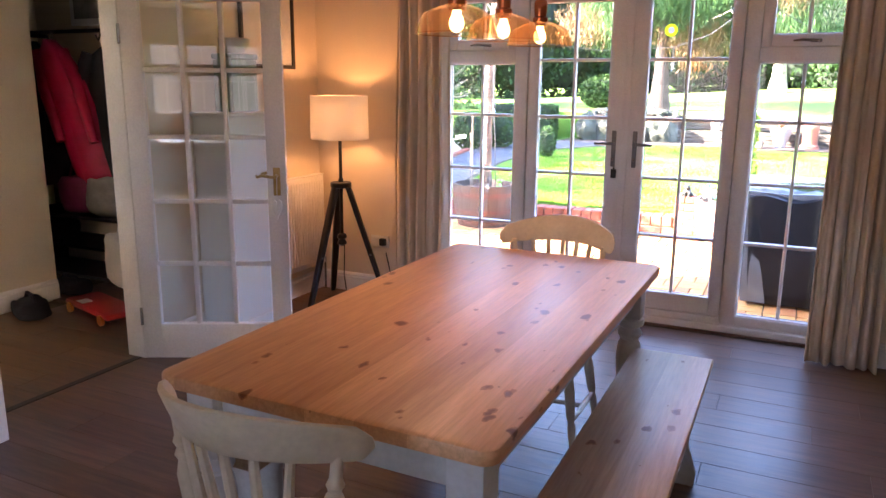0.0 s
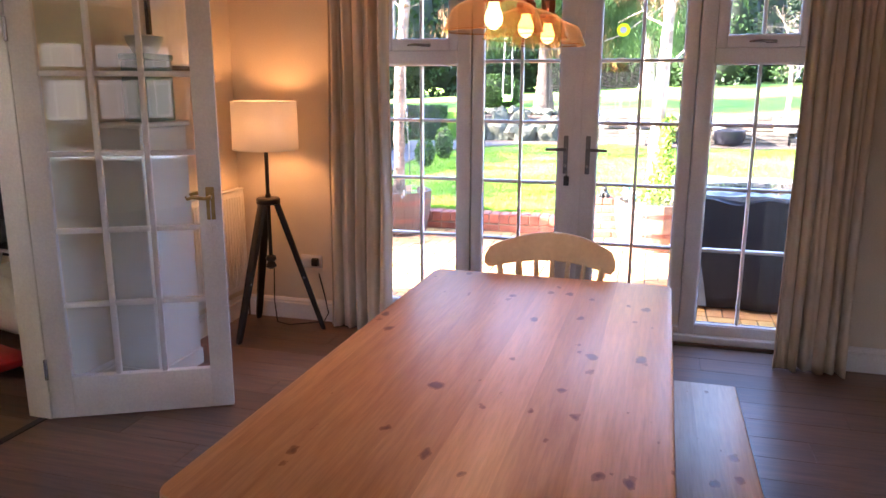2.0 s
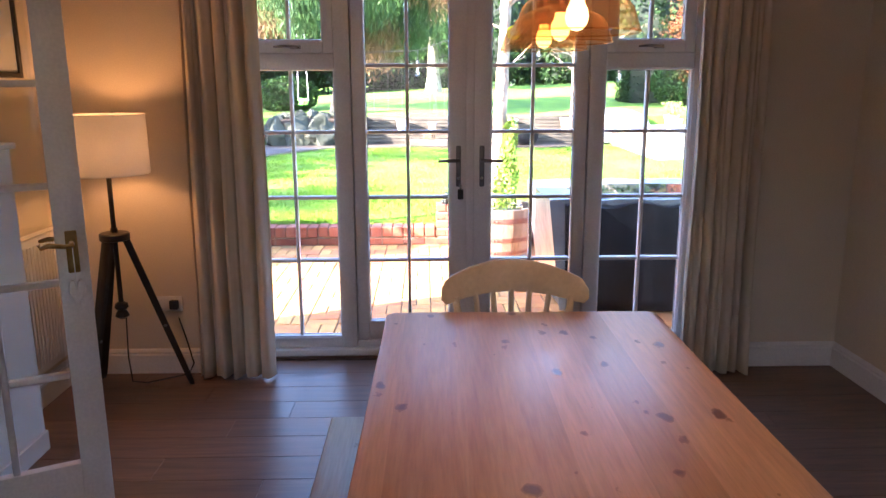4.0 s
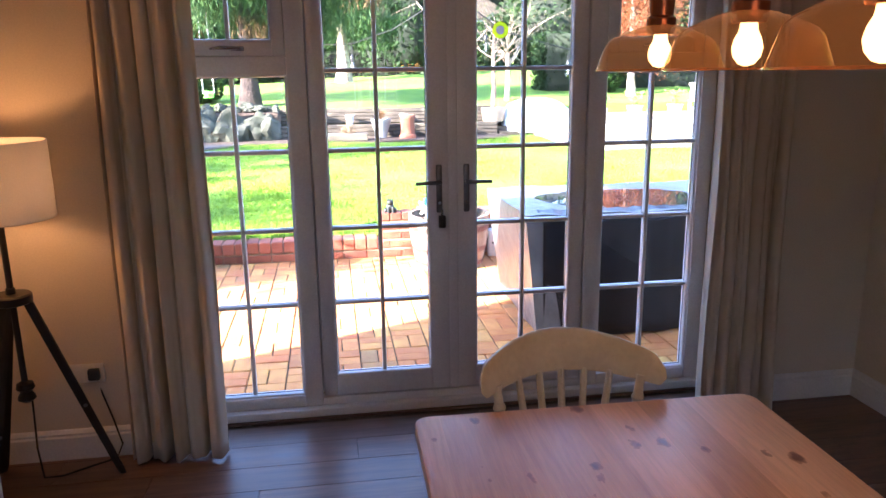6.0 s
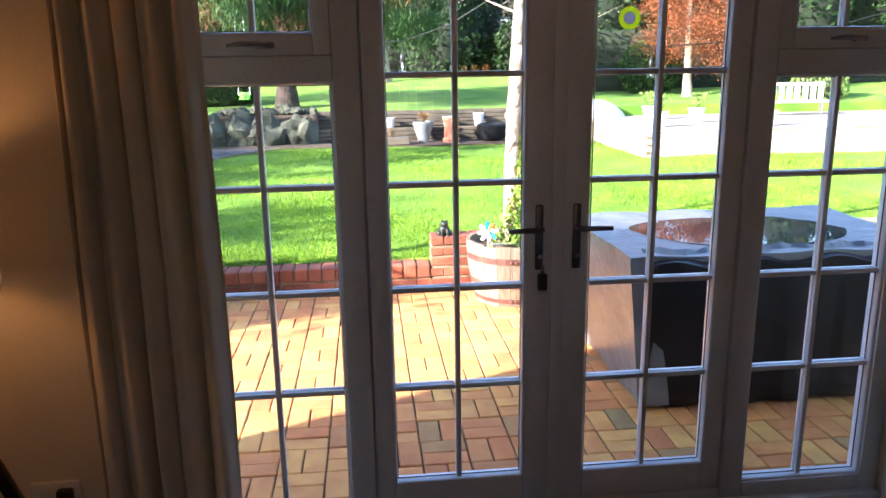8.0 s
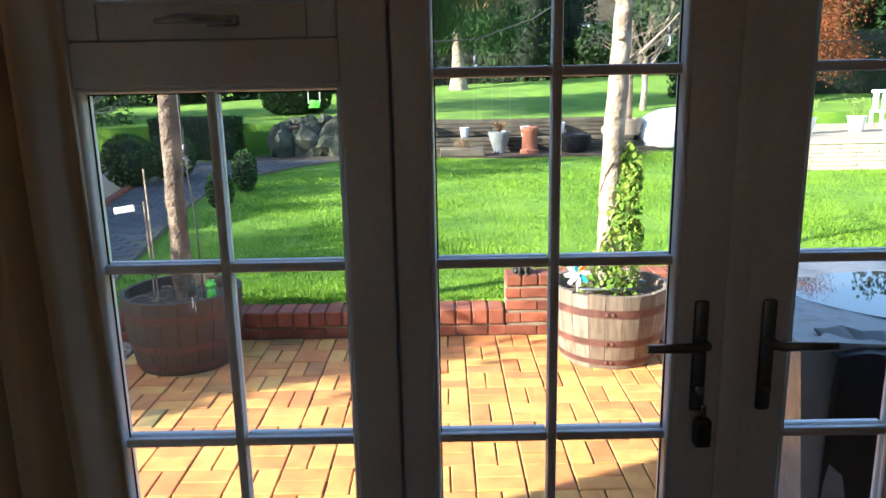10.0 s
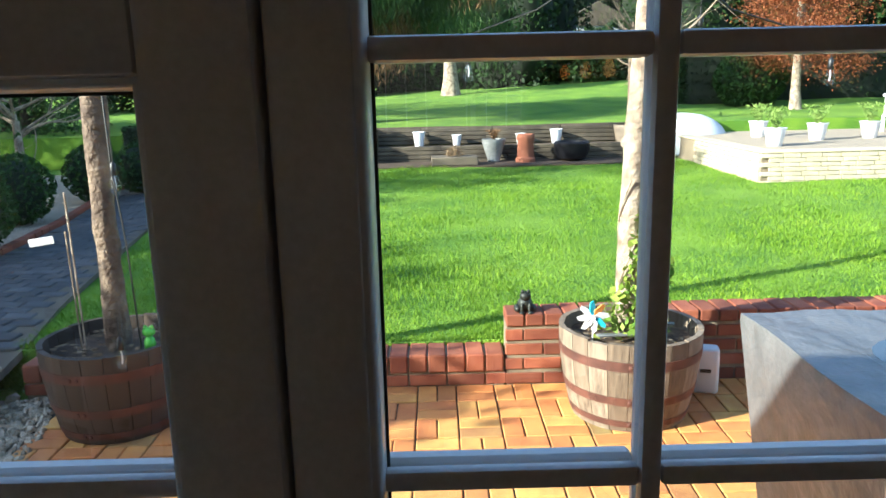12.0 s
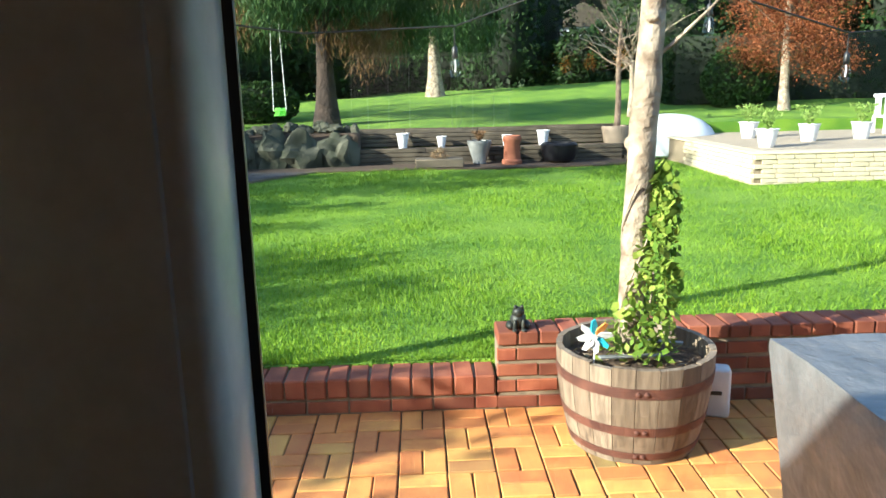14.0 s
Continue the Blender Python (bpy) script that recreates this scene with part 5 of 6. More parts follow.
        if pp:
            ob = new("crown", quads_mesh("crown", leaves(rng, np.concatenate(pp), leaf * (1.5 if droop > 0.5 else 1.0), droop * 2, 0.13 if droop > 0.5 else 0.4), M[mat]))
            ob.parent = th
    return th


rng = np.random.default_rng(77)
cl = []
for k in range(26):
    a = 2 * math.pi * k / 26 * 3.1
    rr_ = 1.0 + 3.0 * ((k * 0.618) % 1)
    cl.append((rr_ * math.cos(a), rr_ * math.sin(a) * 0.8, 2.45 + 0.20 * k * 0.5 + 0.9 * ((k * 0.37) % 1), 1.2, 1.1, 0.75, 1 if k % 4 == 0 else 0))
big_tree("cedar_tree", "old drooping conifer with browned tips above rocks", (-3.05, 24.7, 0.95), 0.26, 8.0, cl, 21, ("conifer", "dry_conifer"), leaf=0.15, per=2400)
cl = [(1.6 * math.cos(k * 2.4), 1.4 * math.sin(k * 2.4), 2.6 + 0.42 * k, 1.5, 1.3, 1.0, 0) for k in range(12)]
big_tree("conifer_tree", "tall dark conifer at the top of the bank", (0.2, 38.0, 1.55), 0.30, 9.0, cl, 22, ("conifer",), bark="bark", leaf=0.20, per=1800)
cl = [(0.9 * math.cos(k * 2.4), 0.8 * math.sin(k * 2.4), 1.9 + 0.32 * k, 0.95, 0.9, 0.8, 0) for k in range(11)]
big_tree("russet_cypress", "russet-leaved conifer behind the terrace", (10.0, 25.6, 0.7), 0.15, 5.6, cl, 23, ("russet",), bark="bark", leaf=0.075, per=3200, droop=0.1)
cl = [(1.1 * math.cos(k * 2.4), 1.0 * math.sin(k * 2.4), 1.0 + 0.5 * k, 1.2, 1.2, 0.9, 0) for k in range(12)]
big_tree("yew_tree", "dark evergreen tree beside the path", (-9.3, 15.0, 0.15), 0.2, 6.0, cl, 24, ("conifer",), leaf=0.14, per=1000, droop=0.1)
# two trees added so that their shade falls on the bank
for x, y in ((-11.8, 24.6), (-13.5, 26.6)):
    big_tree("yew_tree", "dark evergreen tree added to shade the bank", (x, y, 0.15), 0.2, 6.0, cl, 24, ("conifer",), leaf=0.16, per=900, droop=0.1)
# conifers outside the view, added to cast shade on the lawns
cl = [(1.9 * math.cos(k * 2.4), 1.7 * math.sin(k * 2.4), 2.2 + 0.5 * k, 1.6, 1.6, 1.0, 0) for k in range(11)]
big_tree("conifer_tree", "tall out-of-view conifer added to shade the lawn", (-22.0, 24.5, 0.1), 0.35, 8.0, cl, 25, ("conifer",), leaf=0.3, per=600)
big_tree("conifer_tree", "tall out-of-view conifer added to shade the lawn", (-17.0, 9.5, 0.1), 0.3, 6.5, cl[:8], 26, ("conifer",), leaf=0.3, per=450)
big_tree("conifer_tree", "tall out-of-view conifer added to shade the lawn", (-21.0, 20.5, 0.1), 0.35, 8.5, cl, 27, ("conifer",), leaf=0.3, per=500)


big_tree("conifer_tree", "tall out-of-view conifer added to shade the lawn", (-20.5, 16.5, 0.1), 0.35, 9.0, cl, 39, ("conifer",), leaf=0.3, per=520)
# four more unseen ones, placed for shadow bands across the lawn
for k, (x, y, m_) in enumerate(((-14.5, 6.3, 11), (-15.5, 10.2, 9), (-16.0, 14.6, 11), (-15.0, 17.5, 10))):
    big_tree("conifer_tree", "tall out-of-view conifer added to shade the lawn", (x, y, 0.1), 0.3, 6.5, [(c[0] * 0.62, c[1] * 0.5, c[2] * 0.8, c[3] * 0.8, c[4] * 0.7, c[5], 0) for c in cl[:m_]], 40 + k, ("conifer",), leaf=0.3, per=520)


def bare_tree(at, h, seed, label):
    rng = np.random.default_rng(seed)
    th = thing("bare_tree", label, "tree", at=at)
    bm, tips = bmesh.new(), []
    tube([(0, 0, 0), (0.04, 0, h * 0.2), (0.02, 0.03, h * 0.4)], [0.10, 0.085, 0.07], 10, bm)
    part("trunk", bm, M["bark"], th)
    bm = bmesh.new()
    for k in range(9):
        a = k * 0.75
        branch(bm, rng, (0.02, 0.02, h * (0.30 + 0.02 * k)), (math.cos(a), math.sin(a), 0.75), h * 0.42, 0.035, 3 if k < 6 else 2, tips, 0.35, 6)
    part("branches", bm, M["bark"], th)
    c = np.array([np.array(t) for t in tips])
    c = np.repeat(c, 2, axis=0) + rng.normal(0, 0.08, (len(c) * 2, 3))
    ob = new("buds", quads_mesh("buds", leaves(rng, c, 0.06, 0, 0.5), M["fresh"]))
    ob.parent = th
    return th


bare_tree((5.3, 24.8, 1.0), 3.9, 31, "leafless spreading tree catching the sun")
bare_tree((-8.6, 18.2, 0.15), 3.4, 32, "leafless shrub-like tree beyond the path")

# far woods that close the garden
rng = np.random.default_rng(99)
bm = bmesh.new()
pp = []
for k in range(64):
    x = -46 + 1.55 * k + rng.uniform(-1, 1)
    y = 46 + 6 * rng.random() + 0.012 * (x - 2) ** 2 * -1
    y = max(y, 24 if abs(x) > 22 else 40)
    hh_ = rng.uniform(6.0, 10.0)
    if 8.2 < x < 12.0:
        hh_ = 3.0
    r = (rng.uniform(2.0, 3.2), rng.uniform(1.6, 2.4), hh_ * 0.62)
    c = (x, y, 1.8 + hh_ * 0.45)
    blob_core(bm, c, [q * 0.92 for q in r], k)
    pp.append(shell_points(rng, 2600, c, r, 0.80, 0.16, k))
for k in range(40):
    x = -62 + 3.3 * k + rng.uniform(-1, 1)
    c, r = (x, 66 + 5 * rng.random(), 6.5), (rng.uniform(3.2, 4.4), 2.5, rng.uniform(6.5, 9.0))
    blob_core(bm, c, [q * 0.92 for q in r], k + 0.5)
    pp.append(shell_points(rng, 1300, c, r, 0.82, 0.16, k))
# blobs behind the leaves, with the wood's inner shade put into their colour
tagged(part("woods_core", bm, M["shade_core"], None, "", 180), "near-black core painted as the shade inside the woodland edge", "woods", "", "stuff")
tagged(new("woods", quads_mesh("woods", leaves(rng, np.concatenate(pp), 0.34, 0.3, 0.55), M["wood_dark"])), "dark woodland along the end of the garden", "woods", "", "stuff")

# a neighbouring house glimpsed between the trees
hs = thing("house", "pale distant house half hidden by trees", "house", at=(10.7, 56.0, 2.2))
part("wall", bbox(-2.6, 2.6, 0, 4, 0, 3.6), M["white_pot"], hs)
part("roof", extrude_outline([(-2.9, 3.6), (0, 5.2), (2.9, 3.6)], -0.2, 4.2), M["sleeper"], hs)
for x in (-1.7, 0.0, 1.7):
    w = part("window", bbox(x - 0.6, x + 0.6, -0.05, 0.0, 1.6, 2.8, 0.01), M["grey_pot"], hs)
    part("pane", bbox(x - 0.5, x + 0.5, -0.07, -0.052, 1.7, 2.7), M["water"], w)


# ---- terraces at the lawn's end ----
tw = thing("retaining_wall", "stepped retaining wall of weathered timber sleepers", "wall", "", "structure")
for tier, (y, z0, nrow) in enumerate(((22.15, 0.12, 4), (22.75, 0.54, 4))):
    for r_ in range(nrow):
        x = -2.0 - 0.5 * tier
        k = 0
        while x < 4.4:
            L = 1.55 + 0.3 * ((k * 0.7 + r_ * 0.4) % 1)
            part("sleeper", bbox(x, min(x + L, 4.4) - 0.015, y, y + 0.14, z0 + r_ * 0.105, z0 + r_ * 0.105 + 0.098, 0.012), M["sleeper"], tw)
            x += L
            k += 1
structure("terrace_bed", bbox(-2.0, 4.4, 22.28, 22.76, 0.0, 0.52), M["soil"], "narrow soil bed between the sleepers", "flower bed")
structure("upper_bed", bbox(-4.6, 4.4, 22.88, 23.2, 0.0, 0.97), M["soil"], "soil edge of the upper lawn", "flower bed")
structure("lower_bed", bbox(-5.4, 4.6, 20.9, 22.16, 0.0, 0.165), M["soil"], "dark soil border before the sleepers", "flower bed")
for k in range(4):
    st = thing("garden_step", "timber garden step up to the bank", "step", "timber garden steps", at=(4.95, 22.3 + 0.35 * k, 0.10))
    part("tread", bbox(-0.5, 0.5, -0.2, 0.25, 0.0, 0.14 * (k + 1), 0.012), M["sleeper"], st)


def rock(at, r, seed):
    th = thing("boulder", "lichen-spotted grey boulder edging the raised bed", "rock", "boulders of the rockery", at=at)
    bm = bmesh.new()
    got = bmesh.ops.create_icosphere(bm, subdivisions=3, radius=1.0)
    for v in got["verts"]:
        d = v.co.copy()
        k = 1 + 0.45 * noise.noise(d * 1.7 + Vector((seed, seed, 0))) + 0.22 * noise.noise(d * 4.3 + Vector((0, seed, 0)))
        v.co = Vector((d.x * r[0], d.y * r[1], max(d.z, -0.5) * r[2])) * k
    part("stone", bm, M["rock"], th, "", 40)


rk = random.Random(3)
for x, w in ((-4.75, 0.34), (-4.1, 0.48), (-3.3, 0.52), (-2.5, 0.48)):
    rock((x, 22.1 + rk.uniform(-0.1, 0.1), 0.42), (w, 0.42, 0.58), x)
for k in range(15):
    rock((-4.7 + 0.18 * k + rk.uniform(-0.1, 0.1), 22.6 + rk.uniform(-0.2, 0.35), 0.98 + rk.uniform(-0.04, 0.08)), (rk.uniform(0.1, 0.2), 0.15, rk.uniform(0.1, 0.16)), k * 1.7)
structure("rockery_bed", bbox(-5.0, -2.0, 22.15, 24.6, 0.0, 0.93, 0.12, 2), M["soil"], "earth of the rockery", "flower bed")


def pot(name, label, at, prof, mat, plant=None, seed=0, cat="pot", ph=0.25, pr=0.2):
    th = thing(name, label, cat, at=at)
    part("pot", lathe(prof + [(r * 0.86, z) for r, z in reversed(prof[-1:])] + [(prof[-1][0] * 0.8, prof[-1][1] - 0.05)], 22), M[mat], th)
    if plant:
        rng = np.random.default_rng(seed + 50)
        zt = prof[-1][1]
        n = 260
        a = rng.uniform(0, 6.28, n)
        q = rng.random(n)
        r = pr * q * rng.random(n) ** 0.5
        c = np.stack([r * np.cos(a), r * np.sin(a), zt - 0.03 + ph * q], 1)
        ob = new("plant", quads_mesh("plant", leaves(rng, c, 0.09, -0.5, 0.35), M[plant]))
        ob.parent = th
    return th


TALL = [(0.10, 0), (0.105, 0.01), (0.15, 0.33), (0.165, 0.34), (0.165, 0.36)]
URN = [(0.14, 0), (0.16, 0.02), (0.15, 0.06), (0.24, 0.34), (0.29, 0.5), (0.29, 0.55)]
CHIM = [(0.24, 0), (0.24, 0.08), (0.20, 0.12), (0.19, 0.5), (0.22, 0.54), (0.22, 0.62), (0.20, 0.66)]
BOWL = [(0.20, 0), (0.34, 0.06), (0.42, 0.22), (0.44, 0.42), (0.40, 0.46)]
pot("plant_urn", "ribbed grey urn with a dry reddish plant", (0.87, 21.8, 0.165), URN, "grey_pot", "dry_conifer", 1)
pot("chimney_pot", "terracotta chimney pot used as a planter", (1.62, 21.6, 0.165), CHIM, "terracotta")
pot("dark_tub", "squat dark plastic tub on the soil", (2.75, 21.7, 0.165), BOWL, "black_cover")
for x in (-0.95, 0.0, 1.6, 2.5):
    pot("white_pot", "tall white flower pot on the sleepers", (x, 22.5, 0.52), TALL if x in (-0.95, 2.5) else [(r * 0.8, z * 0.75) for r, z in TALL], "white_pot", None, int(x * 10))
sp = thing("stone_planter", "small weathered stone trough planter with dry grass", "planter", at=(-0.1, 21.3, 0.165))
part("trough", bbox(-0.55, 0.55, -0.3, 0.3, 0.0, 0.20, 0.02), M["joint"], sp)
rng = np.random.default_rng(8)
c = shell_points(rng, 500, (0, 0, 0.24), (0.24, 0.2, 0.22), 0.3, 0.1)
ob = new("dry_grass", quads_mesh("dry_grass", leaves(rng, c, 0.10, -0.6, 0.2), M["dead_leaf"]))
ob.parent = sp
fb = thing("barrel_planter", "distant half barrel with a thin tree", "planter", at=(4.35, 22.6, 0.52))
part("tub", lathe([(0.30, 0), (0.38, 0.35), (0.37, 0.42), (0.34, 0.42), (0.33, 0.36)], 22), M["oak"], fb)
bm = tube([(0, 0, 0.3), (0.02, 0, 1.0), (0.0, 0.02, 2.0), (0.04, 0.0, 2.9)], [0.085, 0.07, 0.055, 0.03], 8)
fb_tips, fb_rng = [], np.random.default_rng(70)
for k in range(8):
    branch(bm, fb_rng, (0.01, 0.0, 1.7 + 0.15 * k), (math.cos(2.4 * k), math.sin(2.4 * k), 0.5), 1.1, 0.025, 2, fb_tips, 0.35, 5)
part("trunk", bm, M["brown_bark"], fb, "thin branching trunk")

# covered round tub
dome = thing("covered_tub", "round garden tub under a white domed cover", "tub", at=(5.75, 22.9, 0.12))
part("skirt", lathe([(1.02, 0.05), (1.10, 0.10), (1.12, 0.50), (1.10, 0.56)], 36), M["white_cover"], dome)
part("dome_cover", lathe([(1.12, 0.55), (1.02, 0.72), (0.8, 0.90), (0.5, 1.02), (0.2, 1.06), (0.02, 1.07)], 36), M["white_cover"], dome)
# raised terrace of buff stone on the right
ter = thing("raised_terrace", "raised terrace faced with buff stone blocks", "terrace", "", "structure")
part("core", bbox(5.42, 22, 17.26, 23.8, 0.0, 0.66), M["mortar"], ter)
tr = random.Random(6)
for row in range(7):
    z = 0.07 + row * 0.084
    x = 5.40 + (0.15 if row % 2 else 0)
    while x < 12.2:
        L = 0.26 + 0.14 * tr.random()
        part("stone_block", bbox(x, x + L, 17.22 + tr.uniform(-0.008, 0.008), 17.30, z, z + 0.076, 0.006), M["stone_wall"], ter)
        x += L + 0.010
    y = 17.31
    while y < 20.5:
        L = 0.30 + 0.14 * tr.random()
        part("stone_block", bbox(5.38 + tr.uniform(-0.008, 0.008), 5.46, y, y + L, z, z + 0.076, 0.006), M["stone_wall"], ter)
        y += L + 0.010
part("coping", bbox(5.36, 22, 17.2, 17.55, 0.66, 0.70, 0.012), M["stone_wall"], ter, "pale stone coping")
part("coping", bbox(5.36, 5.71, 17.56, 23.8, 0.66, 0.70, 0.012), M["stone_wall"], ter, "pale stone coping")
part("terrace_top", bbox(5.72, 22, 17.56, 23.8, 0.655, 0.685), M["gravel"], ter, "gravel surface of the terrace")
for k, (x, y, h_) in enumerate(((6.15, 18.4, 0.32), (7.6, 19.6, 0.36), (8.9, 19.9, 0.36), (8.6, 18.0, 0.30), (6.9, 20.9, 0.34))):
    pot("terrace_pot", "white pot with a bushy pale plant on the terrace", (x, y, 0.685), [(r * 1.35, z) for r, z in TALL], "white_pot", "fresh", 60 + k, ph=0.42, pr=0.34)
fe = thing("garden_bench", "white slatted garden bench on the terrace", "bench", at=(11.2, 21.6, 0.685))
for k in range(9):
    part("slat", bbox(-1.0 + 0.235 * k, -0.86 + 0.235 * k, -0.02, 0.02, 0.40, 0.82, 0.008), M["white_pot"], fe)
part("top_rail", bbox(-1.05, 1.05, -0.03, 0.03, 0.82, 0.90, 0.01), M["white_pot"], fe)
part("seat", bbox(-1.05, 1.05, -0.5, 0.0, 0.36, 0.41, 0.01), M["white_pot"], fe)
for x in (-1.0, 1.0):
    for y in (-0.45, 0.0):
        part("leg", bbox(x - 0.035, x + 0.035, y - 0.03, y + 0.03, 0, 0.38, 0.006), M["white_pot"], fe)

# toy swing under the conifer
sw = thing("toy_swing", "lime green toddler swing on white ropes", "swing", at=(-4.28, 24.6, 1.0))
for x in (-0.17, 0.17):
    part("rope", tube([(x, 0, 0.45), (x * 0.6, 0, 3.4)], 0.012, 6), M["white_pot"], sw)
part("seat", bbox(-0.15, 0.15, -0.13, 0.13, 0.30, 0.35, 0.02, 2), M["lime"], sw)
part("back", bbox(-0.15, 0.15, 0.09, 0.13, 0.35, 0.52, 0.015, 2), M["lime"], sw)
part("front_bar", bbox(-0.15, 0.15, -0.14, -0.10, 0.42, 0.47, 0.015, 2), M["lime"], sw)
part("post", bbox(-0.03, 0.03, -0.14, -0.10, 0.33, 0.43, 0.008), M["lime"], sw)

def ragged(at, h, r, seed, per=75):
    """A loose upright evergreen: sprays of leaves round several stems, with gaps."""
    rng = np.random.default_rng(seed)
    th = thing("evergreen_shrub", "unseen evergreen shrub added to cast shade", "shrub", at=at)
    bm, pp = bmesh.new(), []
    for k in range(7):
        a, rk = k * 2.4, r * (0.25 + 0.65 * ((k * 0.618) % 1))
        top = Vector((rk * math.cos(a), rk * math.sin(a), h * (0.72 + 0.28 * ((k * 0.37) % 1))))
        tube([(0.1 * math.cos(a), 0.1 * math.sin(a), 0), top * 0.5 + Vector((0.1, 0, 0)), top], [0.05, 0.035, 0.01], 6, bm)
        for q in np.linspace(0.15, 1.0, 8):
            c = np.array(top) * q + rng.normal(0, 0.12, 3)
            pp.append(c + rng.normal(0, 1, (per, 3)) * np.array([0.24, 0.24, 0.20]) * (1.25 - 0.5 * q))
    pp = np.concatenate(pp)
    pp[:, 2] = np.maximum(pp[:, 2], 0.05)
    part("stems", bm, M["dark_bark"], th)
    ob = new("leaves", quads_mesh("leaves", leaves(rng, pp, 0.15, 0.1, 0.45), M["conifer"]))
    ob.parent = th


# row of shrubs out of view, added to throw shade over path and lawn
for k, (y, h) in enumerate(((5.9, 3.3), (7.7, 3.7), (9.3, 3.1), (11.3, 3.6), (13.2, 3.2))):
    ragged((-10.4 + 0.3 * (k % 2), y, 0.1), h, 0.75, 90 + k)

# the far garden was laid out on a larger plan: bring it to its true distance
SHRINK = Matrix.Translation((-0.5, 4.3, 0.13)) @ Matrix.Diagonal((0.82, 0.82, 0.82, 1)) @ Matrix.Translation((0.5, -4.3, -0.13))
for ob in [o for o in bpy.data.objects if o not in known and o.parent is None]:
    ob.matrix_basis = SHRINK @ ob.matrix_basis

# dense unseen evergreens beside the gravel, added to shade the patio corner and the path
ragged((-7.4, 5.15, -0.05), 3.1, 0.5, 116, 330)
ragged((-7.2, 5.75, -0.05), 2.5, 0.42, 112, 380)
ragged((-7.5, 6.6, 0.1), 2.0, 0.5, 115, 320)
ragged((-9.6, 8.9, 0.1), 2.5, 0.8, 113, 220)
ragged((-10.2, 10.6, 0.1), 2.4, 0.8, 114, 220)

# added out of view behind the house, so panes reflect leaves instead of sky
clipped("hedge", "unseen hedge added to darken the kitchen window's reflection", (-0.5, -6.8, -0.12), (5.0, 0.5, 1.15), 9000, 0.10, 131, "hedge", squash=True)

# ---- things on and by the patio ----
bq = thing("covered_barbecue", "large garden unit under a grey tarpaulin with black front", "covered unit", at=(0, 0, PZ))
X0, X1, Y0, Y1, ZT = 0.618, 2.32, 5.42, 6.59, 0.86
bm = bmesh.new()
nx, ny = 14, 10
top = [[bm.verts.new((X0 + (X1 - X0) * i / nx, Y0 + (Y1 - Y0) * j / ny, ZT - 0.035 * math.sin(math.pi * i / nx) * math.sin(math.pi * j / ny) + 0.006 * math.sin(i * 1.7 + j))) for i in range(nx + 1)] for j in range(ny + 1)]
for j in range(ny):
    for i in range(nx):
        bm.faces.new((top[j][i], top[j][i + 1], top[j + 1][i + 1], top[j + 1][i]))
edge = [top[0][i] for i in range(nx)] + [top[j][nx] for j in range(ny)] + [top[ny][i] for i in range(nx, 0, -1)] + [top[j][0] for j in range(ny, 0, -1)]
prev = edge
for q in (0.03, 0.3, 0.65, 1.0):
    ring = []
    for k, v in enumerate(edge):
        out = Vector((v.co.x - (X0 + X1) / 2, v.co.y - (Y0 + Y1) / 2, 0)).normalized()
        w = 0.006 + 0.014 * q * math.sin(k * 0.9) - 0.13 * q
        ring.append(bm.verts.new((v.co.x + out.x * w, v.co.y + out.y * w, v.co.z * (1 - q) + 0.03 * q)))
    for k in range(len(edge)):
        bm.faces.new((prev[k], prev[(k + 1) % len(edge)], ring[(k + 1) % len(edge)], ring[k]))
    prev = ring
part("cover", bm, M["grey_cover"], bq, "grey tarpaulin cover", 50)
bm = bmesh.new()
rows = []
for j in range(9):
    q = j / 8
    z = 0.02 + 0.80 * q
    rows.append([bm.verts.new((X0 + 0.10 + (X1 - X0 - 0.08) * i / 30 + 0.05 * (1 - q) * (i == 0), Y0 - 0.035 + 0.11 * (1 - q) + 0.016 * math.sin(i * 1.1) * (1 - q * 0.7) + 0.01 * math.sin(3 * q + i * 0.4), z + (0.02 * math.sin(i * 0.8) if j == 8 else 0))) for i in range(31)])
for a, b in zip(rows, rows[1:]):
    for i in range(30):
        bm.faces.new((a[i], a[i + 1], b[i + 1], b[i]))
lip = [bm.verts.new((v.co.x, v.co.y + 0.16 + 0.03 * math.sin(i), ZT + 0.012 - 0.012 * (i % 2))) for i, v in enumerate(rows[-1])]
for i in range(30):
    bm.faces.new((rows[-1][i], rows[-1][i + 1], lip[i + 1], lip[i]))
ob = part("front_drape", bm, M["black_cover"], bq, "black plastic sheet hanging over the front", 60)
s = ob.modifiers.new("thick", "SOLIDIFY")
s.thickness = 0.004
bm = bmesh.new()
vs = [bm.verts.new((1.50 + 0.62 * math.cos(a) * (1 + 0.08 * math.sin(3 * a)), 6.02 + 0.42 * math.sin(a) * (1 + 0.1 * math.cos(2 * a)), ZT - 0.014)) for a in np.linspace(0, 2 * math.pi, 40, endpoint=False)]
bm.faces.new(vs)
part("puddle", bm, M["water"], bq, "rain puddle on the cover")

fr = thing("frog_figure", "small dark frog figure sitting on the brick pier", "ornament", at=(-0.03, 8.05, 0.349))
bm = bmesh.new()
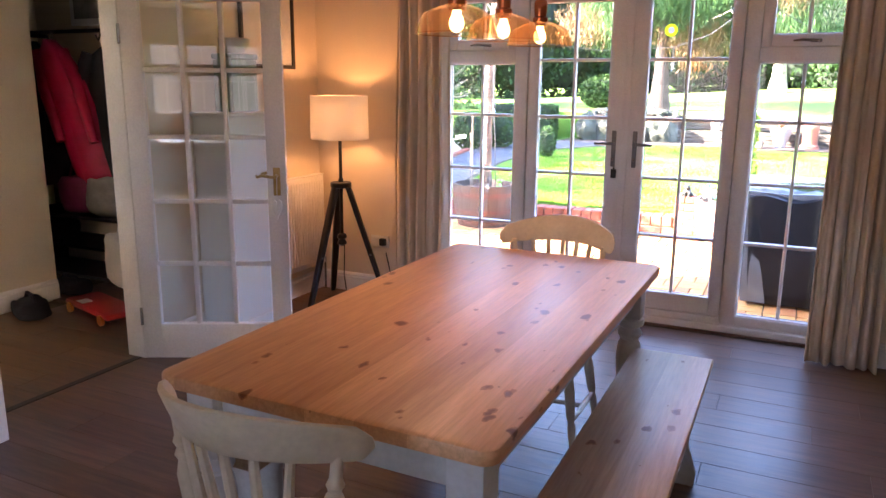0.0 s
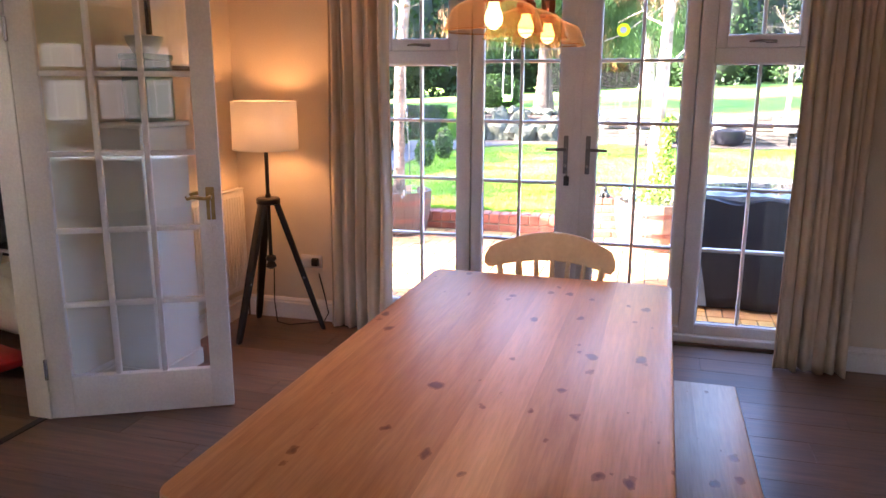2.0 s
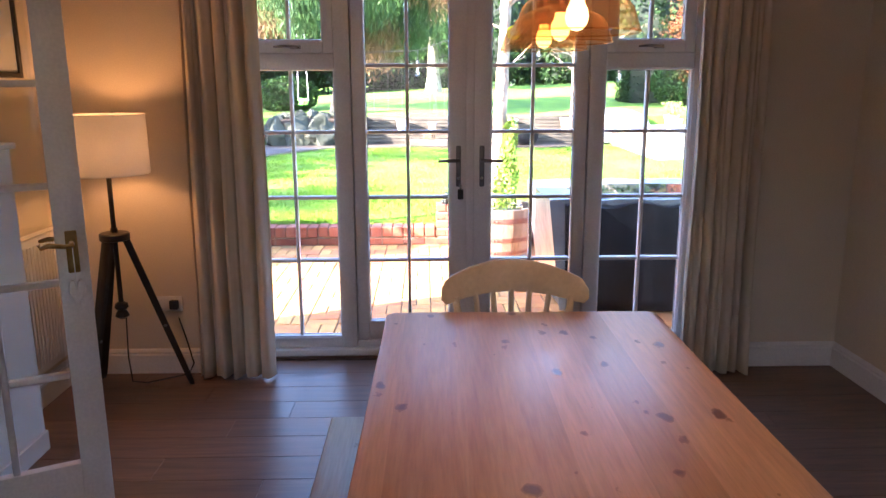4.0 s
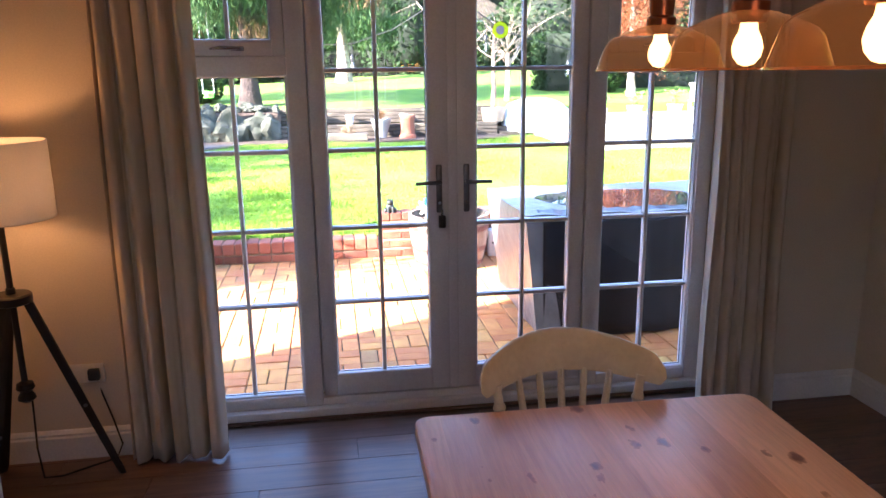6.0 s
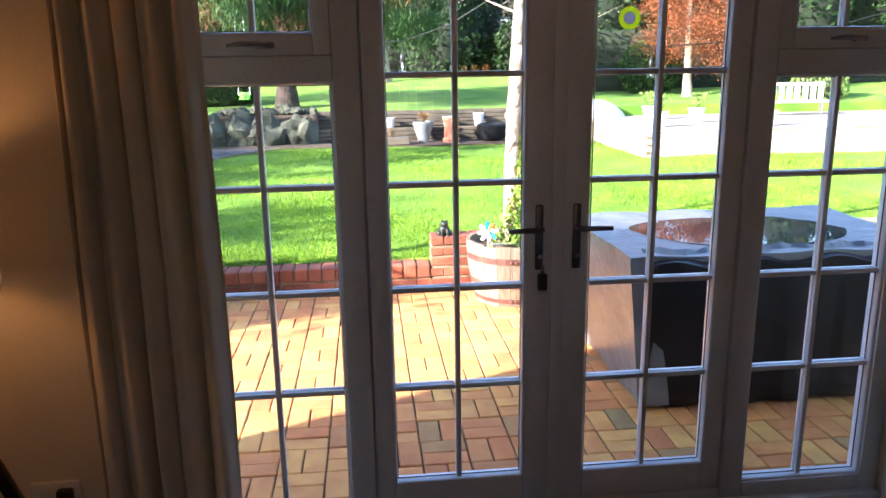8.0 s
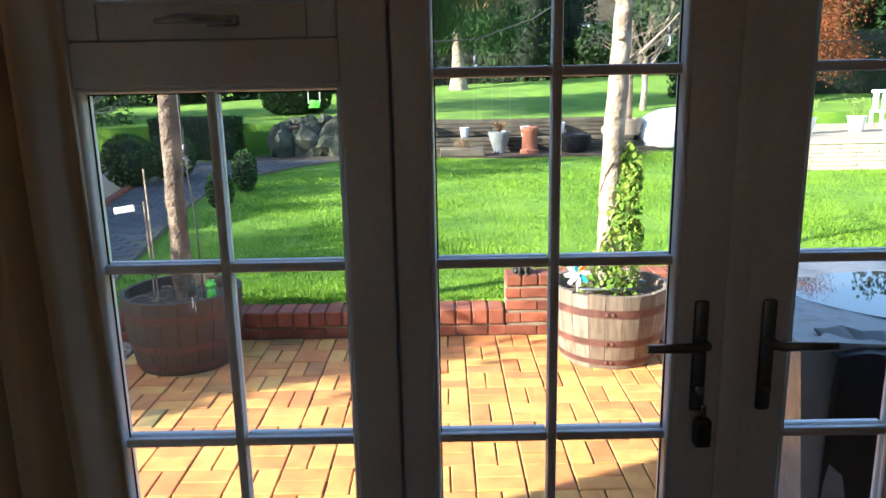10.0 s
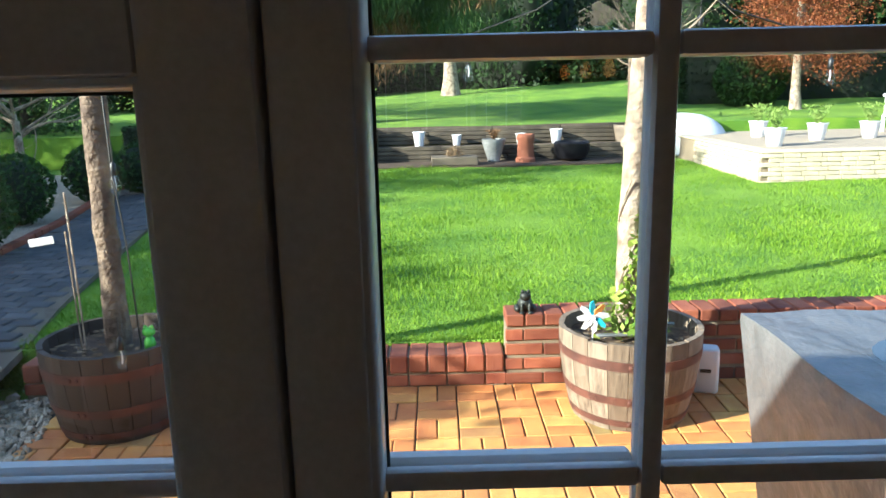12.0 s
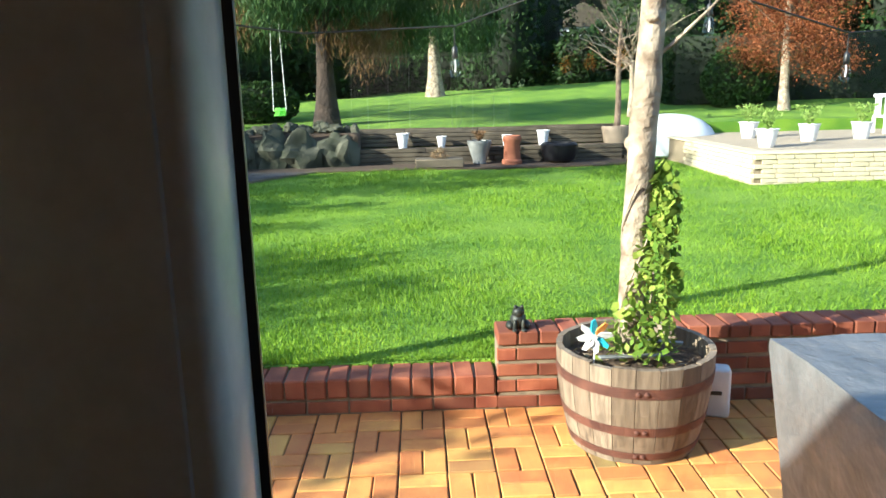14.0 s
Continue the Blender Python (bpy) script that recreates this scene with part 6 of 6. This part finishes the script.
for c, r in (((0, 0, 0.045), (0.045, 0.05, 0.05)), ((0, -0.022, 0.098), (0.034, 0.034, 0.03)), ((-0.017, -0.03, 0.126), (0.011, 0.011, 0.012)), ((0.017, -0.03, 0.126), (0.011, 0.011, 0.012)), ((-0.045, -0.01, 0.022), (0.022, 0.04, 0.024)), ((0.045, -0.01, 0.022), (0.022, 0.04, 0.024)), ((-0.022, -0.05, 0.03), (0.011, 0.012, 0.035)), ((0.022, -0.05, 0.03), (0.011, 0.012, 0.035)), ((-0.024, -0.064, 0.008), (0.016, 0.02, 0.008)), ((0.024, -0.064, 0.008), (0.016, 0.02, 0.008))):
    got = bmesh.ops.create_icosphere(bm, subdivisions=2, radius=1.0)
    for v in got["verts"]:
        v.co = Vector((v.co.x * r[0] + c[0], v.co.y * r[1] + c[1], v.co.z * r[2] + c[2]))
part("figure", bm, M["frog"], fr, "", 180)

pw = thing("pinwheel", "toy pinwheel with white, orange and turquoise petals", "toy", at=(0.25, 7.50, PZ + 0.42))
part("stick", tube([(0, 0, -0.02), (0.005, 0, 0.13)], 0.004, 6), M["white_plastic"], pw)
for k in range(8):
    a = k * math.pi / 4
    m = ("white_plastic", "orange", "cyan", "white_plastic", "white_plastic", "white_plastic", "white_plastic", "cyan")[k]
    pts = [(0, 0), (0.030, 0.022), (0.075, 0.018), (0.085, 0.0), (0.05, -0.012)]
    part("petal", extrude_outline(pts, -0.004, 0.004), M[m], pw, "", None, Matrix.Translation((0, -0.012, 0.145)) @ Euler((0, -a, 0)).to_matrix().to_4x4() @ pose(0, 0, 0, 18))
part("hub", lathe([(0.010, 0), (0.010, 0.02)], 12), M["white_plastic"], pw, "", 40, pose(0, -0.008, 0.145, 90))
cn = thing("white_canister", "white plastic can leaning behind the barrel", "canister", at=(0.96, 7.82, PZ), rz=-14)
part("body", bbox(-0.075, 0.075, -0.05, 0.05, 0.0, 0.27, 0.022, 3), M["white_plastic"], cn)
part("mark", bbox(-0.03, 0.03, -0.054, -0.050, 0.13, 0.15), M["black"], cn, "small dark printed mark")
sl = thing("slate_pieces", "pale plastic slats lying in the barrel", "slats", at=(*B1, PZ + 0.43))
part("slat", bbox(-0.24, 0.10, -0.13, -0.10, 0.02, 0.032, 0.003), M["grey_pot"], sl, "", 40, pose(0, 0, 0, 0, 4, 12))
part("slat", bbox(-0.20, 0.22, 0.06, 0.09, 0.03, 0.042, 0.003), M["grey_pot"], sl, "", 40, pose(0, 0, 0, 0, -3, -24))

# stake, label and frog in the second barrel
st = thing("plant_stake", "bamboo stakes with a white plant label", "stake", at=(B2[0] - 0.13, B2[1] - 0.06, PZ + 0.40))
part("cane", tube([(0, 0, 0), (-0.01, 0, 0.85)], 0.006, 6), M["bark"], st)
part("cane", tube([(-0.03, 0.02, 0), (-0.035, 0.01, 0.65)], 0.005, 6), M["bark"], st)
part("plant_label", bbox(-0.13, 0.0, -0.012, -0.008, 0.60, 0.64, 0.003), M["white_plastic"], st, "blank white label", 40, pose(0, 0, 0, 0, -8, 0))
gf = thing("frog_toy", "lime green frog figure in the barrel", "ornament", at=(B2[0] + 0.22, B2[1] - 0.1, PZ + 0.42))
bm = bmesh.new()
for c, r in (((0, 0, 0.04), (0.03, 0.03, 0.05)), ((0, 0, 0.105), (0.034, 0.03, 0.026)), ((-0.016, 0, 0.13), (0.011,) * 3), ((0.016, 0, 0.13), (0.011,) * 3)):
    got = bmesh.ops.create_icosphere(bm, subdivisions=2, radius=1.0)
    for v in got["verts"]:
        v.co = Vector((v.co.x * r[0] + c[0], v.co.y * r[1] + c[1], v.co.z * r[2] + c[2]))
part("figure", bm, M["lime"], gf, "", 180)

# festoon lights
fs = thing("string_lights", "black festoon cable with clear glass bulbs", "lights", at=(0, 0, 0))
wire = [(-2.20, 7.70, 2.15), (-1.75, 8.0, 1.98), (-1.1, 8.2, 1.90), (-0.32, 8.3, 1.93), (0.05, 8.2, 2.05), (0.48, 7.70, 2.30)]
part("cable", tube(wire, 0.005, 6), M["cord"], fs)
wire2 = [(0.50, 7.70, 2.36), (1.1, 8.1, 2.02), (1.83, 8.4, 1.86), (3.2, 8.6, 1.93), (5.2, 8.7, 2.4)]
part("cable", tube(wire2, 0.005, 6), M["cord"], fs)
part("cable", tube([(-2.19, 7.62, 2.2), (-2.13, 7.55, 1.9), (-2.12, 7.54, 1.3), (-2.08, 7.52, 0.9), (-2.07, 7.53, 0.36)], 0.005, 6), M["cord"], fs)
part("support_pole", tube([(5.2, 8.7, 0.1), (5.2, 8.7, 2.45)], 0.03, 8), M["bark"], fs)


def festoon_bulb(p):
    b = part("lamp_holder", lathe([(0.006, 0.0), (0.015, -0.012), (0.017, -0.06), (0.014, -0.065)], 12), M["black"], fs, "", 40, Matrix.Translation(Vector(p) + Vector((0, 0, -0.10))))
    part("lead", tube([(0, 0, 0), (0, 0, 0.10)], 0.004, 6), M["cord"], b)
    g = part("bulb", lathe([(0.013, -0.062), (0.022, -0.085), (0.030, -0.115), (0.028, -0.14), (0.016, -0.157), (0.002, -0.162)], 16, close=False), M["glass"], b, "unlit clear bulb")
    g.visible_shadow = False
    part("filament", tube([(0, 0, -0.07), (0.004, 0, -0.10), (0, 0, -0.135)], 0.004, 6), M["white_pot"], b)


for p in ((-0.33, 8.3, 1.93), (1.83, 8.4, 1.86), (-1.75, 8.0, 1.98), (0.9, 8.0, 2.09), (3.2, 8.6, 1.93), (-2.11, 7.54, 1.42), (-2.05, 7.25, 0.62)):
    festoon_bulb(p)

# sticker on a pane
stk = thing("pane_sticker", "round yellow ring sticker with a mauve centre on a pane", "sticker", at=(0.235, YG - 0.004, 1.845))
part("ring", lathe([(0.020, 0), (0.037, 0), (0.037, 0.002), (0.020, 0.002), (0.020, 0)], 28, None, close=False), leaf_mat("yellow sticker film", (0.75, 0.85, 0.05), (0.8, 0.9, 0.06), 0.5, 0.85), stk, "", 40, pose(0, 0, 0, 90))
part("centre", lathe([(0.0195, 0), (0.0195, 0.0015)], 24), leaf_mat("mauve sticker film", (0.50, 0.47, 0.58), (0.54, 0.50, 0.62), 0.5, 0.8), stk, "", 40, pose(0, 0, 0, 90))


# ---- hall: coats and clutter ----
def coat(at, w, h, d, mat, label, seed, rz=0.0, skew=0.0):
    th = thing("coat", label, "coat", "coats on the rail", at=at, rz=rz)
    bm = bmesh.new()
    rows = []
    n = 28
    for j in range(13):
        q = j / 12
        row = []
        for k in range(n):
            a = 2 * math.pi * k / n
            ww = w * (0.28 + 0.22 * min(1, q * 5) + 0.16 * q) * (0.35 if j == 0 else 1)
            f = 1 + 0.10 * math.sin(5 * a + seed + 2 * q) * min(1, q * 3)
            row.append(bm.verts.new((ww * math.cos(a) * f + skew * q, d * 0.5 * math.sin(a) * f * (0.5 + 0.5 * q), -h * q + 0.03 * math.sin(a * 2 + seed) * (j == 12))))
        rows.append(row)
    for a, b in zip(rows, rows[1:]):
        for k in range(n):
            bm.faces.new((a[k], a[(k + 1) % n], b[(k + 1) % n], b[k]))
    bm.faces.new(rows[0])
    part("body", bm, M[mat], th, "", 60)
    for s in (-1, 1):
        part("sleeve", tube([(s * w * 0.38, 0, -0.08), (s * w * 0.52 + skew * 0.35, -0.06, -h * 0.35), (s * w * 0.5 + skew * 0.72, -0.10, -h * 0.72)], [0.07 * min(1, w / 0.5), 0.075 * min(1, w / 0.5), 0.055 * min(1, w / 0.5)], 10), M[mat], th)
    part("hook_loop", tube([(0, 0, 0.0), (0, 0.02, 0.05), (0, 0.05, 0.06)], 0.006, 6), M["black"], th)


rail = thing("coat_rail", "dark metal coat rail with hooks", "coat rail", at=(-3.45, 3.50, 1.86))
part("rail_bar", tube([(-1.1, 0, 0), (1.05, 0, 0)], 0.014, 8), M["black"], rail)
for x in (-0.95, -0.5, 0.0, 0.5):
    part("hook", tube([(x, 0, 0), (x, -0.03, -0.07), (x, -0.05, -0.03)], 0.007, 6), M["black"], rail)
for x in (-1.05, 1.0):
    part("bracket", bbox(x - 0.015, x + 0.015, 0, 0.36, -0.015, 0.015), M["black"], rail)
coat((-3.86, 3.40, 1.80), 0.29, 0.98, 0.22, "pink_cloth", "bright magenta waterproof coat hanging in the recess", 1, 8, 0.36)
coat((-4.25, 3.52, 1.80), 0.60, 1.05, 0.24, "dark_cloth", "dark navy coat hanging on the rail", 2)
coat((-3.35, 3.52, 1.78), 0.62, 1.05, 0.24, "dark_cloth", "dark padded coat hanging on the rail", 3)
coat((-2.95, 3.55, 1.78), 0.60, 1.1, 0.24, "dark_cloth", "long dark coat hanging on the rail", 4)


def bag(at, w, h, d, mat, label, seed):
    th = thing("bag", label, "bag", "bags under the coats", at=at, rz=20 * math.sin(seed))
    bm = bmesh.new()
    got = bmesh.ops.create_icosphere(bm, subdivisions=3, radius=1.0)
    for v in got["verts"]:
        q = v.co.copy()
        k = 1 + 0.16 * noise.noise(q * 2 + Vector((seed, 0, 0)))
        v.co = Vector((math.copysign(abs(q.x) ** 0.6, q.x) * w / 2, math.copysign(abs(q.y) ** 0.6, q.y) * d / 2, (math.copysign(abs(q.z) ** 0.6, q.z) + 1) * h / 2)) * k
        v.co.z = max(v.co.z, 0)
    part("body", bm, M[mat], th, "", 60)
    part("strap", tube([(-w * 0.3, 0, h * 0.95), (-w * 0.2, 0, h * 1.25), (w * 0.2, 0, h * 1.25), (w * 0.3, 0, h * 0.95)], 0.012, 6), M[mat], th)


shelf = thing("shoe_rack", "dark wooden shoe rack under the coats", "shoe rack", at=(-3.45, 3.50, 0))
for z in (0.10, 0.32, 0.54):
    part("shelf", bbox(-0.85, 0.9, -0.18, 0.2, z, z + 0.02, 0.003), M["black_wood"], shelf)
for x in (-0.85, 0.88):
    part("side", bbox(x, x + 0.02, -0.18, 0.2, 0.0, 0.56, 0.003), M["black_wood"], shelf)
bag((-3.75, 3.46, 0.56), 0.30, 0.28, 0.22, "purple_cloth", "dark purple rucksack on the rack", 1)
bag((-3.45, 3.44, 0.56), 0.28, 0.30, 0.22, "grey_bag", "silver-grey rucksack on the rack", 2)
bag((-4.05, 3.48, 0.34), 0.28, 0.16, 0.2, "dark_cloth", "dark soft bag on the rack", 3)
bag((-3.05, 3.22, 0.12), 0.42, 0.38, 0.2, "white_cover", "crumpled pale carrier bag leaning in the recess", 4)
bag((-3.40, 2.72, 0.0), 0.28, 0.13, 0.2, "dark_cloth", "pile of black shoes on the hall floor", 5)
bag((-3.70, 3.25, 0.0), 0.36, 0.10, 0.2, "dark_cloth", "dark shoes under the rack", 6)
sc = thing("toy_tray", "red plastic ride-on toy lying on the floor", "toy", at=(-3.05, 2.98, 0), rz=-15)
part("deck", bbox(-0.30, 0.30, -0.12, 0.12, 0.04, 0.085, 0.02, 2), M["red_plastic"], sc)
part("label", bbox(-0.16, -0.07, -0.10, -0.03, 0.085, 0.088), M["white_plastic"], sc, "blank white sticker")
for x in (-0.22, 0.22):
    for y in (-0.11, 0.11):
        part("wheel", lathe([(0.035, 0), (0.035, 0.02)], 14), M["orange"], sc, "", 40, pose(x, y - 0.01 * (y > 0), 0.035, 90))
hp = thing("hall_picture", "small white-framed picture above the coats", "picture", at=(-3.95, 3.86, 1.93))
part("frame", bbox(-0.22, 0.22, -0.025, 0.0, 0.0, 0.34, 0.006), M["white_paint"], hp)
part("print", bbox(-0.17, 0.17, -0.029, -0.025, 0.05, 0.29), M["grey_pot"], hp)

# white cabinet behind the open door, with a tin on it
cabn = thing("tall_cabinet", "narrow white painted cabinet against the wall", "cabinet", at=(-2.055, 3.17, 0))
part("body", bbox(-0.12, 0.125, -0.18, 0.19, 0.0, 1.32, 0.004), M["white_paint"], cabn)
part("top", bbox(-0.122, 0.150, -0.20, 0.20, 1.32, 1.345, 0.006), M["white_paint"], cabn)
part("plinth", bbox(-0.12, 0.135, -0.19, 0.195, 0.0, 0.09, 0.003), M["white_paint"], cabn)
tin = thing("storage_tin", "sage green storage tin on the cabinet", "tin", at=(-2.02, 3.19, 1.345))
part("body", bbox(-0.07, 0.075, -0.10, 0.12, 0.0, 0.30, 0.012, 2), M["green_box"], tin)
part("lid", bbox(-0.075, 0.080, -0.105, 0.125, 0.30, 0.33, 0.006), M["green_box"], tin)
jr = thing("ornament", "pale scalloped ceramic ornament on the tin", "ornament", at=(-2.02, 3.20, 1.675))
part("bowl", lathe([(0.05, 0), (0.06, 0.01), (0.085, 0.06), (0.09, 0.085), (0.07, 0.09)], 20), M["white_pot"], jr)
tg = thing("key_tag", "white paper tag hanging by a string from the radiator", "tag", at=(XW + 0.09, 3.50, 0.0))
part("tag_card", bbox(-0.003, 0.003, -0.035, 0.035, 0.60, 0.76, 0.002), M["white_plastic"], tg)
part("clip", bbox(-0.006, 0.006, -0.03, 0.03, 0.76, 0.785, 0.002), M["dark_steel"], tg)
part("string", tube([(0, 0, 0.785), (-0.01, 0.004, 0.84), (-0.03, 0, 0.874)], 0.0016, 6), M["cord"], tg)
sb = thing("sideboard", "white painted sideboard with a pine top", "sideboard", at=(-2.10, 1.10, 0))
part("body", bbox(-0.075, 0.16, -0.45, 0.46, 0.0, 0.74, 0.004), M["white_paint"], sb)
part("top", bbox(-0.078, 0.18, -0.47, 0.48, 0.74, 0.77, 0.006), M["pine"], sb, "pine top board")
for y in (-0.22, 0.23):
    dd = part("door", bbox(0.16, 0.178, y - 0.2, y + 0.2, 0.08, 0.70, 0.004), M["white_paint"], sb)
    part("knob", lathe([(0.008, 0), (0.014, 0.012), (0.010, 0.02)], 12), M["brass"], dd, "", 40, pose(0.178, y + 0.15, 0.45, 0, 90))

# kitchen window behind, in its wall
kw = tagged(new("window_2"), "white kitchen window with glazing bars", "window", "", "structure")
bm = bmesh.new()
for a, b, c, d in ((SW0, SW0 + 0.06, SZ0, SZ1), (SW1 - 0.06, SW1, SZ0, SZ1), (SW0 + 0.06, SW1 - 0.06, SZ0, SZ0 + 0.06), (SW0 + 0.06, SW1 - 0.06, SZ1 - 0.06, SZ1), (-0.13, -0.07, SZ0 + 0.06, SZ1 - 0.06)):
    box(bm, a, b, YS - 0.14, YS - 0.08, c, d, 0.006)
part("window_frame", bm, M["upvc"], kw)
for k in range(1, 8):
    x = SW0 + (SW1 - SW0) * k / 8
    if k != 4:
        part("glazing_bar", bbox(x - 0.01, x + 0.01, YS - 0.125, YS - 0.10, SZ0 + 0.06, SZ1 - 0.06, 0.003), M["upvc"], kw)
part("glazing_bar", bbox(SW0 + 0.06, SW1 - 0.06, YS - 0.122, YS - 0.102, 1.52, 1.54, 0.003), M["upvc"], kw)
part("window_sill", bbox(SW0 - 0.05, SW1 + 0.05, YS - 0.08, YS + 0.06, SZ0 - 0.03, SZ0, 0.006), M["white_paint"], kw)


# ---- pieces of the setting ----
lay_wall(low, -2.97, -0.15, YW, 1, 0.118, 0.085, 0.108)
lay_wall(high, -0.15, 3.4, YW, 4, 0.352, 0.0885, 0.070)

# laminate planks
PW, PL = 0.19, 1.28
PLANK = mesh_of(bbox(-PL / 2 + 0.0008, PL / 2 - 0.0008, -PW / 2 + 0.0008, PW / 2 - 0.0008, -0.012, 0.0, 0.0009), "plank", M["floor"], None)
row = 0
y = YS + PW / 2
while y < 4.44:
    x = -2.2 + PL / 2 - (0.0, 0.46, 0.87, 0.25)[row % 4]
    if y < 3.9:
        x -= PL
    while x - PL / 2 < XE:
        b = new("plank", PLANK)
        b.parent = floor
        over = max(0.0, x + PL / 2 - XE - 0.05)
        b.matrix_basis = Matrix.Translation((x - over / 2, y, 0)) @ Matrix.Diagonal(((PL - over) / PL, 1, 1, 1))
        x += PL
    y += PW
    row += 1

# basketweave pavers: pairs, turned in every other square
SQ = 0.222
PAVER = mesh_of(bbox(-0.1072, 0.1072, -0.0520, 0.0520, -0.05, 0.0, 0.005), "paver", M["paver"], None)
rp = random.Random(11)
far = []
ix0, ix1, iy1 = int(-2.95 / SQ), int(6.0 / SQ), 15
for ix in range(ix0, ix1):
    for iy in range(iy1):
        cx, cy = (ix + 0.5) * SQ, 4.66 + (iy + 0.5) * SQ
        if cy + 0.11 > 8.02 or cx < -2.30 - 0.273 * (cy - 6.2):
            continue
        turn = (ix + iy) % 2
        for s in (-1, 1):
            ox, oy = (0, s * SQ / 4) if not turn else (s * SQ / 4, 0)
            m = pose(cx + ox, cy + oy, PZ + rp.uniform(-0.003, 0.003), rp.uniform(-0.7, 0.7), rp.uniform(-0.7, 0.7), (90 if turn else 0) + rp.uniform(-1.0, 1.0))
            if -1.35 < cx < 0.98 and 5.2 < cy < 8.1:
                b = new("paver", PAVER)
                b.parent = pave
                b.matrix_basis = m
            else:
                far.append(m)
co = np.array([v.co[:] for v in PAVER.vertices])
fc = [tuple(p.vertices) for p in PAVER.polygons]
vv, ff = [], []
for k, m in enumerate(far):
    a = np.array(m)
    vv.append(co @ a[:3, :3].T + a[:3, 3])
    ff += [tuple(i + k * len(co) for i in f) for f in fc]
me = bpy.data.meshes.new("far_pavers")
me.from_pydata(np.concatenate(vv).tolist(), [], ff)
me.materials.append(M["paver_far"])
ob = tagged(new("outer_pavers", me), "brick pavers of the outer patio", "", "", "stuff")
ob.parent = pave

# path setts
SETT = mesh_of(bbox(-0.10, 0.10, -0.065, 0.065, -0.04, 0.0, 0.008), "sett", M["path"], None)
vv, ff = [], []
co = np.array([v.co[:] for v in SETT.vertices])
fc = [tuple(p.vertices) for p in SETT.polygons]
k = 0
y = 5.3
while y < 17.9:
    xa, xb = np.interp(y, PATH_Y, PATH_L), np.interp(y, PATH_Y, PATH_R)
    x = xa + 0.12 + (0.1 if k % 2 else 0)
    while x < xb - 0.1:
        a = np.array(pose(x, y, path_z(y) + 0.010 + rp.uniform(-0.004, 0.004), rp.uniform(-2, 2), rp.uniform(-2, 2), rp.uniform(-3, 3)))
        ff += [tuple(i + len(vv) * len(co) for i in f) for f in fc]
        vv.append(co @ a[:3, :3].T + a[:3, 3])
        x += 0.212
    y += 0.14
    k += 1
me = bpy.data.meshes.new("setts")
me.from_pydata(np.concatenate(vv).tolist(), [], ff)
me.materials.append(M["path_far"])
ob = tagged(new("path_setts", me), "small blue-grey setts of the garden path", "", "", "stuff")
ob.parent = path
# brick edging along the bed
for k in range(58):
    y = 6.3 + 0.2 * k
    b = new("edging_brick", CAP)
    b.parent = path
    b.matrix_basis = pose(np.interp(y, PATH_Y, PATH_L) - 0.07, y, path_z(y) + 0.012, 0, 0, 6 + 4 * math.sin(k)) @ Matrix.Diagonal((0.9, 0.8, 1, 1))

# loose stones between the patio and the path
PEB = bmesh.new()
bmesh.ops.create_icosphere(PEB, subdivisions=1, radius=1.0)
co = np.array([v.co[:] for v in PEB.verts])
fc = [tuple(v.index for v in f.verts) for f in PEB.faces]
PEB.free()
vv, ff = [], []
for k in range(3600):
    y = rp.uniform(5.0, 7.95)
    ex = -2.30 - 0.273 * (y - 6.2) - 0.05
    pr_ = float(np.interp(y, PATH_Y, PATH_R))
    x = ex + 0.08 - (ex - pr_ + 0.25) * rp.random() ** 1.3
    q = rp.uniform(0.008, 0.022) * (2.2 if k % 60 == 0 else 1.0)
    z = -0.097 if x > pr_ else path_z(y) + 0.010
    ff += [tuple(i + len(vv) * len(co) for i in f) for f in fc]
    a = np.array(Euler((rp.uniform(0, 6), rp.uniform(0, 6), rp.uniform(0, 6))).to_matrix())
    vv.append((co * np.array([1.3, 1.0, 0.75]) * q * np.array([rp.uniform(0.8, 1.2) for _ in range(3)])) @ a.T + np.array([x, y, z + q * 0.5]))
me = bpy.data.meshes.new("pebbles")
me.from_pydata(np.concatenate(vv).tolist(), [], ff)
me.materials.append(mottled("pale pebbles", (0.50, 0.40, 0.27), (0.74, 0.64, 0.48), 20, 0.85, bump=0.3, vary=0.6, island=True))
tagged(new("pebbles", me), "loose pale pebbles along the patio edge", "pebbles", "", "stuff")
